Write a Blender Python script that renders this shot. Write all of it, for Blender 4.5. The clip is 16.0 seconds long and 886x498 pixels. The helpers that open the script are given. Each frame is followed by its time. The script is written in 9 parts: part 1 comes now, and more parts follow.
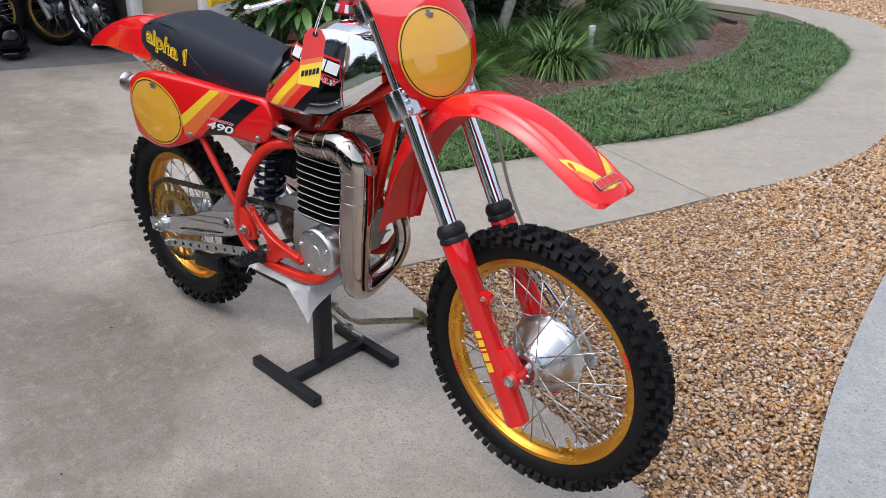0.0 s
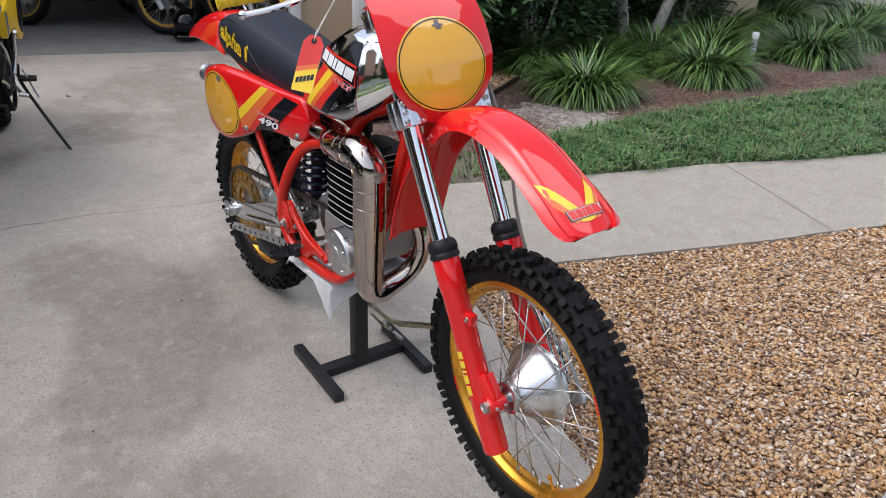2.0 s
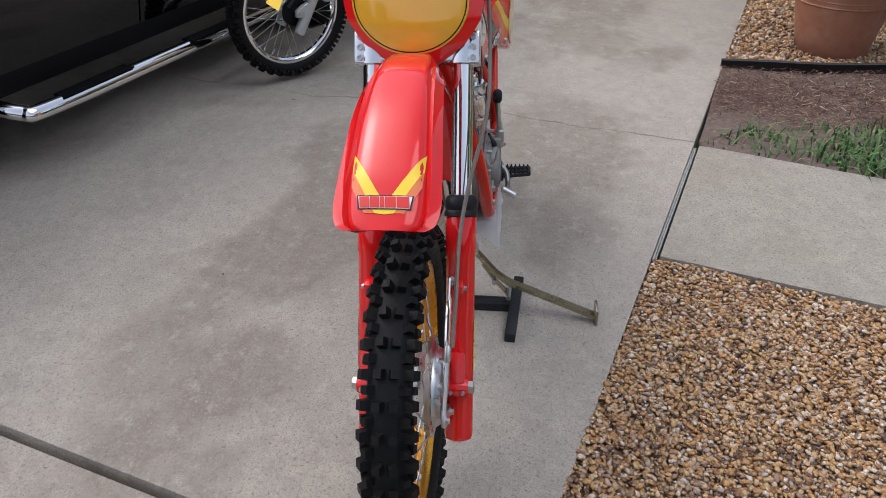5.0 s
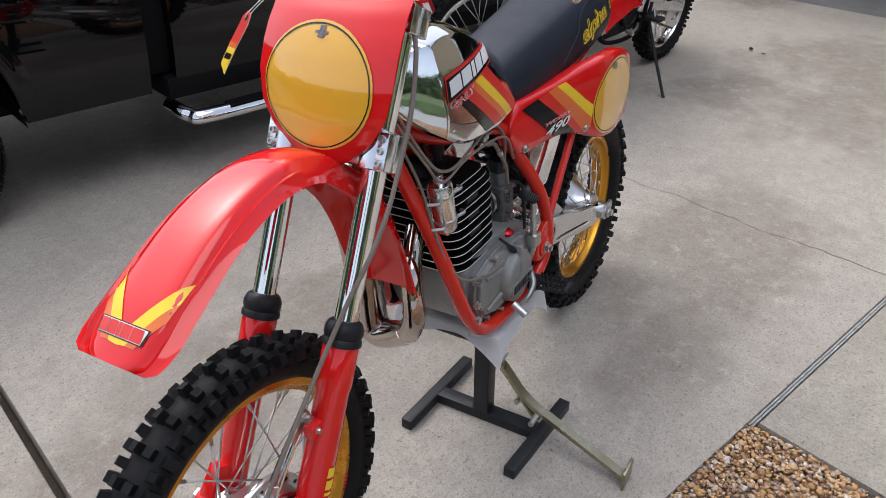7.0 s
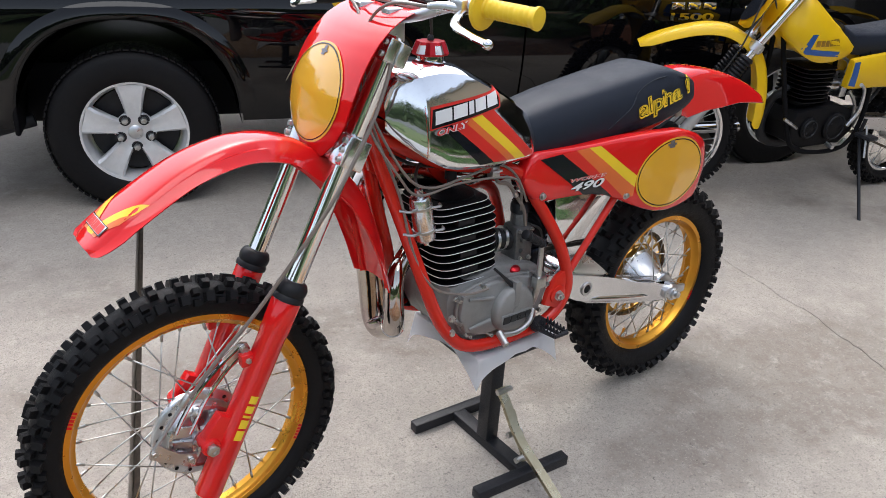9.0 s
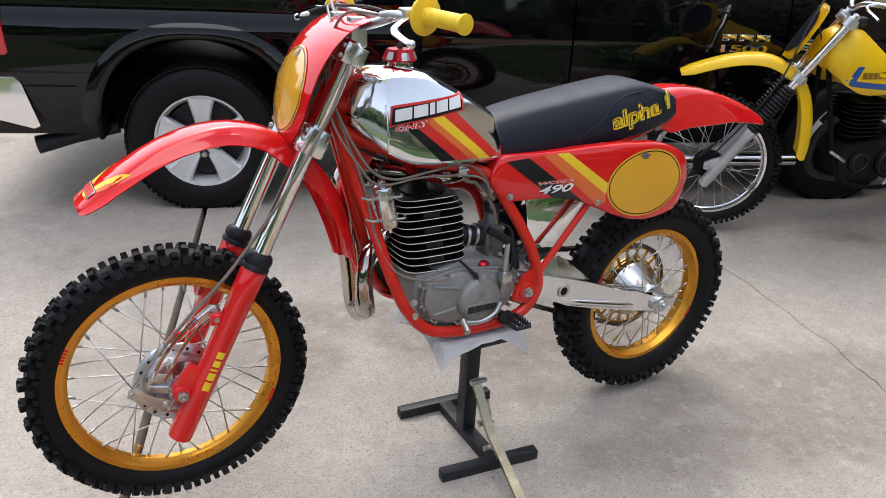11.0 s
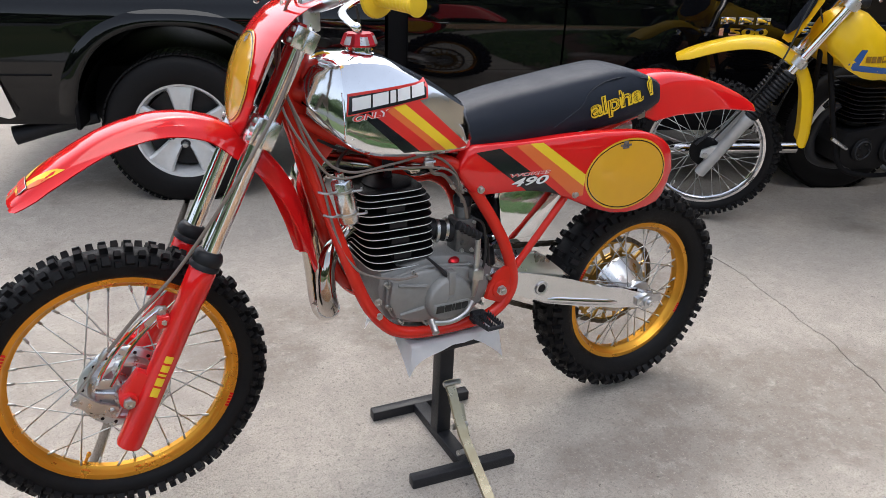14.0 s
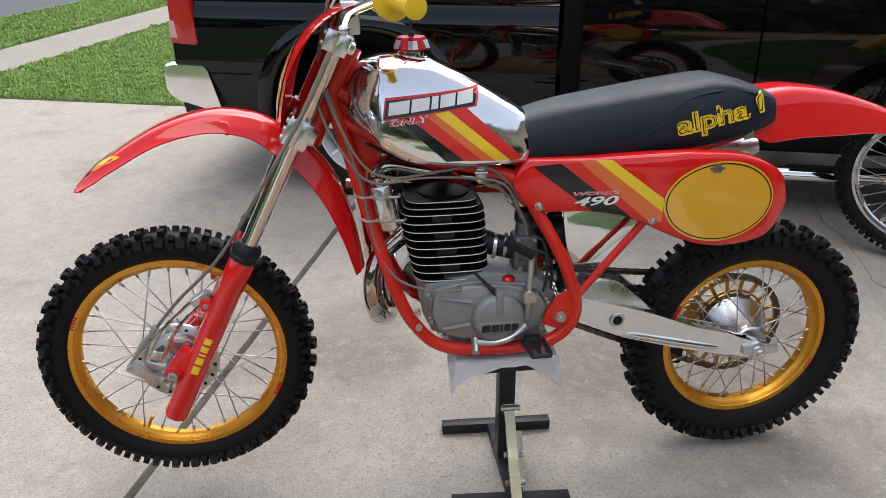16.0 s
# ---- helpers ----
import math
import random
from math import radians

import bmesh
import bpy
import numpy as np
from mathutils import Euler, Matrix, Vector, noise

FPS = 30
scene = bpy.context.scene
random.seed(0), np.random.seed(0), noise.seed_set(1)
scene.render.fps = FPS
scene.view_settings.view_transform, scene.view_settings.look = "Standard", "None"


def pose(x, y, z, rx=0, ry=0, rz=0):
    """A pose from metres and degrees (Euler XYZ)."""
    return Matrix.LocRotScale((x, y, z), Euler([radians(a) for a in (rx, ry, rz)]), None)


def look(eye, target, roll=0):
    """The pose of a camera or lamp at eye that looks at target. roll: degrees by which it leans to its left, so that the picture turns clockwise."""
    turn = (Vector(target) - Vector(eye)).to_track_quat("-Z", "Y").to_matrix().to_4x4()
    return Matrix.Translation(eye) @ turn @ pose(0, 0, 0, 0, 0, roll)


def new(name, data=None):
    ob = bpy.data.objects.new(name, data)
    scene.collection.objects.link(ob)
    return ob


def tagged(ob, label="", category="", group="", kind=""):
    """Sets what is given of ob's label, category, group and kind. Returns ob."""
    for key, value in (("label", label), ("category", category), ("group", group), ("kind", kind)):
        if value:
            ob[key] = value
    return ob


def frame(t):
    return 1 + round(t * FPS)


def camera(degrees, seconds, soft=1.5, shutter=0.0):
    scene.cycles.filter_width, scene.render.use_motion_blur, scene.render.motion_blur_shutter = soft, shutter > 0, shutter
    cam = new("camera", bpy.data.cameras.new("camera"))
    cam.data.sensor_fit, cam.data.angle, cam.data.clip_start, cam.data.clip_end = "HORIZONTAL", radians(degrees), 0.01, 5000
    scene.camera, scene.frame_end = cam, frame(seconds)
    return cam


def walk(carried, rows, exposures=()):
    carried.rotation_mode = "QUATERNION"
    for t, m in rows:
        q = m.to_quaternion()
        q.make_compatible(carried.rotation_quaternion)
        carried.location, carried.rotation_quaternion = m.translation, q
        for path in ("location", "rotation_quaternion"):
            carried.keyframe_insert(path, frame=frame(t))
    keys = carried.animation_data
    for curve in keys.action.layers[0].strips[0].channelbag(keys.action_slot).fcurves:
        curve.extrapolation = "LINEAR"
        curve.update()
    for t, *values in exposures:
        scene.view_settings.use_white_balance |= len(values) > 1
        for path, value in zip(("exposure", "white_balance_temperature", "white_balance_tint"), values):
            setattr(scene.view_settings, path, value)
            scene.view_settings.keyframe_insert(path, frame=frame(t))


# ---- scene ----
from mathutils.bvhtree import BVHTree

cam = camera(59.4, 16.0, 0.5)
PATH = [
    (0, (1.556, -1.329, 1.402), (0.382, 0.061, 0.572), 2.0),
    (0.5, (1.505, -1.329, 1.406), (0.334, 0.065, 0.579), 1.8),
    (1, (1.561, -1.269, 1.414), (0.376, 0.117, 0.593), 1.6),
    (1.5, (1.727, -1.132, 1.433), (0.351, 0.051, 0.593), 2.6),
    (2, (1.78, -1.005, 1.444), (0.325, 0.066, 0.586), 2.1),
    (2.5, (1.781, -0.826, 1.448), (0.302, 0.189, 0.562), 2.8),
    (3, (1.881, -0.65, 1.442), (0.315, 0.162, 0.5), 2.1),
    (3.5, (2.008, -0.445, 1.455), (0.418, 0.128, 0.386), 2.6),
    (4, (1.952, -0.245, 1.45), (0.309, 0.181, 0.393), 2.0),
    (4.5, (1.912, -0.036, 1.447), (0.225, 0.129, 0.385), 1.8),
    (5, (1.88, 0.184, 1.466), (0.197, 0.028, 0.398), -0.1),
    (5.2, (1.826, 0.243, 1.46), (0.148, 0.023, 0.395), -0.3),
    (7.3, (1.279, 0.852, 1.501), (-0.137, -0.114, 0.47), 1.7),
    (7.5, (1.237, 0.92, 1.496), (-0.121, -0.122, 0.461), 3.0),
    (8, (1.179, 1.114, 1.5), (-0.022, -0.122, 0.485), 3.3),
    (8.5, (1.211, 1.217, 1.478), (0.015, -0.077, 0.531), 3.4),
    (9, (1.142, 1.366, 1.5), (0.028, -0.045, 0.622), 3.7),
    (9.2, (1.1, 1.413, 1.502), (0.002, -0.029, 0.656), 3.7),
    (11.3, (0.944, 1.735, 1.484), (0.07, 0.128, 0.675), 3.0),
    (11.5, (0.936, 1.727, 1.484), (0.074, 0.115, 0.674), 2.9),
    (12, (0.925, 1.732, 1.485), (0.084, 0.111, 0.669), 2.8),
    (12.5, (0.902, 1.756, 1.481), (0.075, 0.129, 0.663), 2.6),
    (13, (0.885, 1.754, 1.474), (0.07, 0.123, 0.652), 2.4),
    (13.5, (0.871, 1.682, 1.467), (0.018, 0.075, 0.637), 2.6),
    (14, (0.806, 1.68, 1.465), (-0.065, 0.085, 0.629), 2.7),
    (14.5, (0.653, 1.764, 1.466), (0.003, 0.073, 0.62), 2.0),
    (15, (0.548, 1.753, 1.453), (-0.037, 0.038, 0.605), 1.7),
    (15.5, (0.437, 1.685, 1.454), (-0.113, -0.045, 0.615), 1.9),
    (16, (0.296, 1.757, 1.454), (0.054, -0.046, 0.622), -0.3),
]
EXPOSURES = [(0.0, 0.83, 6150, 11), (2.5, 0.81, 6150, 11), (4.5, 0.66, 6150, 11), (5.2, 0.63, 6180, 11), (6.2, 0.81, 6200, 11), (8.0, 0.95, 6250, 10), (9.0, 1.14, 6270, 10), (12.5, 1.16, 6320, 10), (15.0, 1.17, 6320, 10), (15.5, 1.17, 6320, 10), (16.0, 1.01, 6360, 10)]
walk(cam, [(t, look(e, g, r)) for t, e, g, r in PATH], EXPOSURES)

# ---- sky, sun and exposure ----
world = bpy.data.worlds.new("overcast_sky")
scene.world = world
world.use_nodes = True
wn, wl = world.node_tree.nodes, world.node_tree.links
sky = wn.new("ShaderNodeTexSky")
sky.sky_type = "NISHITA"
sky.sun_disc = False
sky.sun_elevation, sky.sun_rotation = radians(58), radians(200)
sky.air_density, sky.dust_density = 1.0, 4.0
pale = wn.new("ShaderNodeHueSaturation")
pale.inputs["Saturation"].default_value = 0.5
wl.new(sky.outputs[0], pale.inputs["Color"])
wl.new(pale.outputs[0], wn["Background"].inputs[0])
wn["Background"].inputs[1].default_value = 0.15
sun_data = bpy.data.lights.new("sun", "SUN")
sun_data.energy, sun_data.angle, sun_data.color = 0.5, radians(40), (1.0, 0.98, 0.95)
sun = new("sun", sun_data)
sun.matrix_world = look((3, 6, 14), (0, 0, 0))


# ---- materials ----
def mat(name, base, rough=0.5, metal=0.0, dark=None, scale=30.0, mix=0.5, bump=0.0, bscale=200.0, coat=0.0, spec=0.5,
        rvar=0.0, island=0.0, big=None, bigscale=2.0, objrand=0.0):
    """base mottled towards dark at one scale, stained towards big at a larger one, with fine relief."""
    m = bpy.data.materials.new(name)
    m.use_nodes = True
    n, l = m.node_tree.nodes, m.node_tree.links
    b = n["Principled BSDF"]
    b.inputs["Roughness"].default_value, b.inputs["Metallic"].default_value = rough, metal
    b.inputs["Specular IOR Level"].default_value = spec
    b.inputs["Coat Weight"].default_value = coat
    b.inputs["Coat Roughness"].default_value = 0.04
    geo = n.new("ShaderNodeNewGeometry")
    dark = dark or tuple(c * 0.8 for c in base)

    def noise_node(sc, detail=5.0, rough_=0.6):
        t = n.new("ShaderNodeTexNoise")
        t.inputs["Scale"].default_value, t.inputs["Detail"].default_value = sc, detail
        t.inputs["Roughness"].default_value = rough_
        l.new(geo.outputs["Position"], t.inputs["Vector"])
        return t

    def ramp(src, lo, hi):
        r = n.new("ShaderNodeMapRange")
        r.inputs["From Min"].default_value, r.inputs["From Max"].default_value = lo, hi
        l.new(src, r.inputs["Value"])
        return r.outputs["Result"]

    def blend(fac, a, c, amount):
        mx = n.new("ShaderNodeMix")
        mx.data_type = "RGBA"
        k = n.new("ShaderNodeMath")
        k.operation, k.inputs[1].default_value = "MULTIPLY", amount
        l.new(fac, k.inputs[0])
        l.new(k.outputs[0], mx.inputs["Factor"])
        if isinstance(a, tuple):
            mx.inputs["A"].default_value = (*a, 1)
        else:
            l.new(a, mx.inputs["A"])
        mx.inputs["B"].default_value = (*c, 1)
        return mx.outputs["Result"]

    grain = noise_node(scale)
    col = blend(ramp(grain.outputs["Fac"], 0.35, 0.68), tuple(base), dark, mix)
    if big:
        stain = noise_node(bigscale, 4.0)
        col = blend(ramp(stain.outputs["Fac"], 0.46, 0.66), col, big, 0.7)
    if island or objrand:
        hs = n.new("ShaderNodeHueSaturation")
        src = geo.outputs["Random Per Island"]
        if objrand:
            src = n.new("ShaderNodeObjectInfo").outputs["Random"]
        v = ramp(src, 0, 1)
        v.node.inputs["To Min"].default_value = 1 - (island or objrand)
        v.node.inputs["To Max"].default_value = 1 + (island or objrand)
        l.new(v, hs.inputs["Value"])
        l.new(col, hs.inputs["Color"])
        col = hs.outputs["Color"]
    l.new(col, b.inputs["Base Color"])
    if rvar:
        rr = ramp(grain.outputs["Fac"], 0.3, 0.7)
        rr.node.inputs["To Min"].default_value, rr.node.inputs["To Max"].default_value = max(rough - rvar, 0.02), rough + rvar
        l.new(rr, b.inputs["Roughness"])
    if bump:
        f = noise_node(bscale, 3.0)
        bp = n.new("ShaderNodeBump")
        bp.inputs["Strength"].default_value, bp.inputs["Distance"].default_value = min(bump, 1.0), 0.002 * max(bump, 1)
        l.new(f.outputs["Fac"], bp.inputs["Height"])
        l.new(bp.outputs[0], b.inputs["Normal"])
    return m


RED = mat("red_plastic", (0.70, 0.012, 0.013), 0.06, dark=(0.65, 0.010, 0.011), scale=12, rvar=0.02, spec=0.5, bump=0.12, bscale=9, coat=0.25)
RED_FRAME = mat("red_enamel", (0.60, 0.025, 0.014), 0.14, dark=(0.52, 0.02, 0.012), scale=25, rvar=0.05, spec=0.4)
YELLOW_VINYL = mat("yellow_vinyl", (0.76, 0.40, 0.035), 0.10, dark=(0.74, 0.38, 0.03), scale=8, rvar=0.03, coat=0.8)
YELLOW = mat("yellow_sticker", (0.85, 0.58, 0.03), 0.3, dark=(0.8, 0.52, 0.03), scale=10)
ORANGE = mat("orange_sticker", (0.72, 0.16, 0.04), 0.3, scale=10, dark=(0.68, 0.14, 0.035))
LIGHT_RED = mat("light_red_sticker", (0.66, 0.03, 0.022), 0.3, scale=10, dark=(0.6, 0.028, 0.02))
BLACK_STICKER = mat("black_sticker", (0.010, 0.011, 0.015), 0.13, scale=60)
WHITE_STICKER = mat("white_sticker", (0.80, 0.80, 0.80), 0.45, scale=10)
GRIP_YELLOW = mat("yellow_rubber", (0.82, 0.55, 0.02), 0.5, dark=(0.75, 0.48, 0.02), scale=40)
RUBBER = mat("black_rubber", (0.0055, 0.0055, 0.0065), 0.52, dark=(0.0125, 0.0115, 0.0115), scale=60, mix=0.6, bump=0.4, bscale=500, rvar=0.14, spec=0.16)
SOFT_RUBBER = mat("smooth_black_rubber", (0.015, 0.015, 0.017), 0.42, scale=80, bump=0.1, bscale=500, spec=0.2)
VINYL = mat("black_seat_vinyl", (0.011, 0.015, 0.025), 0.46, dark=(0.016, 0.020, 0.031), scale=14, bump=0.3, bscale=1300, rvar=0.08, spec=0.26)
BLACK_METAL = mat("black_fin_paint", (0.006, 0.006, 0.007), 0.45, scale=80, bump=0.2, bscale=900, spec=0.14)
SATIN = mat("satin_polished_aluminium", (0.74, 0.75, 0.77), 0.22, 1.0, dark=(0.70, 0.71, 0.73), scale=18, rvar=0.04, bump=0.05, bscale=60)
HUB = mat("satin_hub_aluminium", (0.66, 0.67, 0.68), 0.3, 1.0, dark=(0.58, 0.59, 0.60), scale=30, rvar=0.06, bump=0.08, bscale=120)
CREST = mat("dark_blue_crest", (0.05, 0.07, 0.14), 0.3, scale=200, dark=(0.25, 0.18, 0.10), mix=0.9)
BLACK_STEEL = mat("black_powder_coat", (0.014, 0.015, 0.018), 0.42, dark=(0.024, 0.024, 0.028), scale=40, bump=0.25, bscale=700, spec=0.3)
CHROME = mat("chrome", (0.82, 0.82, 0.83), 0.06, 1.0, dark=(0.76, 0.76, 0.77), scale=15, rvar=0.02)
NICKEL = mat("nickel_pipe", (0.52, 0.48, 0.43), 0.07, 1.0, dark=(0.40, 0.34, 0.30), scale=14, rvar=0.03, bump=0.22, bscale=26, big=(0.44, 0.36, 0.38), bigscale=9)
POLISHED = mat("polished_aluminium", (0.80, 0.81, 0.83), 0.07, 1.0, dark=(0.72, 0.73, 0.75), scale=18, rvar=0.03, bump=0.16, bscale=22)
ALU = mat("machined_aluminium", (0.66, 0.67, 0.69), 0.32, 1.0, dark=(0.55, 0.56, 0.58), scale=50, rvar=0.08, bump=0.12, bscale=600)
CAST = mat("cast_magnesium", (0.30, 0.30, 0.295), 0.5, 0.55, dark=(0.23, 0.23, 0.225), scale=40, bump=0.5, bscale=900)
FIN_EDGE = mat("bare_fin_edge", (0.80, 0.81, 0.82), 0.4, 0.3, scale=120)
STEEL = mat("zinc_steel", (0.55, 0.55, 0.54), 0.35, 1.0, dark=(0.4, 0.4, 0.38), scale=120, rvar=0.1)
GOLD = mat("gold_anodised_rim", (0.74, 0.35, 0.04), 0.30, 0.85, dark=(0.68, 0.30, 0.03), scale=14, rvar=0.06)
GOLD_DARK = mat("dark_gold_sprocket", (0.48, 0.29, 0.07), 0.4, 0.9, dark=(0.3, 0.18, 0.05), scale=60, rvar=0.1)
CHAIN = mat("oiled_chain", (0.16, 0.14, 0.11), 0.4, 0.9, dark=(0.06, 0.05, 0.045), scale=150)
ZINC_YELLOW = mat("olive_zinc_plate", (0.38, 0.35, 0.25), 0.30, 1.0, dark=(0.25, 0.21, 0.12), scale=20, rvar=0.1)
SPRING = mat("blue_black_spring", (0.007, 0.010, 0.034), 0.25, 0.2, scale=60, coat=0.5)
RED_ANOD = mat("red_anodised", (0.5, 0.02, 0.03), 0.3, 0.8, scale=60)
CABLE = mat("grey_cable", (0.20, 0.165, 0.14), 0.35, 0.0, dark=(0.15, 0.125, 0.11), scale=90)
BLACK_CABLE = mat("black_cable", (0.02, 0.02, 0.02), 0.45, scale=90)
CLOTH = mat("white_towel", (0.90, 0.90, 0.91), 0.9, dark=(0.86, 0.86, 0.88), scale=40, bump=0.8, bscale=900)
PAPER = mat("cream_card", (0.74, 0.66, 0.50), 0.75, dark=(0.70, 0.61, 0.45), scale=30)
STRING = mat("white_string", (0.72, 0.70, 0.64), 0.8, scale=60)


def concrete(name, base, stain, stain_scale, stain_amount, seed, blotches=()):
    """Broomed concrete: pale cement, grey mottling, dark specks of sand, pits and broad weather stains."""
    m = bpy.data.materials.new(name)
    m.use_nodes = True
    n, l = m.node_tree.nodes, m.node_tree.links
    b = n["Principled BSDF"]
    b.inputs["Roughness"].default_value, b.inputs["Specular IOR Level"].default_value = 0.85, 0.3
    geo = n.new("ShaderNodeNewGeometry")
    at = n.new("ShaderNodeVectorMath")
    at.operation = "ADD"
    at.inputs[1].default_value = (seed, seed * 0.7, 0)
    l.new(geo.outputs["Position"], at.inputs[0])

    def level(scale, detail, rough_, lo, hi, amount):
        t = n.new("ShaderNodeTexNoise")
        t.inputs["Scale"].default_value, t.inputs["Detail"].default_value, t.inputs["Roughness"].default_value = scale, detail, rough_
        l.new(at.outputs[0], t.inputs["Vector"])
        r = n.new("ShaderNodeMapRange")
        r.inputs["From Min"].default_value, r.inputs["From Max"].default_value, r.inputs["To Max"].default_value = lo, hi, amount
        l.new(t.outputs["Fac"], r.inputs["Value"])
        return t.outputs["Fac"], r.outputs["Result"]

    col = None
    tone = lambda k: tuple(min(q * k, 0.8) for q in base)
    for scale, detail, rough_, lo, hi, amount, c in ((stain_scale, 7, 0.66, 0.53, 0.63, stain_amount, stain), (stain_scale * 3.3, 8, 0.72, 0.49, 0.62, 0.55, tone(0.80)),
                                                     (9, 8, 0.78, 0.50, 0.60, 0.50, tone(0.76)), (22, 7, 0.8, 0.46, 0.62, 0.60, tone(0.76)), (14, 5, 0.7, 0.54, 0.68, 0.5, tone(1.18)),
                                                     (190, 3, 0.7, 0.48, 0.62, 0.70, tone(0.60)), (85, 4, 0.75, 0.55, 0.64, 0.85, tone(0.48)), (110, 4, 0.7, 0.57, 0.68, 0.5, tone(1.25)), (48, 3, 0.6, 0.68, 0.73, 0.85, tone(0.32))):
        mx = n.new("ShaderNodeMix")
        mx.data_type = "RGBA"
        raw, fac = level(scale, detail, rough_, lo, hi, amount)
        if col is None:
            # stains and further darkened areas: broad patches with broken edges
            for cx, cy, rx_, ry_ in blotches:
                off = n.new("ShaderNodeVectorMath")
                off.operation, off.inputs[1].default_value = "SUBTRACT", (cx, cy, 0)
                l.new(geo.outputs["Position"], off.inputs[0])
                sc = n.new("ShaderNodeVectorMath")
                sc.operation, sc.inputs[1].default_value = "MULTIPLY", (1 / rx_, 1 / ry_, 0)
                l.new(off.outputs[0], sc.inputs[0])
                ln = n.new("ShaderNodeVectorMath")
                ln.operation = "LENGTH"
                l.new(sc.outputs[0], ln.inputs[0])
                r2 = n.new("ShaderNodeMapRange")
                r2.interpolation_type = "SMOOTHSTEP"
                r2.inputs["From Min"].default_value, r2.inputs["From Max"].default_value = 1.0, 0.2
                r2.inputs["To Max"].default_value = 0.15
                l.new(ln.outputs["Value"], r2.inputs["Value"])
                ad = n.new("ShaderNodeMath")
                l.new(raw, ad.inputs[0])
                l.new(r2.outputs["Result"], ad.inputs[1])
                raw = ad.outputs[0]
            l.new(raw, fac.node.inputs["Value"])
        l.new(fac, mx.inputs["Factor"])
        if col is None:
            mx.inputs["A"].default_value = (*base, 1)
        else:
            l.new(col, mx.inputs["A"])
        mx.inputs["B"].default_value = (*c, 1)
        col = mx.outputs["Result"]
    l.new(col, b.inputs["Base Color"])
    f, _ = level(170, 4, 0.7, 0, 1, 1)
    bp = n.new("ShaderNodeBump")
    bp.inputs["Strength"].default_value, bp.inputs["Distance"].default_value = 0.9, 0.004
    l.new(f, bp.inputs["Height"])
    l.new(bp.outputs[0], b.inputs["Normal"])
    return m


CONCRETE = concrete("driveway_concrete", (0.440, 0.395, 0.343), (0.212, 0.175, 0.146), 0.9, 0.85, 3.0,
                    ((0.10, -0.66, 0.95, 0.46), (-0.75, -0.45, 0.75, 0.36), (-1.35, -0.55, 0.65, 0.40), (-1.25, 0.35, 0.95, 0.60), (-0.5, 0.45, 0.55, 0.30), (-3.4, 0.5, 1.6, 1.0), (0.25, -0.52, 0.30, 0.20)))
WALK = concrete("walkway_concrete", (0.385, 0.35, 0.30), (0.31, 0.27, 0.22), 1.2, 0.6, 11.0)
KERB = concrete("grey_concrete", (0.38, 0.385, 0.38), (0.29, 0.29, 0.28), 1.4, 0.6, 7.0)
SOIL = mat("dark_soil", (0.065, 0.05, 0.038), 0.95, dark=(0.03, 0.024, 0.02), scale=30, mix=0.9, bump=1.0, bscale=90)
GARAGE_FLOOR = mat("garage_floor", (0.20, 0.195, 0.185), 0.7, dark=(0.13, 0.125, 0.12), scale=6, mix=0.7, bump=0.3, bscale=200)


def palette(name, colours, rough=0.8, bump=0.0, bscale=200):
    """Each loose piece takes one of the colours by chance."""
    m = bpy.data.materials.new(name)
    m.use_nodes = True
    n, l = m.node_tree.nodes, m.node_tree.links
    g = n.new("ShaderNodeNewGeometry")
    r = n.new("ShaderNodeValToRGB")
    r.color_ramp.interpolation = "CONSTANT"
    els = r.color_ramp.elements
    while len(els) < len(colours):
        els.new(0.5)
    for i, c in enumerate(colours):
        els[i].position, els[i].color = i / len(colours), (*c, 1)
    l.new(g.outputs["Random Per Island"], r.inputs["Fac"])
    t = n.new("ShaderNodeTexNoise")
    t.inputs["Scale"].default_value = bscale
    l.new(g.outputs["Position"], t.inputs["Vector"])
    mx = n.new("ShaderNodeMix")
    mx.data_type, mx.blend_type = "RGBA", "MULTIPLY"
    mx.inputs["Factor"].default_value = 0.45
    l.new(r.outputs[0], mx.inputs["A"])
    l.new(t.outputs["Fac"], mx.inputs["B"])
    l.new(mx.outputs["Result"], n["Principled BSDF"].inputs["Base Color"])
    n["Principled BSDF"].inputs["Roughness"].default_value = rough
    return m


STONES = palette("river_pebbles", [(0.594, 0.372, 0.178), (0.45, 0.237, 0.102), (0.684, 0.508, 0.347), (0.324, 0.169, 0.0846), (0.756, 0.643, 0.541), (0.558, 0.305, 0.127),
                                   (0.63, 0.423, 0.237), (0.18, 0.106, 0.0719), (0.522, 0.398, 0.313), (0.576, 0.321, 0.127), (0.378, 0.254, 0.169), (0.648, 0.423, 0.203)], 0.55)
MULCH = palette("bark_mulch", [(0.17, 0.078, 0.055), (0.085, 0.042, 0.034), (0.25, 0.13, 0.09), (0.05, 0.028, 0.025), (0.36, 0.24, 0.17), (0.12, 0.06, 0.048)], 0.9)
LITTER = palette("dry_litter", [(0.42, 0.31, 0.20), (0.30, 0.20, 0.12), (0.52, 0.44, 0.33), (0.10, 0.04, 0.035), (0.24, 0.10, 0.07)], 0.9)
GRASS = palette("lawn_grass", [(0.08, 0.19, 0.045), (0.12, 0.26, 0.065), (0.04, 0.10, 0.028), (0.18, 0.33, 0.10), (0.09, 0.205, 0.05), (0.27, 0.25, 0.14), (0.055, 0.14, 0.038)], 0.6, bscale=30)
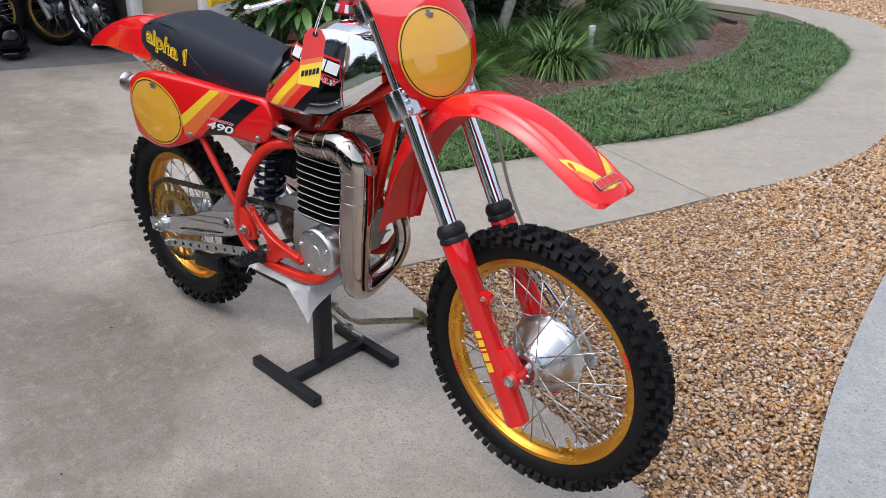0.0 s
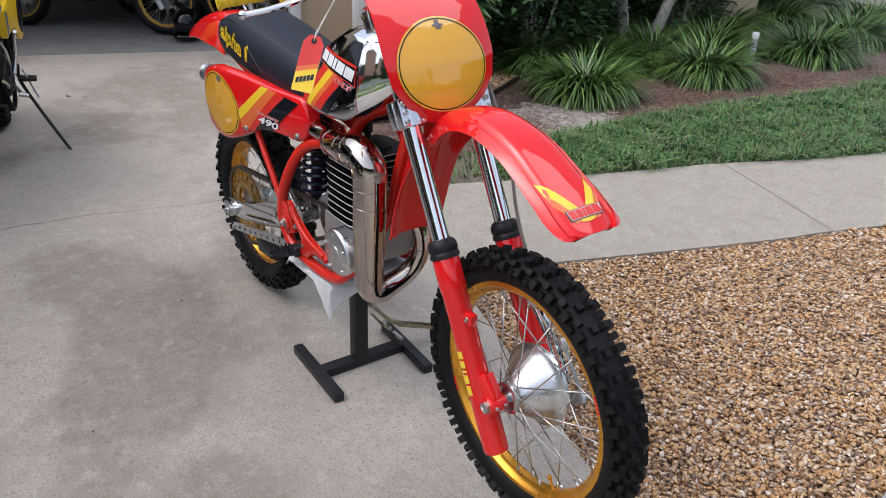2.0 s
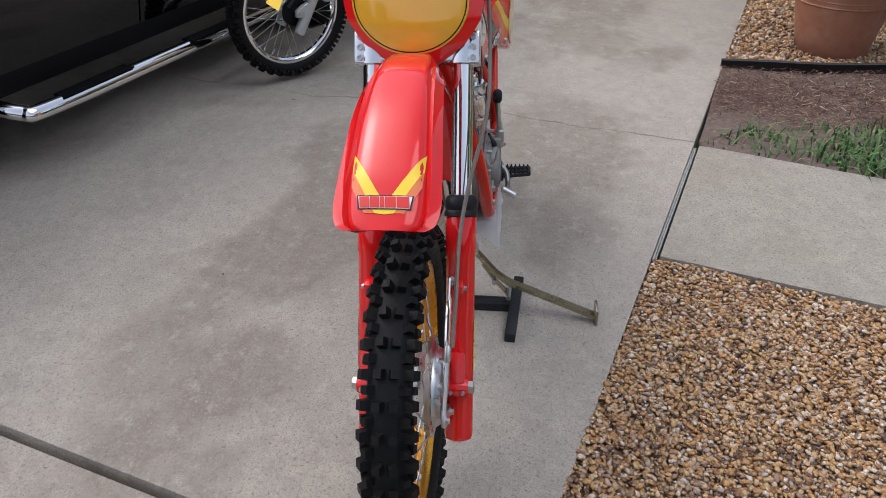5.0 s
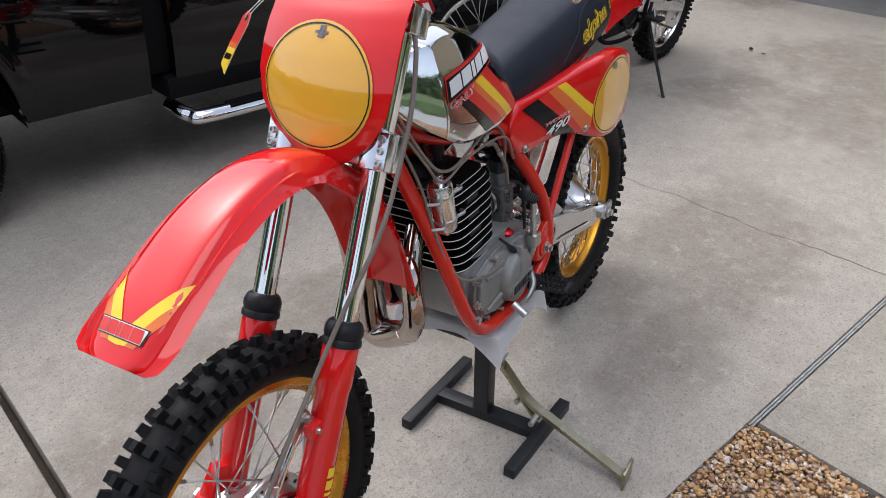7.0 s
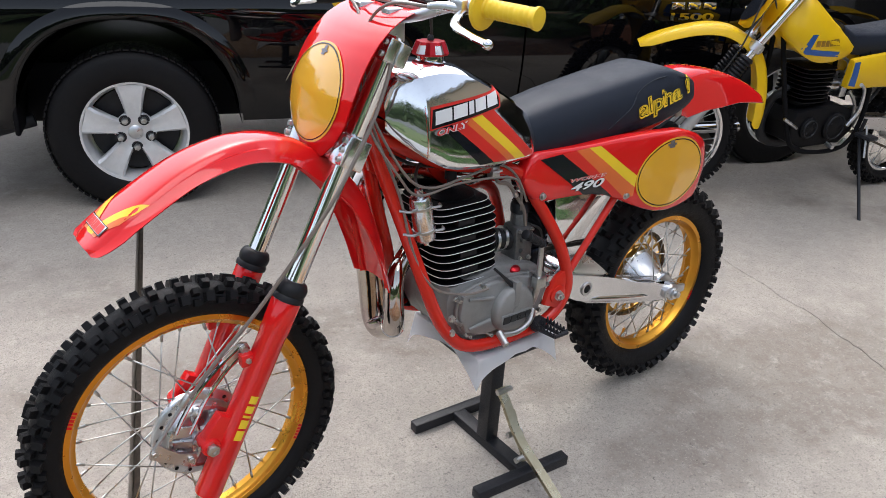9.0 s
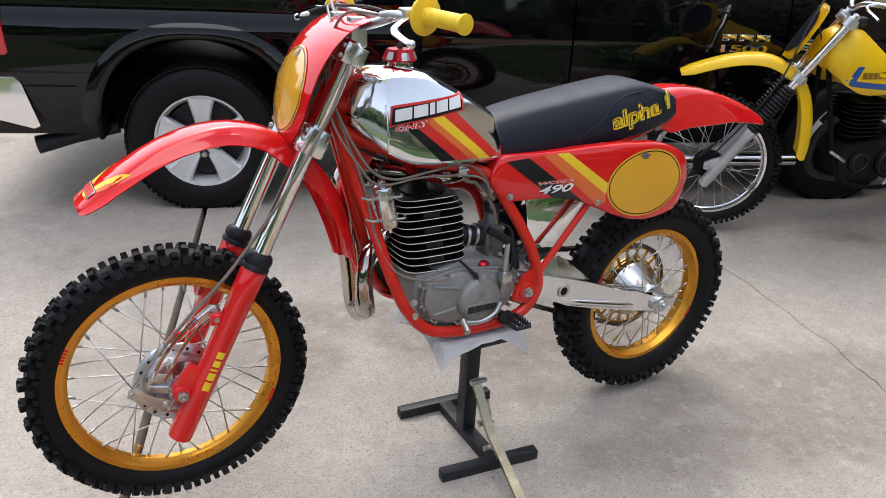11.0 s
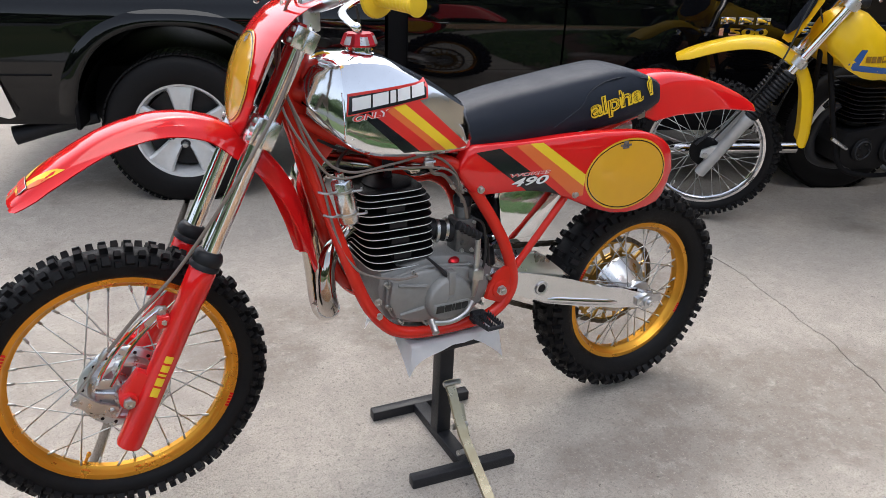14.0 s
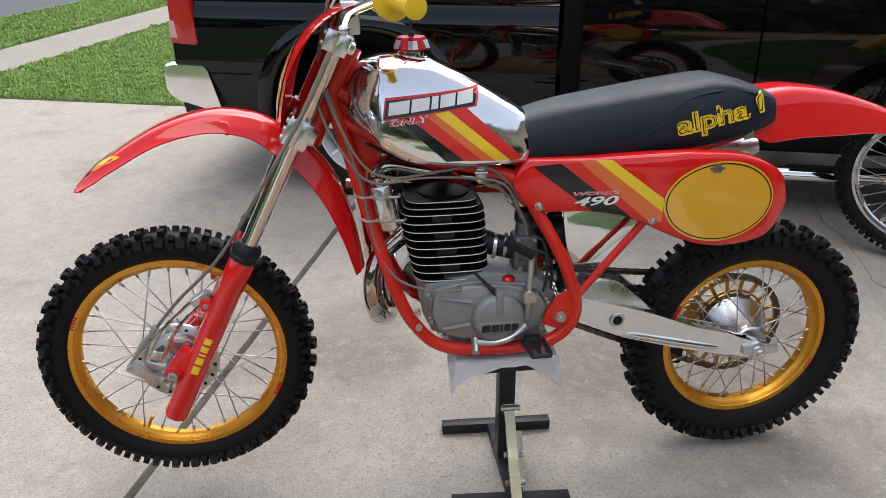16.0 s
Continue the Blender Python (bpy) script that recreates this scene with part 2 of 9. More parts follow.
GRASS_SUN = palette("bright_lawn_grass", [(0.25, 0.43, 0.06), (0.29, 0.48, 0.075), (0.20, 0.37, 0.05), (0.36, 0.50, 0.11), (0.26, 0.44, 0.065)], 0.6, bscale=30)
BLADE = palette("lily_turf_blades", [(0.065, 0.15, 0.028), (0.11, 0.22, 0.042), (0.03, 0.07, 0.016), (0.20, 0.33, 0.075), (0.08, 0.175, 0.034), (0.045, 0.10, 0.021), (0.14, 0.26, 0.055)], 0.42, bscale=20)
LEAF = palette("broad_leaves", [(0.05, 0.13, 0.03), (0.09, 0.21, 0.045), (0.025, 0.06, 0.018), (0.15, 0.28, 0.07), (0.04, 0.10, 0.025)], 0.3, bscale=20)
DARK_LEAF = palette("dark_shrub_leaves", [(0.036, 0.08, 0.028), (0.055, 0.115, 0.038), (0.026, 0.058, 0.022), (0.08, 0.155, 0.052)], 0.35, bscale=20)
TERRACOTTA = mat("terracotta", (0.36, 0.15, 0.085), 0.75, dark=(0.29, 0.12, 0.07), scale=20, mix=0.7, bump=0.4, bscale=200, big=(0.42, 0.22, 0.15), bigscale=6)
EDGING = mat("black_plastic_edging", (0.012, 0.012, 0.013), 0.45, scale=30)
BARK = mat("pale_bark", (0.42, 0.40, 0.36), 0.9, dark=(0.24, 0.22, 0.19), scale=30, mix=0.8, bump=1.0, bscale=90)
SAND = mat("pale_sandy_soil", (0.18, 0.132, 0.112), 0.95, dark=(0.10, 0.072, 0.062), scale=40, mix=0.9, bump=1.0, bscale=200, big=(0.12, 0.08, 0.06), bigscale=2.2)
WALL = mat("tan_stucco", (0.46, 0.36, 0.25), 0.85, dark=(0.42, 0.33, 0.225), scale=60, bump=0.8, bscale=300)
WHITE_PAINT = mat("white_paint", (0.78, 0.79, 0.80), 0.45, dark=(0.72, 0.73, 0.74), scale=20)
DARK_ROOM = mat("garage_drywall", (0.30, 0.29, 0.27), 0.9, scale=20)
TRUCK = mat("black_car_paint", (0.0016, 0.0016, 0.0022), 0.03, dark=(0.0026, 0.0026, 0.0032), scale=5, spec=0.42)
TRIM_BLACK = mat("matt_black_trim", (0.006, 0.006, 0.007), 0.6, scale=60, spec=0.08)
TAIL_RED = mat("red_tail_lens", (0.5, 0.01, 0.012), 0.12, coat=0.8, scale=20)
TAIL_WHITE = mat("clear_tail_lens", (0.68, 0.42, 0.40), 0.12, coat=0.8, scale=20)
WHEEL_SILVER = mat("silver_wheel_paint", (0.66, 0.67, 0.68), 0.34, 0.3, scale=30, coat=0.4)
TINT_GLASS = mat("tinted_glass", (0.01, 0.012, 0.014), 0.03, coat=1.0, scale=10)
YB_PLASTIC = mat("bright_yellow_plastic", (0.80, 0.50, 0.008), 0.3, dark=(0.74, 0.45, 0.008), scale=8, spec=0.4)
BLUE = mat("blue_sticker", (0.015, 0.09, 0.34), 0.3, scale=10)
SILVER_FORK = mat("silver_grey_fork", (0.56, 0.57, 0.58), 0.36, 0.6, scale=40)
ASPHALT = mat("asphalt", (0.10, 0.105, 0.11), 0.9, scale=80, bump=0.8, bscale=200)
BED_SAND = mat("tan_bed_sand", (0.48, 0.33, 0.20), 0.95, dark=(0.32, 0.21, 0.12), scale=160, mix=0.9, bump=1.0, bscale=300)
PALE_SAND = mat("pale_grey_sand", (0.44, 0.40, 0.38), 0.95, dark=(0.17, 0.13, 0.11), scale=25, mix=0.9, bump=1.0, bscale=200)
DARK_CAST = mat("dark_carburettor_alloy", (0.16, 0.16, 0.16), 0.42, 0.7, dark=(0.07, 0.07, 0.07), scale=70, bump=0.4, bscale=700)
ROUGH_GRASS = mat("rough_grass", (0.075, 0.115, 0.035), 0.95, dark=(0.05, 0.075, 0.025), scale=14, mix=0.9, bump=1.0, bscale=60, big=(0.12, 0.13, 0.05), bigscale=0.5)
LAWN_BASE = mat("lawn_soil", (0.06, 0.085, 0.03), 0.95, dark=(0.08, 0.06, 0.04), scale=12, mix=0.8)


# ---- building helpers ----
def finish(name, bm, material, parent=None, smooth=40, label="", keep_normals=False):
    if not keep_normals:
        bmesh.ops.recalc_face_normals(bm, faces=bm.faces)
    me = bpy.data.meshes.new(name)
    bm.to_mesh(me)
    bm.free()
    for m in (material if isinstance(material, (list, tuple)) else (material,)):
        me.materials.append(m)
    if smooth:
        me.shade_smooth()
        me.set_sharp_from_angle(angle=radians(smooth))
    ob = new(name, me)
    if parent is not None:
        ob.parent = parent
    if label:
        tagged(ob, label)
    return ob


def part(name, bm, material, parent, label="", smooth=40):
    return finish(name, bm, material, parent, smooth, label)


def thing(name, label, category, group="", at=None):
    ob = new(name)
    ob.empty_display_size = 0.1
    if at is not None:
        ob.matrix_basis = at
    return tagged(ob, label, category, group)


def from_arrays(name, verts, faces, material, smooth=False):
    me = bpy.data.meshes.new(name)
    me.from_pydata(verts, [], faces)
    me.materials.append(material)
    if smooth:
        me.shade_smooth()
    return new(name, me)


def loft(bm, rings, closed=True, cap=True):
    """Skin rings of equally many points; closed: each ring is a loop."""
    rows = [[bm.verts.new(p) for p in r] for r in rings]
    n = len(rows[0])
    for a, b in zip(rows, rows[1:]):
        for i in range(n if closed else n - 1):
            j = (i + 1) % n
            bm.faces.new((a[i], a[j], b[j], b[i]))
    if cap and closed:
        bm.faces.new(rows[0][::-1])
        bm.faces.new(rows[-1])
    return bm


def smooth_path(pts, sub=6):
    """Catmull-Rom through the points."""
    pts = [Vector(p) for p in pts]
    if len(pts) < 3:
        return pts
    ext = [2 * pts[0] - pts[1]] + pts + [2 * pts[-1] - pts[-2]]
    out = []
    for i in range(1, len(ext) - 2):
        p0, p1, p2, p3 = ext[i - 1:i + 3]
        for k in range(sub):
            t = k / sub
            out.append(0.5 * (2 * p1 + (p2 - p0) * t + (2 * p0 - 5 * p1 + 4 * p2 - p3) * t * t + (3 * p1 - p0 - 3 * p2 + p3) * t ** 3))
    out.append(pts[-1])
    return out


def sample(table, x):
    """Linear look-up in rows (x, a, b, ...) with falling or rising x."""
    rows = sorted(table)
    if x <= rows[0][0]:
        return rows[0][1:] if len(rows[0]) > 2 else rows[0][1]
    for a, b in zip(rows, rows[1:]):
        if x <= b[0]:
            f = (x - a[0]) / (b[0] - a[0])
            v = tuple(p + (q - p) * f for p, q in zip(a[1:], b[1:]))
            return v if len(v) > 1 else v[0]
    return rows[-1][1:] if len(rows[-1]) > 2 else rows[-1][1]


def tube(bm, pts, r, seg=12, sub=6, cap=True, straight=False, flat=1.0):
    """A round bar along the points; r may be one radius or one for each point."""
    rr = r if isinstance(r, (list, tuple)) else [r] * len(pts)
    path = [Vector(p) for p in pts] if straight or len(pts) < 3 else smooth_path(pts, sub)
    if len(path) != len(rr):
        k = (len(path) - 1) / (len(rr) - 1)
        rr = [sample([(i * k, q) for i, q in enumerate(rr)], j) for j in range(len(path))]
    up = Vector((0, 1, 0))
    rings = []
    for i, p in enumerate(path):
        d = (path[min(i + 1, len(path) - 1)] - path[max(i - 1, 0)]).normalized()
        if abs(d.dot(up)) > 0.97:
            up = Vector((0, 0, 1)) if abs(d.z) < 0.9 else Vector((1, 0, 0))
        side = d.cross(up).normalized()
        up = side.cross(d).normalized()
        rings.append([p + (side * math.cos(a) + up * math.sin(a) * flat) * rr[i] for a in (2 * math.pi * k / seg for k in range(seg))])
    return loft(bm, rings, True, cap)


def rod(bm, a, b, r, seg=12, r2=None):
    return tube(bm, [a, b], [r, r2 if r2 is not None else r], seg)


def lathe(bm, profile, centre, axis="y", seg=48, closed=False):
    """Turn a profile of (radius, along) about an axis through centre."""
    cx, cy, cz = centre
    rows = []
    for k in range(seg):
        a = 2 * math.pi * k / seg
        c, s = math.cos(a), math.sin(a)
        row = []
        for r, h in profile:
            if axis == "y":
                row.append(bm.verts.new((cx + r * c, cy + h, cz + r * s)))
            elif axis == "z":
                row.append(bm.verts.new((cx + r * c, cy + r * s, cz + h)))
            else:
                row.append(bm.verts.new((cx + h, cy + r * c, cz + r * s)))
        rows.append(row)
    m = len(profile)
    for k in range(seg):
        a, b = rows[k], rows[(k + 1) % seg]
        for i in range(m if closed else m - 1):
            j = (i + 1) % m
            bm.faces.new((a[i], a[j], b[j], b[i]))
    bmesh.ops.remove_doubles(bm, verts=bm.verts, dist=1e-5)
    return bm


def lathe_dir(bm, profile, start, direction, seg=24):
    """Turn a profile of (radius, along) about any direction."""
    d = Vector(direction).normalized()
    u = d.orthogonal().normalized()
    v = d.cross(u)
    rings = [[Vector(start) + d * h + (u * math.cos(a) + v * math.sin(a)) * max(r, 1e-4) for a in (2 * math.pi * k / seg for k in range(seg))]
             for r, h in profile]
    return loft(bm, rings, True, True)


def block(bm, x0, x1, y0, y1, z0, z1, bevel=0.0, m=None):
    r = bmesh.ops.create_cube(bm, size=1)["verts"]
    for v in r:
        v.co = Vector(((x0 + x1) / 2 + v.co.x * (x1 - x0), (y0 + y1) / 2 + v.co.y * (y1 - y0), (z0 + z1) / 2 + v.co.z * (z1 - z0)))
    if bevel:
        es = list({e for v in r for e in v.link_edges})
        res = bmesh.ops.bevel(bm, geom=es, offset=bevel, segments=2, affect="EDGES", profile=0.5)
        r = list({v for f in res["faces"] for v in f.verts} | {v for v in r if v.is_valid})
    if m is not None:
        bmesh.ops.transform(bm, matrix=m, verts=r)
    return bm


def prism(bm, outline, y0, y1, bevel=0.0):
    """An outline in the xz plane, given thickness along y."""
    a = [bm.verts.new((x, y0, z)) for x, z in outline]
    b = [bm.verts.new((x, y1, z)) for x, z in outline]
    n = len(outline)
    fs = [bm.faces.new(a[::-1]), bm.faces.new(b)]
    for i in range(n):
        fs.append(bm.faces.new((a[i], a[(i + 1) % n], b[(i + 1) % n], b[i])))
    if bevel:
        es = list({e for f in fs[:2] for e in f.edges})
        bmesh.ops.bevel(bm, geom=es, offset=bevel, segments=2, affect="EDGES", profile=0.5)
    return bm


def slab(bm, outline, z0, z1, bevel=0.0):
    """An outline in plan, given thickness."""
    a = [bm.verts.new((x, y, z0)) for x, y in outline]
    b = [bm.verts.new((x, y, z1)) for x, y in outline]
    n = len(outline)
    top = bm.faces.new(b)
    bm.faces.new(a[::-1])
    for i in range(n):
        bm.faces.new((a[i], a[(i + 1) % n], b[(i + 1) % n], b[i]))
    if bevel:
        bmesh.ops.bevel(bm, geom=list(top.edges), offset=bevel, segments=2, affect="EDGES", profile=0.5)
    return bm


def bolt(bm, p, d, r=0.006, h=0.006):
    """A hexagonal head at p, standing out along d."""
    d = Vector(d).normalized()
    lathe_dir(bm, [(r * 1.3, 0), (r * 1.3, h * 0.25), (r, h * 0.3), (r, h), (r * 0.55, h), (r * 0.5, h * 0.7)], p, d, 6)
    return bm


def inside(poly, x, y):
    hit = False
    for (x0, y0), (x1, y1) in zip(poly, poly[1:] + poly[:1]):
        if (y0 > y) != (y1 > y) and x < (x1 - x0) * (y - y0) / (y1 - y0) + x0:
            hit = not hit
    return hit


def surface_of(ob):
    """A search tree over a mesh, for laying stickers on it."""
    return BVHTree.FromPolygons([v.co.copy() for v in ob.data.vertices], [tuple(p.vertices) for p in ob.data.polygons])


def lay(points, tree, origin, u, v, ray, lift):
    """Put flat points (a, b) on the surface that a ray from origin + a u + b v meets."""
    out = []
    ray = Vector(ray).normalized()
    for a, b in points:
        p = Vector(origin) + Vector(u) * a + Vector(v) * b
        hit, nor, _, _ = tree.ray_cast(p - ray * 0.5, ray)
        if hit is None:
            hit, nor, _, _ = tree.find_nearest(p)
        if nor.dot(ray) > 0:
            nor = -nor
        out.append(hit + nor * lift)
    return out


def sticker(name, outlines, tree, frame_, material, parent, lift=0.0012, step=0.012, label=""):
    """Thin stickers of the given flat outlines on a surface. frame_: origin, u, v, ray."""
    bm = bmesh.new()
    for o in outlines:
        b2 = bmesh.new()
        f = b2.faces.new([b2.verts.new((x, y, 0)) for x, y in o])
        bmesh.ops.triangulate(b2, faces=[f])
        xs, ys = [p[0] for p in o], [p[1] for p in o]
        for lo, hi, nrm in ((min(xs), max(xs), (1, 0, 0)), (min(ys), max(ys), (0, 1, 0))):
            k = int((hi - lo) / step)
            for i in range(1, k + 1):
                c = lo + (hi - lo) * i / (k + 1)
                bmesh.ops.bisect_plane(b2, geom=b2.verts[:] + b2.edges[:] + b2.faces[:], plane_co=Vector(nrm) * c, plane_no=nrm)
        co = lay([(q.co.x, q.co.y) for q in b2.verts], tree, *frame_, lift)
        b2.verts.index_update()
        vs = [bm.verts.new(c) for c in co]
        for fc in b2.faces:
            bm.faces.new([vs[q.index] for q in fc.verts])
        b2.free()
    ob = finish(name, bm, material, parent, 60, label, keep_normals=True)
    return ob


def ellipse(cx, cy, rx, ry, n=48, tilt=0.0):
    c, s = math.cos(tilt), math.sin(tilt)
    return [(cx + rx * math.cos(a) * c - ry * math.sin(a) * s, cy + rx * math.cos(a) * s + ry * math.sin(a) * c) for a in (2 * math.pi * k / n for k in range(n))]


def ring_outline(cx, cy, rx, ry, w, n=48, tilt=0.0):
    """A thin band round an ellipse, as short pieces."""
    o, i = ellipse(cx, cy, rx, ry, n, tilt), ellipse(cx, cy, rx - w, ry - w, n, tilt)
    return [[o[k], o[(k + 1) % n], i[(k + 1) % n], i[k]] for k in range(n)]


def letters(text, height, shear=0.0, bold=0.0, spacing=1.0):
    """Triangles of a line of writing in the built-in font, from (0, 0), with its width."""
    cu = bpy.data.curves.new("writing", "FONT")
    cu.body, cu.size, cu.shear, cu.offset, cu.space_character = text, 1.0, shear, bold, spacing
    ob = new("writing", cu)
    dg = bpy.context.evaluated_depsgraph_get()
    me = ob.evaluated_get(dg).to_mesh()
    vs = [(v.co.x, v.co.y) for v in me.vertices]
    fs = [tuple(p.vertices) for p in me.polygons]
    ob.evaluated_get(dg).to_mesh_clear()
    bpy.data.objects.remove(ob)
    x0, y1 = min(v[0] for v in vs), max(v[1] for v in vs)
    k = height / y1
    vs = [((x - x0) * k, y * k) for x, y in vs]
    return vs, fs, max(v[0] for v in vs)


def write(name, text, tree, frame_, box, material, parent, lift=0.002, shear=0.0, bold=0.0, tilt=0.0, spacing=1.0, label=""):
    """Writing on a surface, fitted to box = (x, y, width, height) in the flat frame."""
    vs, fs, w = letters(text, box[3], shear, bold, spacing)
    k = box[2] / w
    c, s = math.cos(tilt), math.sin(tilt)
    flat = [(box[0] + x * k * c - y * s, box[1] + x * k * s + y * c) for x, y in vs]
    bm = bmesh.new()
    q = [bm.verts.new(p) for p in lay(flat, tree, *frame_, lift)]
    for f in fs:
        try:
            bm.faces.new([q[i] for i in f])
        except ValueError:
            pass
    return finish(name, bm, material, parent, 0, label, keep_normals=True)


def slant_blocks(x, y, w, h, count, gap=0.22, shear=0.12, tilt=0.0):
    """A row of plain slanted blocks, standing for a maker's mark."""
    out = []
    step = w / count
    c, s = math.cos(tilt), math.sin(tilt)
    for i in range(count):
        a, b = i * step, (i + 1 - gap) * step
        q = [(a, 0), (b, 0), (b + shear * h, h), (a + shear * h, h)]
        out.append([(x + px * c - py * s, y + px * s + py * c) for px, py in q])
    return out


def mark_blocks(x, y, w, h, gap=0.16, shear=0.2, tilt=0.0, widths=(1.3, 1.15, 0.5, 1.0, 1.05)):
    """A maker's mark as a row of plain slanted blocks of unequal widths."""
    out = []
    c, s_ = math.cos(tilt), math.sin(tilt)
    total = sum(widths)
    a = 0.0
    for wd in widths:
        b = a + w * wd / total
        e = b - gap * w / 5
        out.append([(x + px * c - py * s_, y + px * s_ + py * c) for px, py in ((a, 0), (e, 0), (e + shear * h, h), (a + shear * h, h))])
        a = b
    return out


# ---- the ground: u runs up the driveway to the garage, v across it ----
def site(u, v):
    return (-0.443 - 0.951 * u + 0.309 * v, 0.697 + 0.309 * u + 0.951 * v)


SITE = Matrix(((-0.951, 0.309, 0, -0.443), (0.309, 0.951, 0, 0.697), (0, 0, 1, 0), (0, 0, 0, 1)))

bm = bmesh.new()
slab(bm, [(-400, -400), (400, -400), (400, 400), (-400, 400)], -0.5, -0.09)
ground = tagged(finish("ground", bm, ROUGH_GRASS, smooth=0), "rough grassy ground under paving and beds", "ground", kind="structure")


def paving(name, outline, material, label, top=0.0, bevel=0.006, thick=0.085, cat="pavement"):
    b = bmesh.new()
    slab(b, outline, top - thick, top, bevel)
    return tagged(finish(name, b, material, smooth=30), label, cat, kind="structure")


# the crack runs across the driveway; the slabs part along it
crack_line = [(-2.45, -2.60), (-2.20, -1.90), (-1.99, -1.45), (-1.975, -1.25), (-1.90, -1.02), (-1.835, -0.83), (-1.848, -0.66), (-1.825, -0.52),
              (-1.812, -0.36), (-1.77, -0.22), (-1.745, -0.07), (-1.70, 0.03), (-1.70, 0.16), (-1.645, 0.26), (-1.605, 0.40), (-1.548, 0.54), (-1.53, 0.68), (-1.487, 0.826), (-1.43, 1.018)]
rng = random.Random(5)
fine = []
for p, q in zip(crack_line, crack_line[1:]):
    for k in range(6):
        f = k / 6
        fine.append((p[0] + (q[0] - p[0]) * f + rng.uniform(-0.007, 0.007), p[1] + (q[1] - p[1]) * f))
fine.append(crack_line[-1])
wide = [0.0007 + 0.0034 * (0.5 + 0.5 * noise.noise((p[1] * 2.5, 3.1, 0.7))) ** 1.5 for p in fine]
near_side = [(p[0] + w, p[1]) for p, w in zip(fine, wide)]
far_side = [(p[0] - w, p[1]) for p, w in zip(fine, wide)]
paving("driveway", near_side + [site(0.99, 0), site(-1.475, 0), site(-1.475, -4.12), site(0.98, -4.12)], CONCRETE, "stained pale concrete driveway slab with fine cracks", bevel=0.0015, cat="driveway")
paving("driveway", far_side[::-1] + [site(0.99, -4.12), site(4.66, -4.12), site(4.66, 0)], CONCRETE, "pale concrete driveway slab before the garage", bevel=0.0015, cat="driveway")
paving("driveway", [site(-1.502, 0.0), site(-1.502, -4.12), site(-5.56, -4.12), site(-5.56, 0.3), site(-2.6, 0.15)], CONCRETE, "pale concrete driveway slab by the pavement", cat="driveway")
paving("garage_floor", [site(4.675, 0.1), site(4.675, -6.0), site(11, -6.0), site(11, 0.1)], GARAGE_FLOOR, "dark worn concrete garage floor", -0.004, cat="floor")

# curved front walk in slabs
low = smooth_path([(-0.437, 0.714, 0), (-0.2, 1.386, 0), (0.051, 2.108, 0), (0.15, 2.47, 0), (0.354, 3.10, 0), (0.50, 3.95, 0), (0.47, 4.9, 0), (0.30, 6.3, 0), (-0.1, 8.3, 0), (-1.3, 10.9, 0), (-3.4, 12.0, 0), (-6.5, 12.3, 0)], 6)
high = smooth_path([(-1.375, 1.019, 0), (-1.10, 1.73, 0), (-0.87, 2.45, 0), (-0.745, 2.85, 0), (-0.50, 3.45, 0), (-0.335, 4.05, 0), (-0.26, 5.0, 0), (-0.36, 5.95, 0), (-0.72, 8.0, 0), (-2.1, 10.3, 0), (-3.6, 10.87, 0), (-6.5, 11.1, 0)], 6)
for a, b in ((0, 18), (18, 36), (36, 48), (48, 66)):
    lo_, hi_ = [tuple(p.xy) for p in low[a:b + 1]], [tuple(p.xy) for p in high[a:b + 1]]
    g = 0.008
    lo_[0], hi_[0] = tuple((low[a] + (low[a + 1] - low[a]).normalized() * g).xy), tuple((high[a] + (high[a + 1] - high[a]).normalized() * g).xy)
    paving("walkway", lo_ + hi_[::-1], WALK, "pale buff concrete slab of the curved front walk", 0.012, cat="walkway")
for v0_ in (0.0035, 0.0115):
    b_ = bmesh.new()
    slab(b_, [site(-0.01, v0_), site(0.985, v0_), site(0.985, v0_ + 0.0055), site(-0.01, v0_ + 0.0055)], -0.08, -0.004)
    tagged(finish("trim", b_, KERB, smooth=0), "grey weathered expansion strip in the concrete joint", "trim", kind="structure")
b_ = bmesh.new()
slab(b_, [site(-1.478, -0.004), site(-1.478, -4.11), site(-1.499, -4.11), site(-1.499, -0.004)], -0.085, -0.066)
tagged(finish("trim", b_, SOIL, smooth=0), "dark dirt in the joint between driveway slabs", "trim", kind="structure")
# grey walk on the far side of the pebbles
kerb_edge = smooth_path([(1.36, 0.10, 0), (1.274, 0.517, 0), (1.168, 1.126, 0), (1.07, 2.185, 0), (1.02, 3.4, 0), (1.1, 5.0, 0)], 6)
paving("walkway", [tuple(p.xy) for p in kerb_edge] + [(2.3, 5.0), (2.4, 2.2), (2.75, 0.05)], KERB, "grey concrete walk beside the pebble bed", 0.02, 0.012, cat="walkway")
# pavement and road beyond the lawn
paving("pavement", [site(-5.60, -4.12), site(-5.60, -60), site(-6.38, -60), site(-6.38, -4.12)], WALK, "pale concrete pavement along the road", 0.0)
paving("pavement", [site(-5.57, 0.6), site(-5.57, -4.115), site(-6.38, -4.115), site(-6.38, 0.6)], WALK, "pale concrete pavement crossing the driveway", 0.0)
paving("road", [site(-7.95, 60), site(-7.95, -60), site(-16, -60), site(-16, 60)], ASPHALT, "grey asphalt road", -0.05, cat="road")


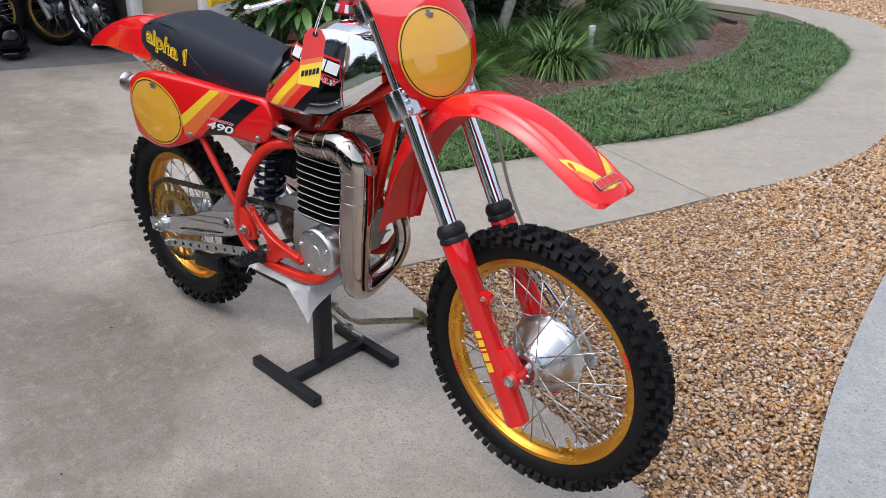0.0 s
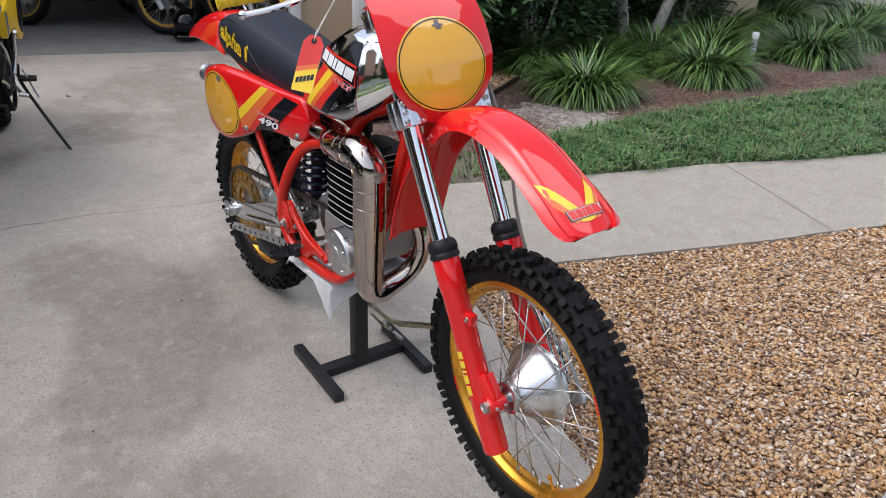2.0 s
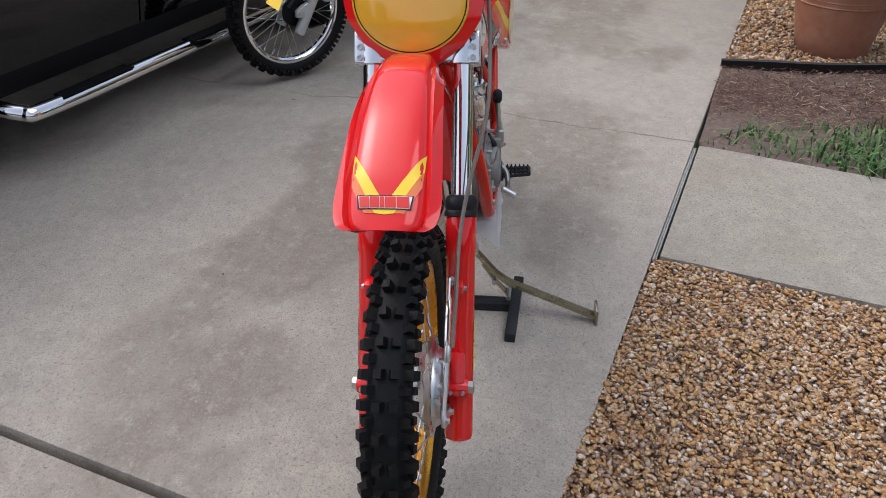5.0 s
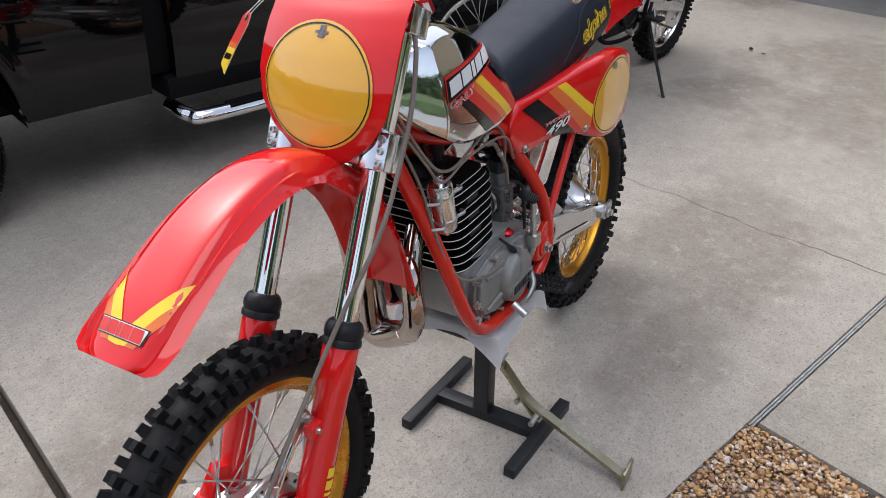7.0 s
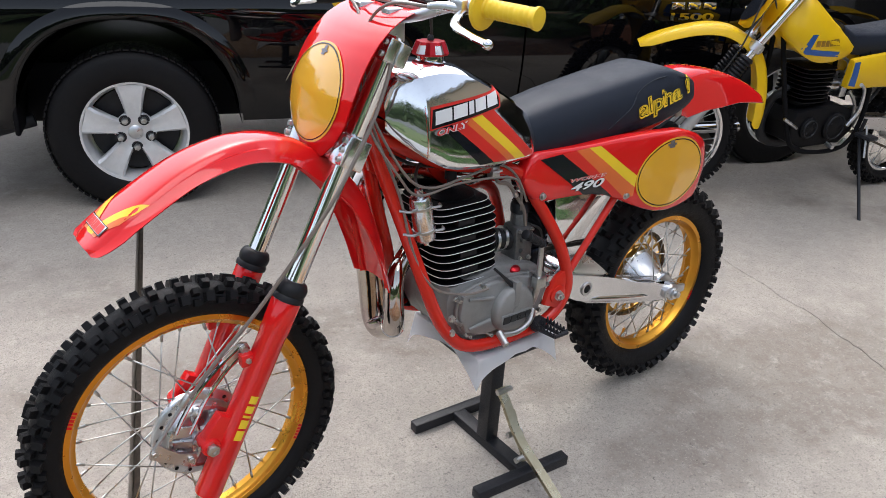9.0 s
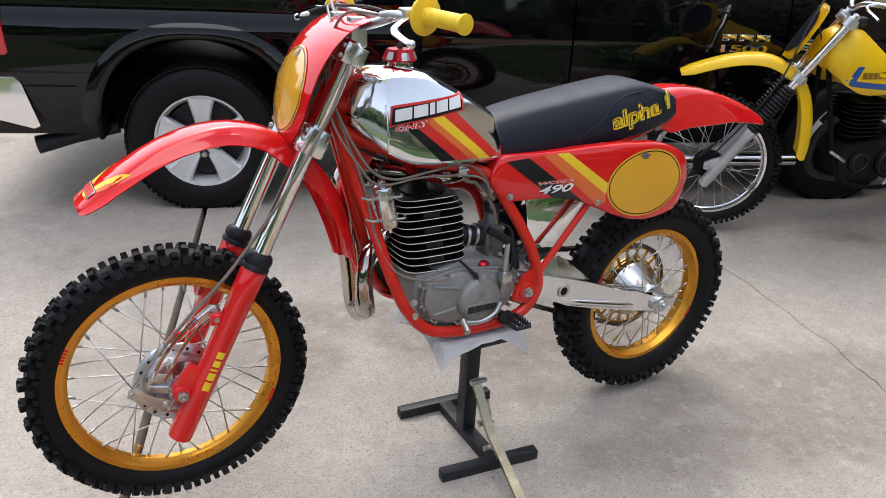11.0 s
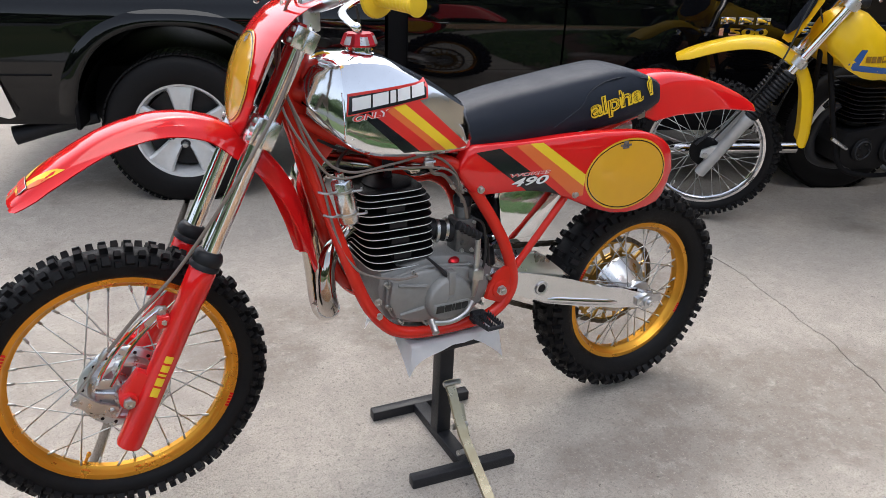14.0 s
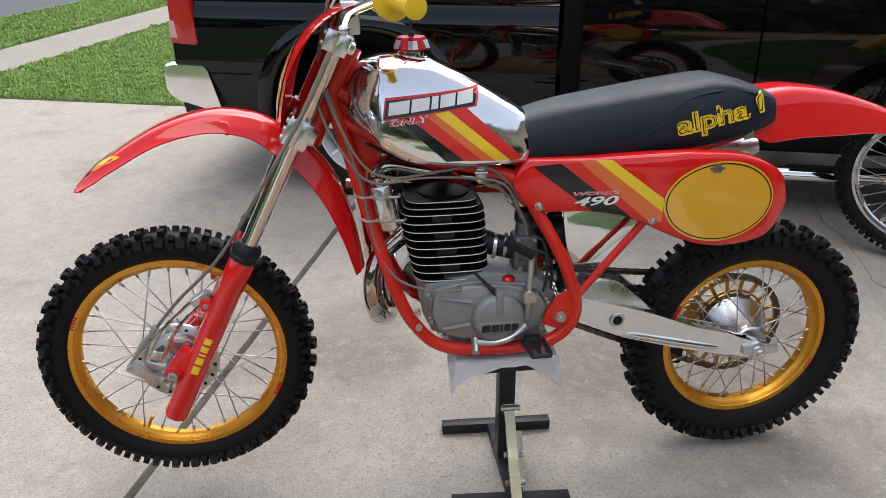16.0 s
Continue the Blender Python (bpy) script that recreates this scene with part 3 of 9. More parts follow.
def bed(name, outline, z, material, label):
    """Loose ground with a little relief."""
    xs, ys = [p[0] for p in outline], [p[1] for p in outline]
    b = bmesh.new()
    f = b.faces.new([b.verts.new((x, y, z)) for x, y in outline])
    bmesh.ops.triangulate(b, faces=[f])
    for lo_, hi_, nrm in ((min(xs), max(xs), (1, 0, 0)), (min(ys), max(ys), (0, 1, 0))):
        k = int((hi_ - lo_) / 0.16)
        for i in range(1, k + 1):
            c = lo_ + (hi_ - lo_) * i / (k + 1)
            bmesh.ops.bisect_plane(b, geom=b.verts[:] + b.edges[:] + b.faces[:], plane_co=Vector(nrm) * c, plane_no=nrm)
    for v in b.verts:
        v.co.z += 0.02 * noise.noise(v.co * 2.5) + 0.012 * noise.noise(v.co * 9)
    ob = finish(name, b, material, smooth=80)
    return tagged(ob, label, "ground", kind="structure")


pebble_area = [(0.955, 0.235), (-0.425, 0.70)] + [tuple(p.xy) for p in low[1:20]] + [tuple(p.xy) for p in kerb_edge[::-1][11:]]
pebble_far = [tuple(p.xy) for p in low[19:37]] + [(1.1, 6.3)] + [tuple(p.xy) for p in kerb_edge[::-1][:13]]
bed("pebble_bed", pebble_area, -0.026, BED_SAND, "sandy bed beneath the loose pebbles")
bed("pebble_bed", pebble_far, -0.014, BED_SAND, "sandy bed beneath the loose pebbles")
mulch_area = [site(1.02, 0.02), (-1.64, 1.30), (-1.63, 2.43), (-1.60, 3.65), (-1.38, 5.2), (-1.45, 6.7), (-1.85, 8.3), (-2.6, 9.9), (-4.6, 10.0), (-5.4, 6.5), (-4.4, 4.0), (-3.3, 3.8), (-3.0, 3.3), (-2.62, 2.62), (-2.44, 1.95), (-2.49, 1.36)]
bed("mulch_bed", mulch_area, -0.012, SAND, "sandy planting bed strewn with brown bark mulch")
sand_spot = []
for k in range(72):
    a = 2 * math.pi * k / 72
    r_ = 0.36 * (1 + 0.42 * noise.noise((math.cos(a) * 2.2, math.sin(a) * 2.2, 0.4)) + 0.22 * noise.noise((math.cos(a) * 7, math.sin(a) * 7, 5.0)))
    sand_spot.append((-2.00 + 1.02 * r_ * math.cos(a), 2.72 + 1.35 * r_ * math.sin(a)))
bed("sand_patch", sand_spot, -0.006, PALE_SAND, "bare patch of pale grey sand in the bed")
turf_area = [site(1.0, 0.02)] + [tuple(p.xy) for p in high[1:52]] + [(-2.4, 9.9), (-1.85, 8.3), (-1.45, 6.7), (-1.38, 5.2), (-1.60, 3.65), (-1.63, 2.43), (-1.62, 1.30)]
bed("turf_strip", turf_area, -0.008, SAND, "thin brown soil under the strip of turf")
back_area = [(-2.49, 1.345), (-2.45, 1.95), (-2.63, 2.62), (-3.02, 3.3), (-3.4, 3.9), (-4.6, 4.6), site(4.6, 3.2), site(4.66, 0.02)]
bed("pebble_bed", back_area, -0.024, BED_SAND, "pebble bed under the terracotta pot")
far_bed = [(-3.7, 12.2), (-1.6, 11.3), (0.1, 9.0), (3.0, 12.0), (0.0, 18.0), (-8.0, 18.0), (-6.5, 12.45)]
bed("pebble_bed", far_bed, -0.015, BED_SAND, "pebble bed beyond the walk")
lawn_area = [site(-1.0, -4.14), site(-5.58, -4.14), site(-5.58, -14), site(9, -14), site(9, -4.14)]
bed("lawn", lawn_area, -0.01, LAWN_BASE, "soil of the clipped lawn beside the driveway")
verge_area = [site(-6.40, -3), site(-7.93, -3), site(-7.93, -25), site(-6.40, -25)]
bed("verge", verge_area, -0.01, LAWN_BASE, "soil of the grass verge by the road")
side_lawn = [(0.33, 6.32), (-0.05, 8.3), (0.6, 9.0), (3.0, 11.5), (7.0, 7.0), (4.0, 3.0), (2.5, 5.1), (1.12, 5.05), (1.12, 6.32)]
bed("lawn", side_lawn, -0.012, LAWN_BASE, "soil of the small lawn beside the walk")


def scatter(outline, density, seed, thin=None):
    """Chance points in an outline, at so many a square metre."""
    xs, ys = [p[0] for p in outline], [p[1] for p in outline]
    g = np.random.RandomState(seed)
    n = int((max(xs) - min(xs)) * (max(ys) - min(ys)) * density)
    px, py = g.uniform(min(xs), max(xs), n), g.uniform(min(ys), max(ys), n)
    ok = np.zeros(n, bool)
    for (x0, y0), (x1, y1) in zip(outline, outline[1:] + outline[:1]):
        if y0 == y1:
            continue
        ok ^= ((y0 > py) != (y1 > py)) & (px < (x1 - x0) * (py - y0) / (y1 - y0) + x0)
    if thin is not None:
        ok &= thin(px, py, g)
    return np.stack([px[ok], py[ok]], 1), g


def pieces(name, pts, g, shape, tris, sizes, z, material, label, category, squash=(1, 1), tilt=0.5, zvar=0.01):
    """Many loose pieces in one mesh."""
    n, m = len(pts), len(shape)
    s = g.uniform(*sizes, n)
    sc = np.stack([s * g.uniform(0.8, 1.3, n), s * g.uniform(0.7, 1.0, n), s * g.uniform(*squash, n)], 1)
    a, b, c = g.uniform(0, 6.283, n), g.uniform(-tilt, tilt, n), g.uniform(-tilt, tilt, n)
    ca, sa, cb, sb, cc, sc2 = np.cos(a), np.sin(a), np.cos(b), np.sin(b), np.cos(c), np.sin(c)
    R = np.empty((n, 3, 3))
    R[:, 0] = np.stack([ca * cb, ca * sb * sc2 - sa * cc, ca * sb * cc + sa * sc2], 1)
    R[:, 1] = np.stack([sa * cb, sa * sb * sc2 + ca * cc, sa * sb * cc - ca * sc2], 1)
    R[:, 2] = np.stack([-sb, cb * sc2, cb * cc], 1)
    base = shape[None] * sc[:, None] * (1 + g.uniform(-0.36, 0.30, (n, m, 1)))
    co = np.einsum("nij,nmj->nmi", R, base)
    co[:, :, 0] += pts[:, :1]
    co[:, :, 1] += pts[:, 1:]
    co[:, :, 2] += z + g.uniform(-zvar, zvar, (n, 1))
    f = (np.arange(n)[:, None, None] * m + tris[None]).reshape(-1, tris.shape[1])
    ob = from_arrays(name, co.reshape(-1, 3).tolist(), f.tolist(), material, True)
    return tagged(ob, label, category, kind="stuff")


b = bmesh.new()
bmesh.ops.create_icosphere(b, subdivisions=1, radius=1)
b.verts.index_update()
ICO = np.array([v.co[:] for v in b.verts])
ICO_T = np.array([[v.index for v in f.verts] for f in b.faces])
b.free()
CHIP = np.array([(-1, -0.16, 0), (1, -0.1, 0.05), (0.9, 0.14, 0.0), (-0.9, 0.12, 0.06), (0, 0, 0.12)], float)
CHIP_T = np.array([(0, 1, 4), (1, 2, 4), (2, 3, 4), (3, 0, 4)])

pts, g = scatter(pebble_area, 20000, 1)
pieces("pebbles", pts, g, ICO, ICO_T, (0.0042, 0.0112), -0.005, STONES, "loose tan and brown river pebbles", "pebbles", (0.3, 0.62), 0.5, 0.010)
pts, g = scatter(pebble_far, 6500, 12)
pieces("pebbles", pts, g, ICO, ICO_T, (0.007, 0.015), 0.002, STONES, "loose tan and brown river pebbles along the walk", "pebbles", (0.4, 0.85), 0.7, 0.012)
pts, g = scatter(back_area, 3500, 2)
pieces("pebbles", pts, g, ICO, ICO_T, (0.007, 0.016), -0.012, STONES, "loose yellow-tan pebbles round the terracotta pot", "pebbles", (0.5, 0.9), 0.6, 0.012)
pts, g = scatter(far_bed, 700, 3)
pieces("pebbles", pts, g, ICO, ICO_T, (0.014, 0.03), -0.005, STONES, "loose pebbles beyond the curved walk", "pebbles", (0.5, 0.9), 0.6, 0.012)


def patchy(px, py, g):
    k = np.array([noise.noise((x * 1.3, y * 1.3, 2.0)) for x, y in zip(px, py)])
    return g.uniform(0, 1, len(px)) < np.clip(0.72 + 1.5 * k, 0.06, 1) * np.where(((px + 2.02) / 0.42) ** 2 + ((py - 2.68) / 0.42) ** 2 < 1, np.clip(0.3 + 2.6 * k, 0.08, 1), 1)


pts, g = scatter(mulch_area, 9500, 4, patchy)
pieces("bark_mulch", pts, g, CHIP, CHIP_T, (0.005, 0.020), 0.003, MULCH, "shredded brown bark mulch", "mulch", (0.5, 1.2), 0.35, 0.01)

pts, g = scatter(mulch_area, 900, 14, patchy)
pieces("leaf_litter", pts, g, CHIP, CHIP_T, (0.006, 0.022), 0.008, LITTER, "dry pale leaf and bark litter on the mulch", "litter", (0.5, 1.2), 0.35, 0.008)


def blades(name, outline, density, seed, h, w, z, material, label, lean=0.5, thin=None):
    """Grass in one mesh: bent blades of two faces."""
    pts, g = scatter(outline, density, seed, thin)
    n = len(pts)
    a = g.uniform(0, 6.283, n)
    tuft = np.array([1 + 0.7 * noise.noise((x * 7, y * 7, 3.0)) for x, y in pts[:, :2]])
    hh, ww, ln = g.uniform(*h, n) * tuft, g.uniform(*w, n), g.uniform(0.1, lean, n)
    dx, dy = np.cos(a), np.sin(a)
    co = np.zeros((n, 5, 3))
    b_ = np.stack([pts[:, 0], pts[:, 1], np.full(n, z)], 1)
    sd = np.stack([-dy * ww, dx * ww, np.zeros(n)], 1)
    mid = b_ + np.stack([dx * hh * ln * 0.35, dy * hh * ln * 0.35, hh * 0.6], 1)
    tip = b_ + np.stack([dx * hh * ln * 1.2, dy * hh * ln * 1.2, hh * (1 - 0.35 * ln)], 1)
    co[:, 0], co[:, 1], co[:, 2], co[:, 3], co[:, 4] = b_ - sd, b_ + sd, mid + sd * 0.8, mid - sd * 0.8, tip
    i = np.arange(n)[:, None] * 5
    f = np.concatenate([i + [0, 1, 2], i + [0, 2, 3], i + [3, 2, 4]]).tolist()
    ob = from_arrays(name, co.reshape(-1, 3).tolist(), f, material)
    return tagged(ob, label, "grass", kind="stuff")


def worn(px, py, g):
    k = np.array([noise.noise((x * 1.6, y * 1.6, 9.0)) for x, y in zip(px, py)])
    edge = np.clip((py - 1.45) / 1.1, 0.07, 1)
    return g.uniform(0, 1, len(px)) < np.clip(0.95 + 1.1 * k, 0.25, 1) * edge


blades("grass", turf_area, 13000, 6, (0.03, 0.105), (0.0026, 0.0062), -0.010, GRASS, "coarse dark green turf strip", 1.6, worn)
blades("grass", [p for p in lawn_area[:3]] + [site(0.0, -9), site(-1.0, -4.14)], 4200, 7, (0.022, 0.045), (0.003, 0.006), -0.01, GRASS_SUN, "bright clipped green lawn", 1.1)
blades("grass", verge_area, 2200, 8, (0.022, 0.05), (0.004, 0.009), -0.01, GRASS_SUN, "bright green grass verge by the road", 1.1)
blades("grass", side_lawn, 1300, 9, (0.03, 0.08), (0.003, 0.007), -0.01, GRASS, "small green lawn beside the walk", 1.2)

# bent plastic edging between the beds
strip = smooth_path([(-2.475, 1.345, 0), (-2.47, 1.65, 0), (-2.46, 2.0, 0), (-2.50, 2.35, 0), (-2.64, 2.66, 0), (-2.85, 3.02, 0), (-3.05, 3.35, 0), (-3.35, 3.8, 0)], 6)
bm = bmesh.new()
rings = []
for i, p in enumerate(strip):
    d = (strip[min(i + 1, len(strip) - 1)] - strip[max(i - 1, 0)]).normalized()
    s = Vector((d.y, -d.x, 0))
    w = 0.012 * noise.noise(p * 3)
    rings.append([p + s * (0.003 + w) + Vector((0, 0, 0.028)), p + s * (0.010 + w) + Vector((0, 0, 0.040)), p + s * w + Vector((0, 0, 0.048)),
                  p - s * (0.009 - w) + Vector((0, 0, 0.039)), p - s * 0.003 + Vector((0, 0, 0.028)), p - s * 0.004 + Vector((0, 0, -0.03)), p + s * 0.004 + Vector((0, 0, -0.03))])
loft(bm, rings)
tagged(finish("edging", bm, EDGING), "bent black plastic landscape edging", "edging", kind="structure")
rod_bm = bmesh.new()
tube(rod_bm, [(-2.35, 9.0, 0.01), (-2.9, 9.3, 0.03), (-3.5, 9.2, 0.02), (-4.0, 9.6, 0.02)], 0.03, 10)
tagged(finish("edging", rod_bm, EDGING), "loose black edging at the end of the bed", "edging", kind="structure")


# ---- planting ----
def lily_turf(x, y, radius, height, count, seed, label):
    g = random.Random(seed)
    root = thing("lily_turf", label, "plant", "lily turf clumps in the bed")
    leaves = {"outer_leaves": ([], []), "inner_leaves": ([], [])}
    for i in range(count):
        a = g.uniform(0, 2 * math.pi)
        rr = radius * 0.33 * math.sqrt(g.random())
        bx, by = rr * math.cos(a + g.uniform(-1, 1)), rr * math.sin(a + g.uniform(-1, 1))
        L = height * g.uniform(0.75, 1.35)
        out = g.uniform(0.1, 1.0) ** 0.8
        w = g.uniform(0.0058, 0.0098)
        th = radians(86 - 45 * out)
        bend = radians(g.uniform(13, 27)) * (0.5 + out)
        px, pz = 0.0, 0.0
        tw = g.uniform(-0.5, 0.5)
        sx, sy = -math.sin(a + tw), math.cos(a + tw)
        vs, fs = leaves["outer_leaves" if out > 0.45 else "inner_leaves"]
        base = len(vs)
        seg = 6
        for k in range(seg + 1):
            ww = w * (1 - (k / seg) ** 2.2) + 0.0006
            for sgn in (-1, 1):
                vs.append((x + bx + px * math.cos(a) + sgn * sx * ww, y + by + px * math.sin(a) + sgn * sy * ww, max(pz, 0.004) - 0.01))
            px += L / seg * math.cos(th)
            pz += L / seg * math.sin(th)
            th -= bend
        for k in range(seg):
            q = base + 2 * k
            fs.append((q, q + 1, q + 3, q + 2))
    for name, (vs, fs) in leaves.items():
        from_arrays(name, vs, fs, BLADE, True).parent = root
    return root


clumps = [(-2.32, 3.28, 0.42, 0.42), (-2.25, 4.62, 0.45, 0.44), (-2.95, 4.05, 0.40, 0.42), (-2.85, 5.5, 0.45, 0.45), (-2.3, 6.3, 0.5, 0.46), (-3.4, 6.4, 0.5, 0.5), (-2.6, 7.5, 0.5, 0.46), (-3.6, 7.7, 0.5, 0.5),
          (-3.9, 5.2, 0.5, 0.55), (-3.0, 8.6, 0.5, 0.46), (-2.95, 4.80, 0.42, 0.44), (-3.15, 3.62, 0.36, 0.40)]
for i, (x, y, r_, h_) in enumerate(clumps):
    lily_turf(x, y, r_ * 1.18, h_ * 0.98, 1400, 20 + i, "arching green strap-leaved clump in the mulch bed")


def leafy(name, x, y, z, spread, height, count, seed, length, material, label, droop=0.3, stem=True, ratio=0.32):
    """A plant of stems with many single leaves, each with a fold along its rib."""
    g = random.Random(seed)
    vs, fs = [], []
    for i in range(count):
        u1, u2 = g.uniform(0, 6.283), g.random()
        if stem:
            rr, zz = spread * math.sqrt(u2) * 0.75, height * (0.25 + 0.75 * g.random())
        else:
            el = math.asin(g.uniform(-0.97, 1))
            k = g.uniform(0.72, 1.05) * (1 + 0.22 * noise.noise((u1, el * 2, seed)))
            rr, zz = spread * math.cos(el) * k, height * 0.5 + height * 0.55 * math.sin(el) * k
        c = Vector((x + rr * math.cos(u1), y + rr * math.sin(u1), z + zz))
        a = u1 + g.uniform(-0.9, 0.9)
        L = length * g.uniform(0.6, 1.2)
        d = Vector((math.cos(a), math.sin(a), g.uniform(-0.5, 0.8))).normalized()
        s = d.cross(Vector((0, 0, 1))).normalized()
        s = (s + Vector((0, 0, g.uniform(-0.5, 0.5)))).normalized()
        n_ = s.cross(d).normalized()
        w = L * ratio
        base = len(vs)
        prof = ((0, 0.02), (0.25, 0.8), (0.5, 1.0), (0.78, 0.6), (1.0, 0.03))
        for t, ww in prof:
            dz = Vector((0, 0, -droop * L * t * t))
            p = c + d * L * t + dz
            vs += [tuple(p + s * w * ww * 0.5 + n_ * w * 0.12 * ww), tuple(p), tuple(p - s * w * ww * 0.5 + n_ * w * 0.12 * ww)]
        for k in range(4):
            q = base + 3 * k
            fs += [(q, q + 1, q + 4, q + 3), (q + 1, q + 2, q + 5, q + 4)]
    me = bpy.data.meshes.new(name)
    me.from_pydata(vs, [], fs)
    me.materials.append(material)
    me.shade_smooth()
    return new(name, me)


def shrub(x, y, spread, height, count, seed, length):
    root = thing("shrub", "dense dark green broad-leaved shrub", "shrub", "shrubs behind the bed")
    g = random.Random(seed)
    for i in range(7):
        a = g.uniform(0, 6.28)
        b2 = bmesh.new()
        tube(b2, [(x + 0.05 * math.cos(a), y + 0.05 * math.sin(a), -0.05), (x + spread * 0.3 * math.cos(a), y + spread * 0.3 * math.sin(a), height * 0.45),
                  (x + spread * 0.75 * math.cos(a), y + spread * 0.75 * math.sin(a), height * g.uniform(0.6, 0.95))], [0.018, 0.012, 0.005], 6, 3)
        part("stem", b2, BARK, root)
    leafy("foliage", x, y, 0, spread, height, int(count * 2.4), seed, length * 1.1, DARK_LEAF, "", 0.15, False, 0.5).parent = root


shrub(-3.55, 3.85, 0.75, 1.5, 2200, 41, 0.075)
shrub(-4.3, 4.9, 0.8, 1.6, 1600, 42, 0.085)
shrub(-4.6, 6.6, 0.9, 1.8, 1600, 43, 0.09)
shrub(-4.4, 8.4, 0.9, 1.8, 1400, 44, 0.09)
shrub(-5.1, 10.6, 1.0, 1.8, 1200, 45, 0.10)
shrub(-3.75, 3.05, 0.6, 1.15, 1700, 46, 0.075)
shrub(-4.3, 3.9, 0.7, 1.6, 1500, 47, 0.08)
shrub(-4.15, 5.9, 0.7, 1.3, 1500, 48, 0.08)
shrub(-4.3, 7.5, 0.8, 1.4, 1400, 49, 0.085)
shrub(-4.0, 4.95, 0.7, 1.5, 1500, 50, 0.08)
shrub(-3.55, 5.85, 0.5, 1.0, 1200, 52, 0.075)

# pale leaning stems of a small tree
tree = thing("tree", "small tree with pale leaning stems and dark crown", "tree")
for k, (x, y, dx, dy) in enumerate(((-3.25, 5.05, 0.32, 0.55), (-3.35, 4.85, -0.35, -0.1))):
    b2 = bmesh.new()
    tube(b2, [(x, y, -0.05), (x + dx * 0.25, y + dy * 0.25, 0.5), (x + dx * 0.7, y + dy * 0.6, 1.2), (x + dx, y + dy, 2.1)], [0.062, 0.052, 0.045, 0.03], 12)
    trunk = part("trunk", b2, BARK, tree)
crown = leafy("crown", -3.25, 5.2, 1.75, 1.25, 1.3, 1800, 51, 0.10, DARK_LEAF, "", 0.2, False, 0.45)
crown.parent = tree

# white pipe stub in the bed
bm = bmesh.new()
lathe(bm, [(0.0, 0.27), (0.028, 0.268), (0.034, 0.26), (0.034, 0.215), (0.028, 0.21), (0.028, -0.05)], (-2.5, 5.65, 0), "z", 20)
tagged(finish("pipe_stub", bm, WHITE_PAINT), "white plastic pipe stub standing in the bed", "pipe")

# pot with a broad-leaved plant
pot = thing("plant_pot", "round terracotta plant pot on pebbles", "plant pot")
bm = bmesh.new()
lathe(bm, [(0.0, 0.0), (0.185, 0.0), (0.20, 0.012), (0.225, 0.12), (0.248, 0.24), (0.262, 0.36), (0.268, 0.40), (0.285, 0.405), (0.292, 0.425), (0.292, 0.47), (0.283, 0.485), (0.262, 0.485), (0.255, 0.46), (0.250, 0.42), (0.0, 0.42)],
      (-2.88, 2.07, -0.015), "z", 56)
for zz in (0.30, 0.33):
    lathe(bm, [(0.252, zz - 0.008), (0.262, zz), (0.254, zz + 0.008)], (-2.88, 2.07, -0.015), "z", 56)
part("bowl", bm, TERRACOTTA, pot)
bm = bmesh.new()
lathe(bm, [(0.0, 0.432), (0.15, 0.436), (0.251, 0.428)], (-2.88, 2.07, -0.015), "z", 40)
part("potting_soil", bm, SOIL, pot)
plant = thing("potted_plant", "leafy green ginger plant with long broad leaves", "plant")
g_ = random.Random(61)
for i in range(26):
    bm = bmesh.new()
    a, k = g_.uniform(0, 6.28), g_.uniform(0.1, 0.5)
    tube(bm, [(-2.88 + 0.12 * k * math.cos(a), 2.07 + 0.12 * k * math.sin(a), 0.40), (-2.88 + 0.45 * k * math.cos(a), 2.07 + 0.45 * k * math.sin(a), 0.75), (-2.88 + 1.05 * k * math.cos(a), 2.07 + 1.05 * k * math.sin(a), g_.uniform(0.85, 1.2))], [0.007, 0.005, 0.003], 6, 3)
    part("stem", bm, LEAF, plant)
leafy("foliage", -2.80, 2.22, 0.42, 0.42, 0.80, 420, 62, 0.20, LEAF, "", 0.4, True, 0.30).parent = plant

# ---- the house front and garage ----
def site_block(bm, u0, u1, v0, v1, z0, z1, bevel=0.0):
    c = SITE @ Matrix.Identity(4)
    return block(bm, u0, u1, v0, v1, z0, z1, bevel, c)


bm = bmesh.new()
site_block(bm, 4.69, 4.89, 0.06, 5.0, -0.09, 3.2)
site_block(bm, 4.69, 4.89, -4.9, 0.06, 2.3, 3.2)
site_block(bm, 4.69, 4.89, -9.5, -4.9, -0.09, 3.2)
tagged(finish("wall_front", bm, WALL, smooth=0), "tan stucco house wall round the garage opening", "wall", kind="structure")
bm = bmesh.new()
site_block(bm, 4.64, 4.90, -0.03, 0.055, 0.0, 2.3, 0.004)
tagged(finish("garage_trim", bm, WHITE_PAINT), "white painted garage door jamb", "trim", kind="structure")
bm = bmesh.new()
site_block(bm, 10.8, 11.0, -6.2, 5.0, -0.09, 3.2)
site_block(bm, 4.9, 10.8, -6.2, -6.0, -0.09, 3.2)
site_block(bm, 4.9, 10.8, 0.12, 0.30, -0.09, 3.2)
tagged(finish("wall_garage", bm, DARK_ROOM, smooth=0), "plain drywall inside the dark garage", "wall", kind="structure")
bm = bmesh.new()
site_block(bm, 4.6, 11.0, -6.2, 5.0, 3.2, 3.35)
tagged(finish("ceiling", bm, DARK_ROOM, smooth=0), "plain garage ceiling", "ceiling", kind="structure")
box_ = thing("utility_box", "white painted metal utility box against the wall", "utility box", at=pose(*site(4.595, 0.755), 0.15, 0, 0, 162))
bm = bmesh.new()
block(bm, -0.085, 0.085, -0.23, 0.23, 0.0, 0.75, 0.008)
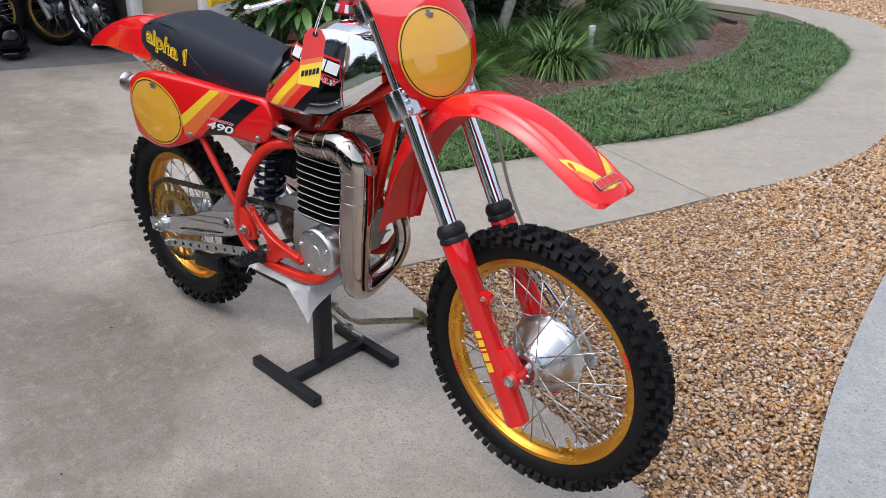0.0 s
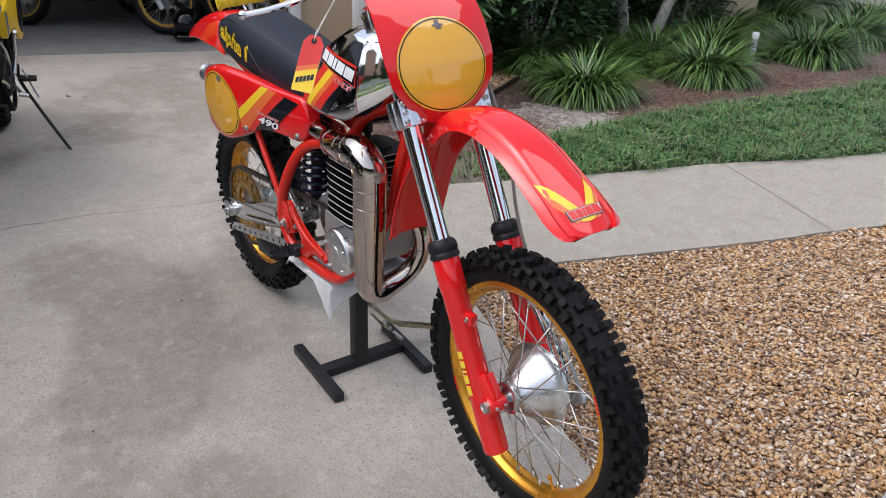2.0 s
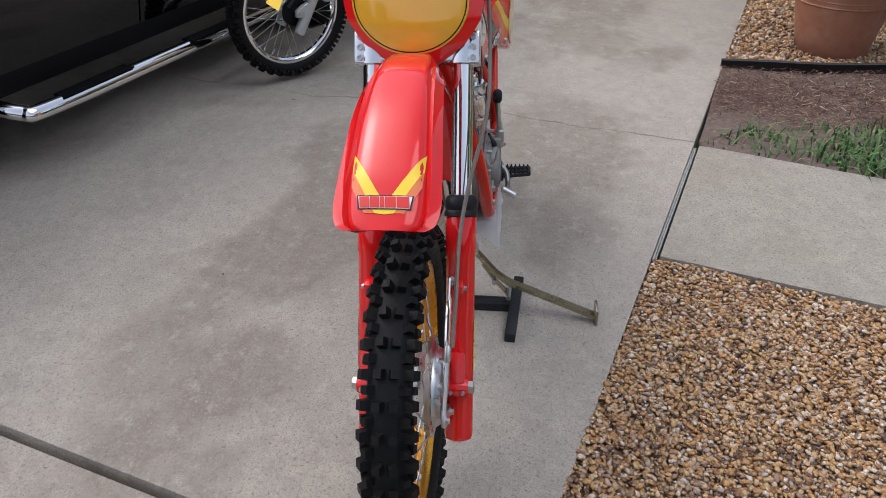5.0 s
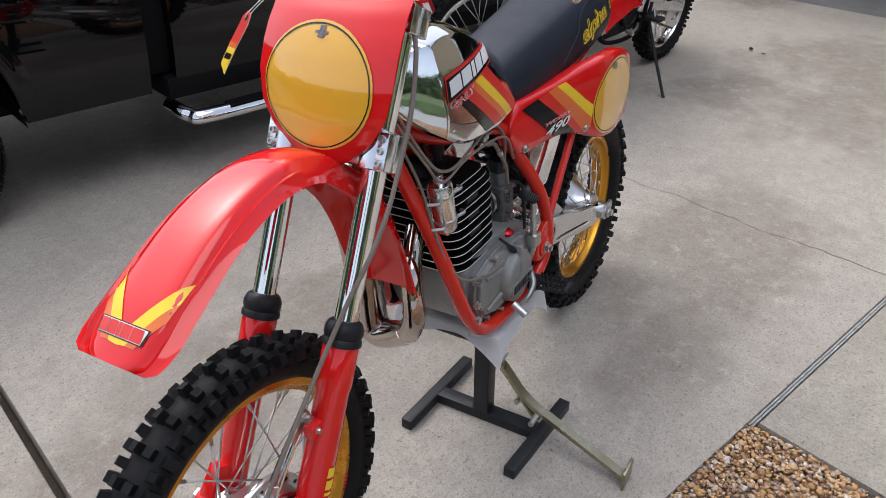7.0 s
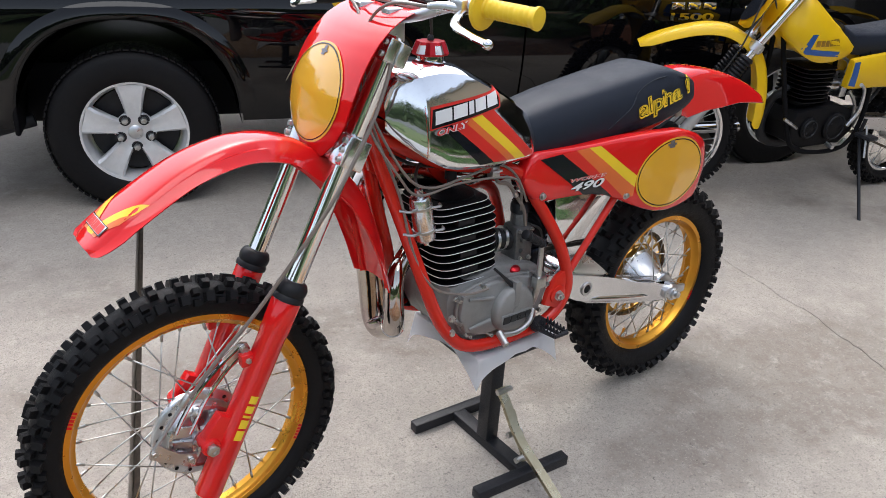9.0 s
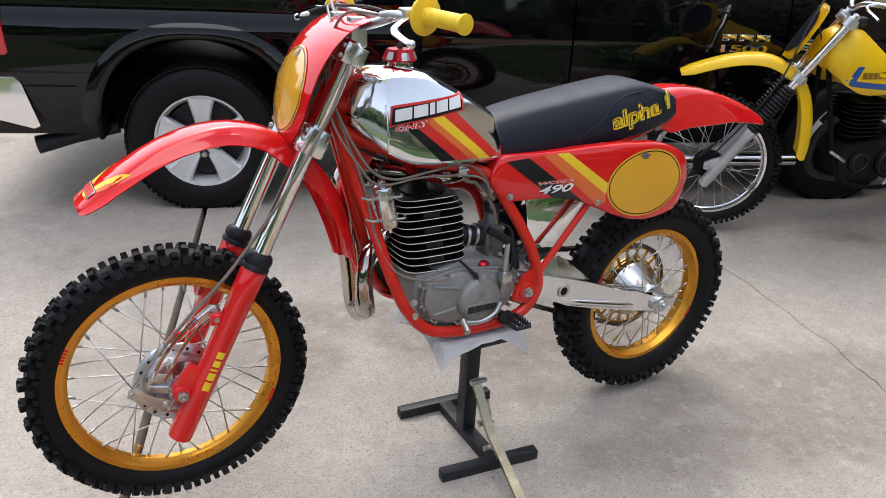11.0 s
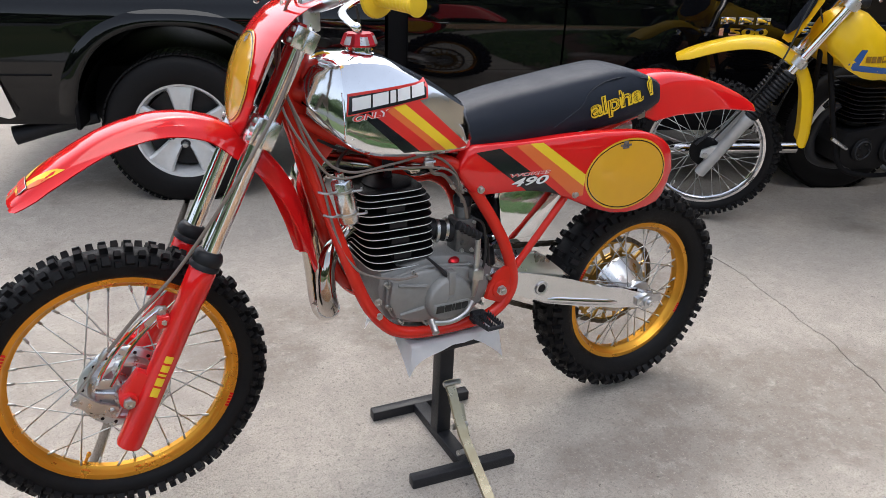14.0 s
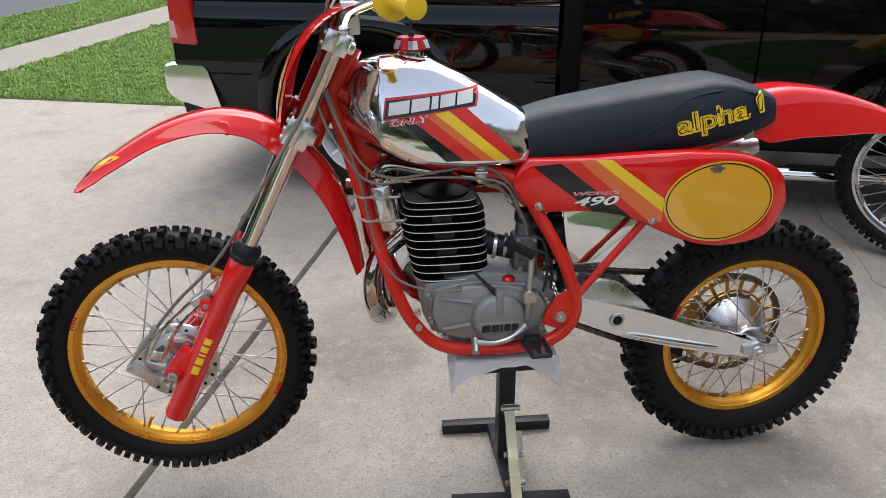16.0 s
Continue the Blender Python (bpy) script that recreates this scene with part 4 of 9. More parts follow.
part("cabinet", bm, WHITE_PAINT, box_)
bm = bmesh.new()
block(bm, -0.095, -0.085, -0.21, 0.21, 0.04, 0.70, 0.003)
part("door", bm, WHITE_PAINT, box_)
bm = bmesh.new()
rod(bm, (0.03, 0.1, -0.2), (0.03, 0.1, 0.0), 0.025)
part("conduit", bm, WHITE_PAINT, box_)


# ---- trees and houses across the road and down the street, far off ----
BACKDROP = palette("far_trees", [(0.035, 0.065, 0.025), (0.05, 0.085, 0.03), (0.028, 0.05, 0.02), (0.065, 0.10, 0.04)], 0.9, bscale=0.6)
g_ = random.Random(77)
vs, fs = [], []
for k in range(3600):
    a = g_.uniform(0, 2 * math.pi)
    top = 7.5 + 3.0 * noise.noise((math.cos(a) * 5, math.sin(a) * 5, 1.5)) + 2.0 * noise.noise((math.cos(a) * 15, math.sin(a) * 15, 4.0))
    r_, z_, s_ = g_.uniform(38, 44), g_.uniform(-0.5, max(top, 1.5)), g_.uniform(0.6, 1.5)
    c_ = Vector((r_ * math.cos(a), r_ * math.sin(a), z_))
    i0 = len(vs)
    for q in ICO:
        vs.append(tuple(c_ + Vector(q) * s_ * (1 + g_.uniform(-0.25, 0.25))))
    fs += [tuple(int(i0 + t) for t in f) for f in ICO_T]
tagged(from_arrays("backdrop", vs, fs, BACKDROP), "dark green trees far down the street", "trees", kind="structure")


# ---- wheels ----
def knob(bm, c, t, s, n, lt, ws, h):
    """A rubber block at c: lt along t, ws along s, standing h along n."""
    base = [c + t * a * lt * 0.5 + s * b_ * ws * 0.5 - n * 0.003 for a, b_ in ((-1, -1), (1, -1), (1, 1), (-1, 1))]
    top = [c + t * a * lt * 0.42 + s * b_ * ws * 0.43 + n * h for a, b_ in ((-1, -1), (1, -1), (1, 1), (-1, 1))]
    v = [bm.verts.new(p) for p in base + top]
    bm.faces.new(v[4:])
    for i in range(4):
        bm.faces.new((v[i], v[(i + 1) % 4], v[4 + (i + 1) % 4], v[4 + i]))


def knobby_wheel(parent, name, cx, cz, R, width, rim_r, rim_w, rim_mat, count, hub, spoke_n=36, writing=True):
    """hub: (left flange radius, left y, right flange radius, right y, drum profile)."""
    lr, ly, rr_, ry, profile = hub
    bm = bmesh.new()
    lathe(bm, profile, (cx, 0, cz), "y", 48)
    wheel = part(name, bm, HUB, parent)
    # carcass
    kh = 0.0155
    top_r = R - kh
    h2, w2 = (top_r - rim_r + 0.006) / 2, width / 2 - 0.008
    r0 = rim_r - 0.006 + h2
    prof = []
    for k in range(17):
        a = -math.pi * 0.5 - math.pi * 0.40 + (math.pi * 1.80) * k / 16 + math.pi * 0.5
        a = -math.pi * 0.92 + math.pi * 1.84 * k / 16
        prof.append((r0 + h2 * math.cos(a), w2 * math.copysign(abs(math.sin(a)) ** 0.8, math.sin(a))))
    bm = bmesh.new()
    lathe(bm, prof, (cx, 0, cz), "y", 96)
    tyre = part("tyre", bm, RUBBER, wheel, "black knobby off-road tyre", 60)
    bm = bmesh.new()
    g = random.Random(int(R * 1e4))
    Y = Vector((0, 1, 0))
    for i in range(count):
        for half in (0, 1):
            a = 2 * math.pi * (i + half * 0.5) / count
            rad, tan = Vector((math.cos(a), 0, math.sin(a))), Vector((-math.sin(a), 0, math.cos(a)))
            C = Vector((cx, 0, cz))
            if half == 0:
                spots = [(-0.0125, 0.0175, 0.0175), (0.0125, 0.0175, 0.0175)]
            else:
                spots = [(-0.033, 0.0165, 0.0165), (0.033, 0.0165, 0.0165)]
            k = width / 0.105
            for y, lt, ws in spots:
                y *= k
                ang = y / (w2 * 1.05)
                n_ = (rad * math.cos(ang) + Y * math.sin(ang)).normalized()
                s_ = n_.cross(tan)
                p = C + rad * (r0 + h2 * math.cos(min(abs(ang), 1.2))) + Y * (w2 * math.sin(ang))
                knob(bm, p, tan, s_, n_, lt * g.uniform(0.95, 1.05) * R / 0.34, ws * k, kh)
            for sgn in (-1, 1):
                ang = sgn * (1.02 if half == 0 else 1.25)
                n_ = (rad * math.cos(ang) + Y * math.sin(ang)).normalized()
                s_ = n_.cross(tan)
                p = C + rad * (r0 + h2 * math.cos(ang)) + Y * (w2 * math.copysign(abs(math.sin(ang)) ** 0.8, ang))
                knob(bm, p, tan, s_, n_, (0.019 if half == 0 else 0.015) * R / 0.34, (0.024 if half == 0 else 0.016) * k, kh * (1.0 if half == 0 else 0.6))
    part("tread", bm, RUBBER, tyre, "", 0)
    # rim
    w = rim_w / 2
    bm = bmesh.new()
    lathe(bm, [(rim_r + 0.004, -w), (rim_r + 0.004, -w + 0.003), (rim_r - 0.008, -w + 0.006), (rim_r - 0.012, -w * 0.55), (rim_r - 0.020, -w * 0.3), (rim_r - 0.020, w * 0.3), (rim_r - 0.012, w * 0.55), (rim_r - 0.008, w - 0.006),
               (rim_r + 0.004, w - 0.003), (rim_r + 0.004, w), (rim_r - 0.012, w), (rim_r - 0.015, w - 0.004), (rim_r - 0.017, w * 0.6), (rim_r - 0.027, w * 0.34), (rim_r - 0.027, -w * 0.34), (rim_r - 0.017, -w * 0.6), (rim_r - 0.015, -w + 0.004), (rim_r - 0.012, -w)],
          (cx, 0, cz), "y", 96, True)
    rim = part("rim", bm, rim_mat, wheel)
    # spokes: each pulls sideways from its flange
    per = spoke_n // 2
    meshes = []
    for side in (0, 1):
        for lean in (-1, 1):
            fr, fy = (lr, ly) if side == 0 else (rr_, ry)
            fa = lean * radians(48)
            b2 = bmesh.new()
            p0 = Vector((fr * math.cos(fa), fy, fr * math.sin(fa)))
            p1 = Vector((rim_r - 0.024, 0.006 if fy > 0 else -0.006, 0))
            rod(b2, p0, p1, 0.0017, 6)
            d = (p1 - p0).normalized()
            rod(b2, p1 - d * 0.018, p1 + d * 0.004, 0.0034, 6)
            me = bpy.data.meshes.new("spoke")
            b2.to_mesh(me)
            b2.free()
            me.materials.append(STEEL)
            me.shade_smooth()
            meshes.append((me, side, lean))
    for me, side, lean in meshes:
        for i in range(per // 2):
            o = new("spoke", me)
            o.parent = wheel
            k = 4 * i + (0 if lean < 0 else 1) * 2 + side
            o.matrix_basis = Matrix.Translation((cx, 0, cz)) @ Matrix.Rotation(-2 * math.pi * k / (2 * per), 4, "Y")
    # valve
    a = radians(-62)
    bm = bmesh.new()
    p = Vector((cx + (rim_r - 0.022) * math.cos(a), 0, cz + (rim_r - 0.022) * math.sin(a)))
    d = Vector((cx, 0, cz)) - p
    lathe_dir(bm, [(0.006, 0), (0.006, 0.006), (0.0035, 0.008), (0.0035, 0.024), (0.005, 0.025), (0.005, 0.034), (0.003, 0.036)], p, d, 10)
    part("valve", bm, rim_mat, wheel)
    # lettering patches on rim and tyre, as plain bars
    for ca in (0.45, 0.45 + math.pi):
        for sgn in (-1, 1):
            bm = bmesh.new()
            for j in range(5):
                a0 = ca + (j - 2) * 0.031
                q = []
                for rr2, da in ((rim_r - 0.0095, -0.011), (rim_r - 0.0095, 0.011), (rim_r + 0.001, 0.011), (rim_r + 0.001, -0.011)):
                    q.append(bm.verts.new((cx + rr2 * math.cos(a0 + da), sgn * (w + 0.0008), cz + rr2 * math.sin(a0 + da))))
                bm.faces.new(q)
            part("rim_marking", bm, RED if rim_mat is GOLD else BLACK_STICKER, wheel, "", 0)
    return wheel, tyre


BIKE = thing("motocross_bike", "red and yellow vintage motocross bike with polished tank on a stand", "motorcycle", at=pose(0, 0.030, 0, 1.9, 0, 0))
FX, FZ, RX, RZ = 0.727, 0.410, -0.758, 0.349
front_hub = (0.093, 0.036, 0.032, -0.050, [(0.0, 0.045), (0.096, 0.045), (0.100, 0.042), (0.100, 0.033), (0.096, 0.030), (0.088, 0.027), (0.080, 0.016), (0.067, -0.004), (0.052, -0.022), (0.040, -0.036), (0.036, -0.044), (0.037, -0.056), (0.030, -0.058), (0.026, -0.050), (0.012, -0.050), (0.012, -0.07), (0.0, -0.07)])
rear_hub = (0.042, 0.050, 0.085, -0.034, [(0.0, 0.075), (0.014, 0.075), (0.014, 0.06), (0.044, 0.06), (0.048, 0.056), (0.048, 0.044), (0.046, 0.038), (0.056, 0.015), (0.075, -0.008), (0.086, -0.02), (0.092, -0.026), (0.092, -0.04), (0.075, -0.046), (0.0, -0.046)])
front_wheel, _t = knobby_wheel(BIKE, "front_wheel", FX, FZ, 0.337, 0.092, 0.262, 0.046, GOLD, 40, front_hub)
rear_wheel, _t = knobby_wheel(BIKE, "rear_wheel", RX, RZ, 0.336, 0.122, 0.229, 0.060, GOLD, 34, rear_hub)
rear_wheel.location.y = 0.014

# ---- fork and steering ----
FORK = Vector((-0.451, 0, 0.8925))


def on_fork(z, y=0.0, ahead=0.0):
    return Vector((0.392 - 0.505 * (z - 0.977) + ahead * 0.8925, y, z + ahead * 0.451))


for sgn in (1, -1):
    y = 0.089 * sgn
    bm = bmesh.new()
    lathe_dir(bm, [(0.020, 0), (0.027, 0.004), (0.029, 0.012), (0.029, 0.38), (0.031, 0.385), (0.031, 0.452), (0.029, 0.458), (0.024, 0.458)], on_fork(0.283, y), FORK, 28)
    ax = Vector((FX, y, FZ))
    # axle lug, with clamp bolts
    lathe_dir(bm, [(0.018, -0.022), (0.020, -0.018), (0.020, 0.018), (0.018, 0.022)], ax, (0, 1, 0), 20)
    prism(bm, [(0.66, 0.45), (0.70, 0.475), (0.735, 0.435), (0.745, 0.40), (0.72, 0.385), (0.69, 0.375)], y - 0.014, y + 0.014, 0.003)
    block(bm, -0.012, 0.016, -0.010, 0.010, -0.014, 0.014, 0.004, Matrix.Translation(on_fork(0.565, y, 0.034)))
    slider = part("fork_slider", bm, RED, BIKE, "red painted fork lower leg")
    bm = bmesh.new()
    bolt(bm, on_fork(0.565, y + 0.01 * sgn, 0.036), (0, sgn, 0), 0.005, 0.006)
    part("stay_bolt", bm, STEEL, slider)
    for k in (-0.012, 0.012):
        bm = bmesh.new()
        bolt(bm, ax + Vector((0.021, 0.0 + k, 0.004)), (1, 0, 0.2), 0.0035, 0.006)
        part("pinch_bolt", bm, STEEL, slider)
    bm = bmesh.new()
    lathe_dir(bm, [(0.004, 0), (0.0135, 0), (0.0135, 0.010), (0.010, 0.012), (0.006, 0.012), (0.005, 0.009)], ax + Vector((0, 0.022 * sgn, 0)), (0, sgn, 0), 6)
    part("axle_bolt", bm, STEEL, slider)
    tr = surface_of(slider)
    fr = (on_fork(0.44, y), Vector(FORK), Vector((FORK.z, 0, -FORK.x)), Vector((0, -sgn, 0)))
    for blk in mark_blocks(-0.03, -0.008, 0.108, 0.017, 0.24, 0.0):
        sticker("fork_marking", [blk], tr, fr, YELLOW, slider, 0.0014, 0.004, "yellow block marking")
    bm = bmesh.new()
    lathe_dir(bm, [(0.030, 0), (0.034, 0.002), (0.034, 0.010), (0.031, 0.014), (0.0335, 0.020), (0.0335, 0.030), (0.029, 0.040), (0.023, 0.044), (0.0215, 0.044)], on_fork(0.690, y), FORK, 24)
    part("dust_boot", bm, SOFT_RUBBER, BIKE, "black rubber fork boot")
    bm = bmesh.new()
    lathe_dir(bm, [(0.0205, 0), (0.0205, 0.52), (0.0215, 0.522), (0.0215, 0.53), (0.017, 0.535), (0.01, 0.535)], on_fork(0.72, y), FORK, 28)
    part("stanchion", bm, CHROME, BIKE, "bright chrome fork tube")

for z0, nm, tall, bolts in ((0.954, "lower_clamp", 0.064, 3), (1.150, "upper_clamp", 0.048, 2)):
    bm = bmesh.new()
    M = Matrix.Translation(on_fork(z0)) @ Matrix.Rotation(math.atan2(FORK.x, FORK.z), 4, "Y")
    for sgn in (1, -1):
        # split sleeve, with a lug in two halves on its outer side
        lathe_dir(bm, [(0.0225, 0), (0.0285, 0), (0.0305, 0.002), (0.0305, tall - 0.002), (0.0285, tall), (0.0225, tall)], on_fork(z0, 0.089 * sgn), FORK, 28)
        for x0, x1 in ((0.0025, 0.027), (-0.027, -0.0015)):
            y0, y1 = sorted((sgn * 0.094, sgn * 0.122))
            block(bm, x0, x1, y0, y1, 0.001, tall - 0.001, 0.0025, M)
    block(bm, -0.044, 0.012, -0.072, 0.072, 0.006, 0.006 + tall * 0.55, 0.006, M)
    block(bm, 0.008, 0.024, -0.075, 0.075, 0.004, tall * 0.72, 0.005, M)
    cl = part(nm, bm, SATIN, BIKE, "machined aluminium fork clamp")
    for sgn in (1, -1):
        for k in range(bolts):
            b2 = bmesh.new()
            lathe_dir(b2, [(0.0062, -0.002), (0.0062, 0.0045), (0.0054, 0.0055), (0.0032, 0.0055), (0.0030, 0.001), (0.0002, 0.001)], M @ Vector((0.027, sgn * 0.110, 0.012 + k * (tall - 0.024) / (bolts - 1))), M.to_3x3() @ Vector((1, 0, 0)), 12)
            part("clamp_bolt", b2, STEEL, cl)
bm = bmesh.new()
tube(bm, [on_fork(0.955, 0, -0.035), on_fork(1.165, 0, -0.035)], 0.030, 20)
part("head_tube", bm, RED_FRAME, BIKE)

# front brake on the left of the hub: drilled flange, cast plate, arm and stay
for k in range(18):
    a = 2 * math.pi * (k + 0.5) / 18
    bm = bmesh.new()
    lathe_dir(bm, [(0.0, 0.0006), (0.0042, 0.0006)], (FX + 0.089 * math.cos(a), 0.0452, FZ + 0.089 * math.sin(a)), (0, 1, 0), 12)
    part("flange_hole", bm, BLACK_STEEL, front_wheel)
bm = bmesh.new()
lathe(bm, [(0.0, 0.076), (0.022, 0.076), (0.026, 0.068), (0.058, 0.066), (0.064, 0.070), (0.072, 0.069), (0.077, 0.062), (0.080, 0.056), (0.081, 0.046), (0.0, 0.046)], (FX, 0.0, FZ), "y", 48)
plate = part("brake_plate", bm, ALU, BIKE, "cast aluminium brake backing plate")
plate.location.y = -0.008
for a in (0.1, 1.15, 2.0, 2.9, 3.9, 5.0):
    bm = bmesh.new()
    tube(bm, [(FX + 0.024 * math.cos(a), 0.071, FZ + 0.024 * math.sin(a)), (FX + 0.066 * math.cos(a + 0.12), 0.069, FZ + 0.066 * math.sin(a + 0.12))], [0.006, 0.0045], 8)
    part("rib", bm, ALU, plate)
for x, z in ((0.776, 0.452), (0.735, 0.476), (0.700, 0.452), (0.772, 0.378)):
    bm = bmesh.new()
    lathe_dir(bm, [(0.011, 0), (0.011, 0.010), (0.008, 0.012)], (x, 0.064, z), (0, 1, 0), 14)
    bolt(bm, (x, 0.076, z), (0, 1, 0), 0.006, 0.006)
    part("plate_boss", bm, ALU, plate)
bm = bmesh.new()
prism(bm, [(0.843, 0.412), (0.838, 0.428), (0.821, 0.440), (0.806, 0.420), (0.785, 0.398), (0.749, 0.385), (0.747, 0.370), (0.763, 0.362), (0.800, 0.378), (0.826, 0.402)], 0.076, 0.084, 0.002)
arm_ = part("brake_arm", bm, ALU, plate)
for x, z in ((0.832, 0.420), (0.760, 0.374)):
    bm = bmesh.new()
    bolt(bm, (x, 0.084, z), (0, 1, 0), 0.0065, 0.007)
    part("arm_bolt", bm, STEEL, arm_)
bm = bmesh.new()
prism(bm, [(0.792, 0.440), (0.783, 0.460), (0.744, 0.452), (0.762, 0.430)], 0.076, 0.083, 0.002)
stay = part("brake_stay", bm, ALU, plate, "open aluminium brake stay")
bm = bmesh.new()
prism(bm, [(0.676, 0.586), (0.640, 0.612), (0.622, 0.608), (0.616, 0.592), (0.660, 0.558)], 0.076, 0.083, 0.002)
part("stay_end", bm, ALU, stay)
bm = bmesh.new()
prism(bm, [(0.742, 0.523), (0.733, 0.531), (0.708, 0.510), (0.714, 0.499)], 0.077, 0.082, 0.001)
part("stay_web", bm, ALU, stay)
for q in ([(0.784, 0.085, 0.448), (0.768, 0.085, 0.478), (0.736, 0.085, 0.522), (0.685, 0.085, 0.570), (0.634, 0.085, 0.606)], [(0.758, 0.085, 0.437), (0.742, 0.085, 0.462), (0.716, 0.085, 0.506), (0.668, 0.085, 0.558), (0.622, 0.085, 0.596)]):
    bm = bmesh.new()
    tube(bm, [(x_, 0.0795, z_) for x_, y_, z_ in q], 0.0046, 8)
    part("stay_flange", bm, POLISHED, stay)
bm = bmesh.new()
bolt(bm, (0.632, 0.083, 0.598), (0, 1, 0), 0.008, 0.012)
part("stay_bolt", bm, STEEL, stay)
bm = bmesh.new()
tube(bm, [(0.834, 0.080, 0.424), (0.800, 0.082, 0.468), (0.752, 0.084, 0.530)], 0.0042, 8)
lathe_dir(bm, [(0.005, 0), (0.0075, 0.003), (0.0075, 0.028), (0.005, 0.032)], (0.770, 0.083, 0.508), (-0.048, 0.002, 0.062), 10)
part("brake_rod_end", bm, STEEL, plate)
bm = bmesh.new()
tube(bm, [(0.752, 0.084, 0.530), (0.690, 0.088, 0.60), (0.61, 0.090, 0.675), (0.545, 0.105, 0.76), (0.47, 0.138, 0.88), (0.405, 0.142, 0.98), (0.345, 0.135, 1.08), (0.30, 0.105, 1.17), (0.285, 0.0, 1.222), (0.255, -0.12, 1.258), (0.235, -0.175, 1.265)], 0.0042, 8)
part("brake_cable", bm, CABLE, BIKE)

# ---- front mudguard: a channel swept along its crown, forward tip to lower rear edge ----
crown = [(0.889, 0.866), (0.882, 0.872), (0.868, 0.884), (0.846, 0.902), (0.804, 0.932), (0.710, 0.985), (0.621, 1.013), (0.547, 1.018), (0.474, 1.002), (0.415, 0.965), (0.358, 0.915), (0.312, 0.845), (0.278, 0.745), (0.258, 0.630)]
half = [0.062, 0.077, 0.083, 0.085, 0.083, 0.077, 0.071, 0.065, 0.060, 0.058, 0.064, 0.072, 0.078, 0.078]
deep = [0.006, 0.009, 0.014, 0.020, 0.024, 0.028, 0.033, 0.038, 0.043, 0.050, 0.050, 0.045, 0.035, 0.020]
path = smooth_path([(x, 0, z) for x, z in crown], 5)
rings = []
for i, p in enumerate(path):
    f = i / 5
    k = min(int(f), len(half) - 2)
    w = half[k] + (half[k + 1] - half[k]) * (f - k)
    d = deep[k] + (deep[k + 1] - deep[k]) * (f - k)
    t = (path[min(i + 1, len(path) - 1)] - path[max(i - 1, 0)]).normalized()
    nrm = Vector((t.z, 0, -t.x))
    if nrm.z < 0 and i < 55:
        nrm = -nrm
    if i >= 1 and rings and nrm.dot(prev) < 0:
        nrm = -nrm
    prev = nrm
    outer = []
    for q, dz in ((0, 0), (0.30, 0.0), (0.52, -0.002), (0.64, -0.006), (0.72, -0.016), (0.80, -0.45 * d), (0.90, -0.8 * d), (1.0, -d)):
        outer.append((q * w, dz))
    prof = [(-a, b_) for a, b_ in outer[::-1]] + outer[1:]
    inner = [(a * (1 - 0.0028 / w), b_ - 0.0028) for a, b_ in prof[::-1]]
    rings.append([p + Vector((0, a, 0)) + nrm * b_ for a, b_ in prof + inner])
bm = bmesh.new()
loft(bm, rings)
front_guard = part("front_mudguard", bm, RED, BIKE, "glossy red plastic front mudguard", 50)
tr = surface_of(front_guard)
gu = Vector((0.06, 0, -0.0465)).normalized()
gf = (Vector((0.83, 0, 0.915)), Vector((0, 1, 0)), -gu, Vector((-0.61, 0, -0.79)))
sticker("mudguard_stripe", [[(-0.057, 0.056), (-0.056, 0.024), (-0.015, -0.050), (0.0, -0.052), (0.0, -0.036)], [(0.057, 0.056), (0.056, 0.024), (0.015, -0.050), (0.0, -0.052), (0.0, -0.036)]], tr, gf, YELLOW, front_guard, label="yellow chevron stripe")
sticker("mudguard_stripe", [[(-0.056, 0.024), (-0.054, -0.006), (-0.031, -0.050), (-0.015, -0.050)], [(0.056, 0.024), (0.054, -0.006), (0.031, -0.050), (0.015, -0.050)]], tr, gf, ORANGE, front_guard, label="orange chevron stripe")
sticker("badge", [[(-0.041, -0.044), (0.041, -0.044), (0.044, -0.021), (-0.044, -0.021)]], tr, gf, BLACK_STICKER, front_guard, 0.002, label="black edged maker's badge")
sticker("badge_edge", [[(-0.0385, -0.0425), (0.0385, -0.0425), (0.0415, -0.0225), (-0.0415, -0.0225)]], tr, gf, WHITE_STICKER, front_guard, 0.0026)
sticker("badge_mark", mark_blocks(0.0385, -0.0415, -0.0775, 0.018, 0.06, -0.1), tr, gf, LIGHT_RED, front_guard, 0.0034)

# ---- front number plate ----
sidep = [(0.952, 0.424, 0.022), (0.962, 0.432, 0.052), (1.0, 0.435, 0.100), (1.04, 0.431, 0.128), (1.09, 0.419, 0.138), (1.13, 0.401, 0.138), (1.16, 0.383, 0.137), (1.19, 0.359, 0.135), (1.215, 0.330, 0.132), (1.235, 0.294, 0.127), (1.247, 0.245, 0.119)]
prof_ = [sample(sidep, 0.952 + 0.295 * k / 36) for k in range(37)]
rings = []
for lay_ in (0, 1):
    rows_ = [(0.952 + 0.295 * k / 36, x, w) for k, (x, w) in enumerate(prof_)]
    for zz, xx, w in (rows_ if lay_ == 0 else rows_[::-1]):
        rings.append([Vector((xx - 0.022 * abs(k / 10 - 1) ** 2.2 * (w / 0.134) + 0.05 * (k / 10 - 1) * w - lay_ * 0.003, (k / 10 - 1) * w - 0.004, zz + 0.004 * (k / 10 - 1) ** 2)) for k in range(21)])
bm = bmesh.new()
loft(bm, rings, False, False)
bmesh.ops.remove_doubles(bm, verts=bm.verts, dist=1e-5)
front_plate = part("number_plate", bm, RED, BIKE, "red front number plate with blank yellow oval", 50)
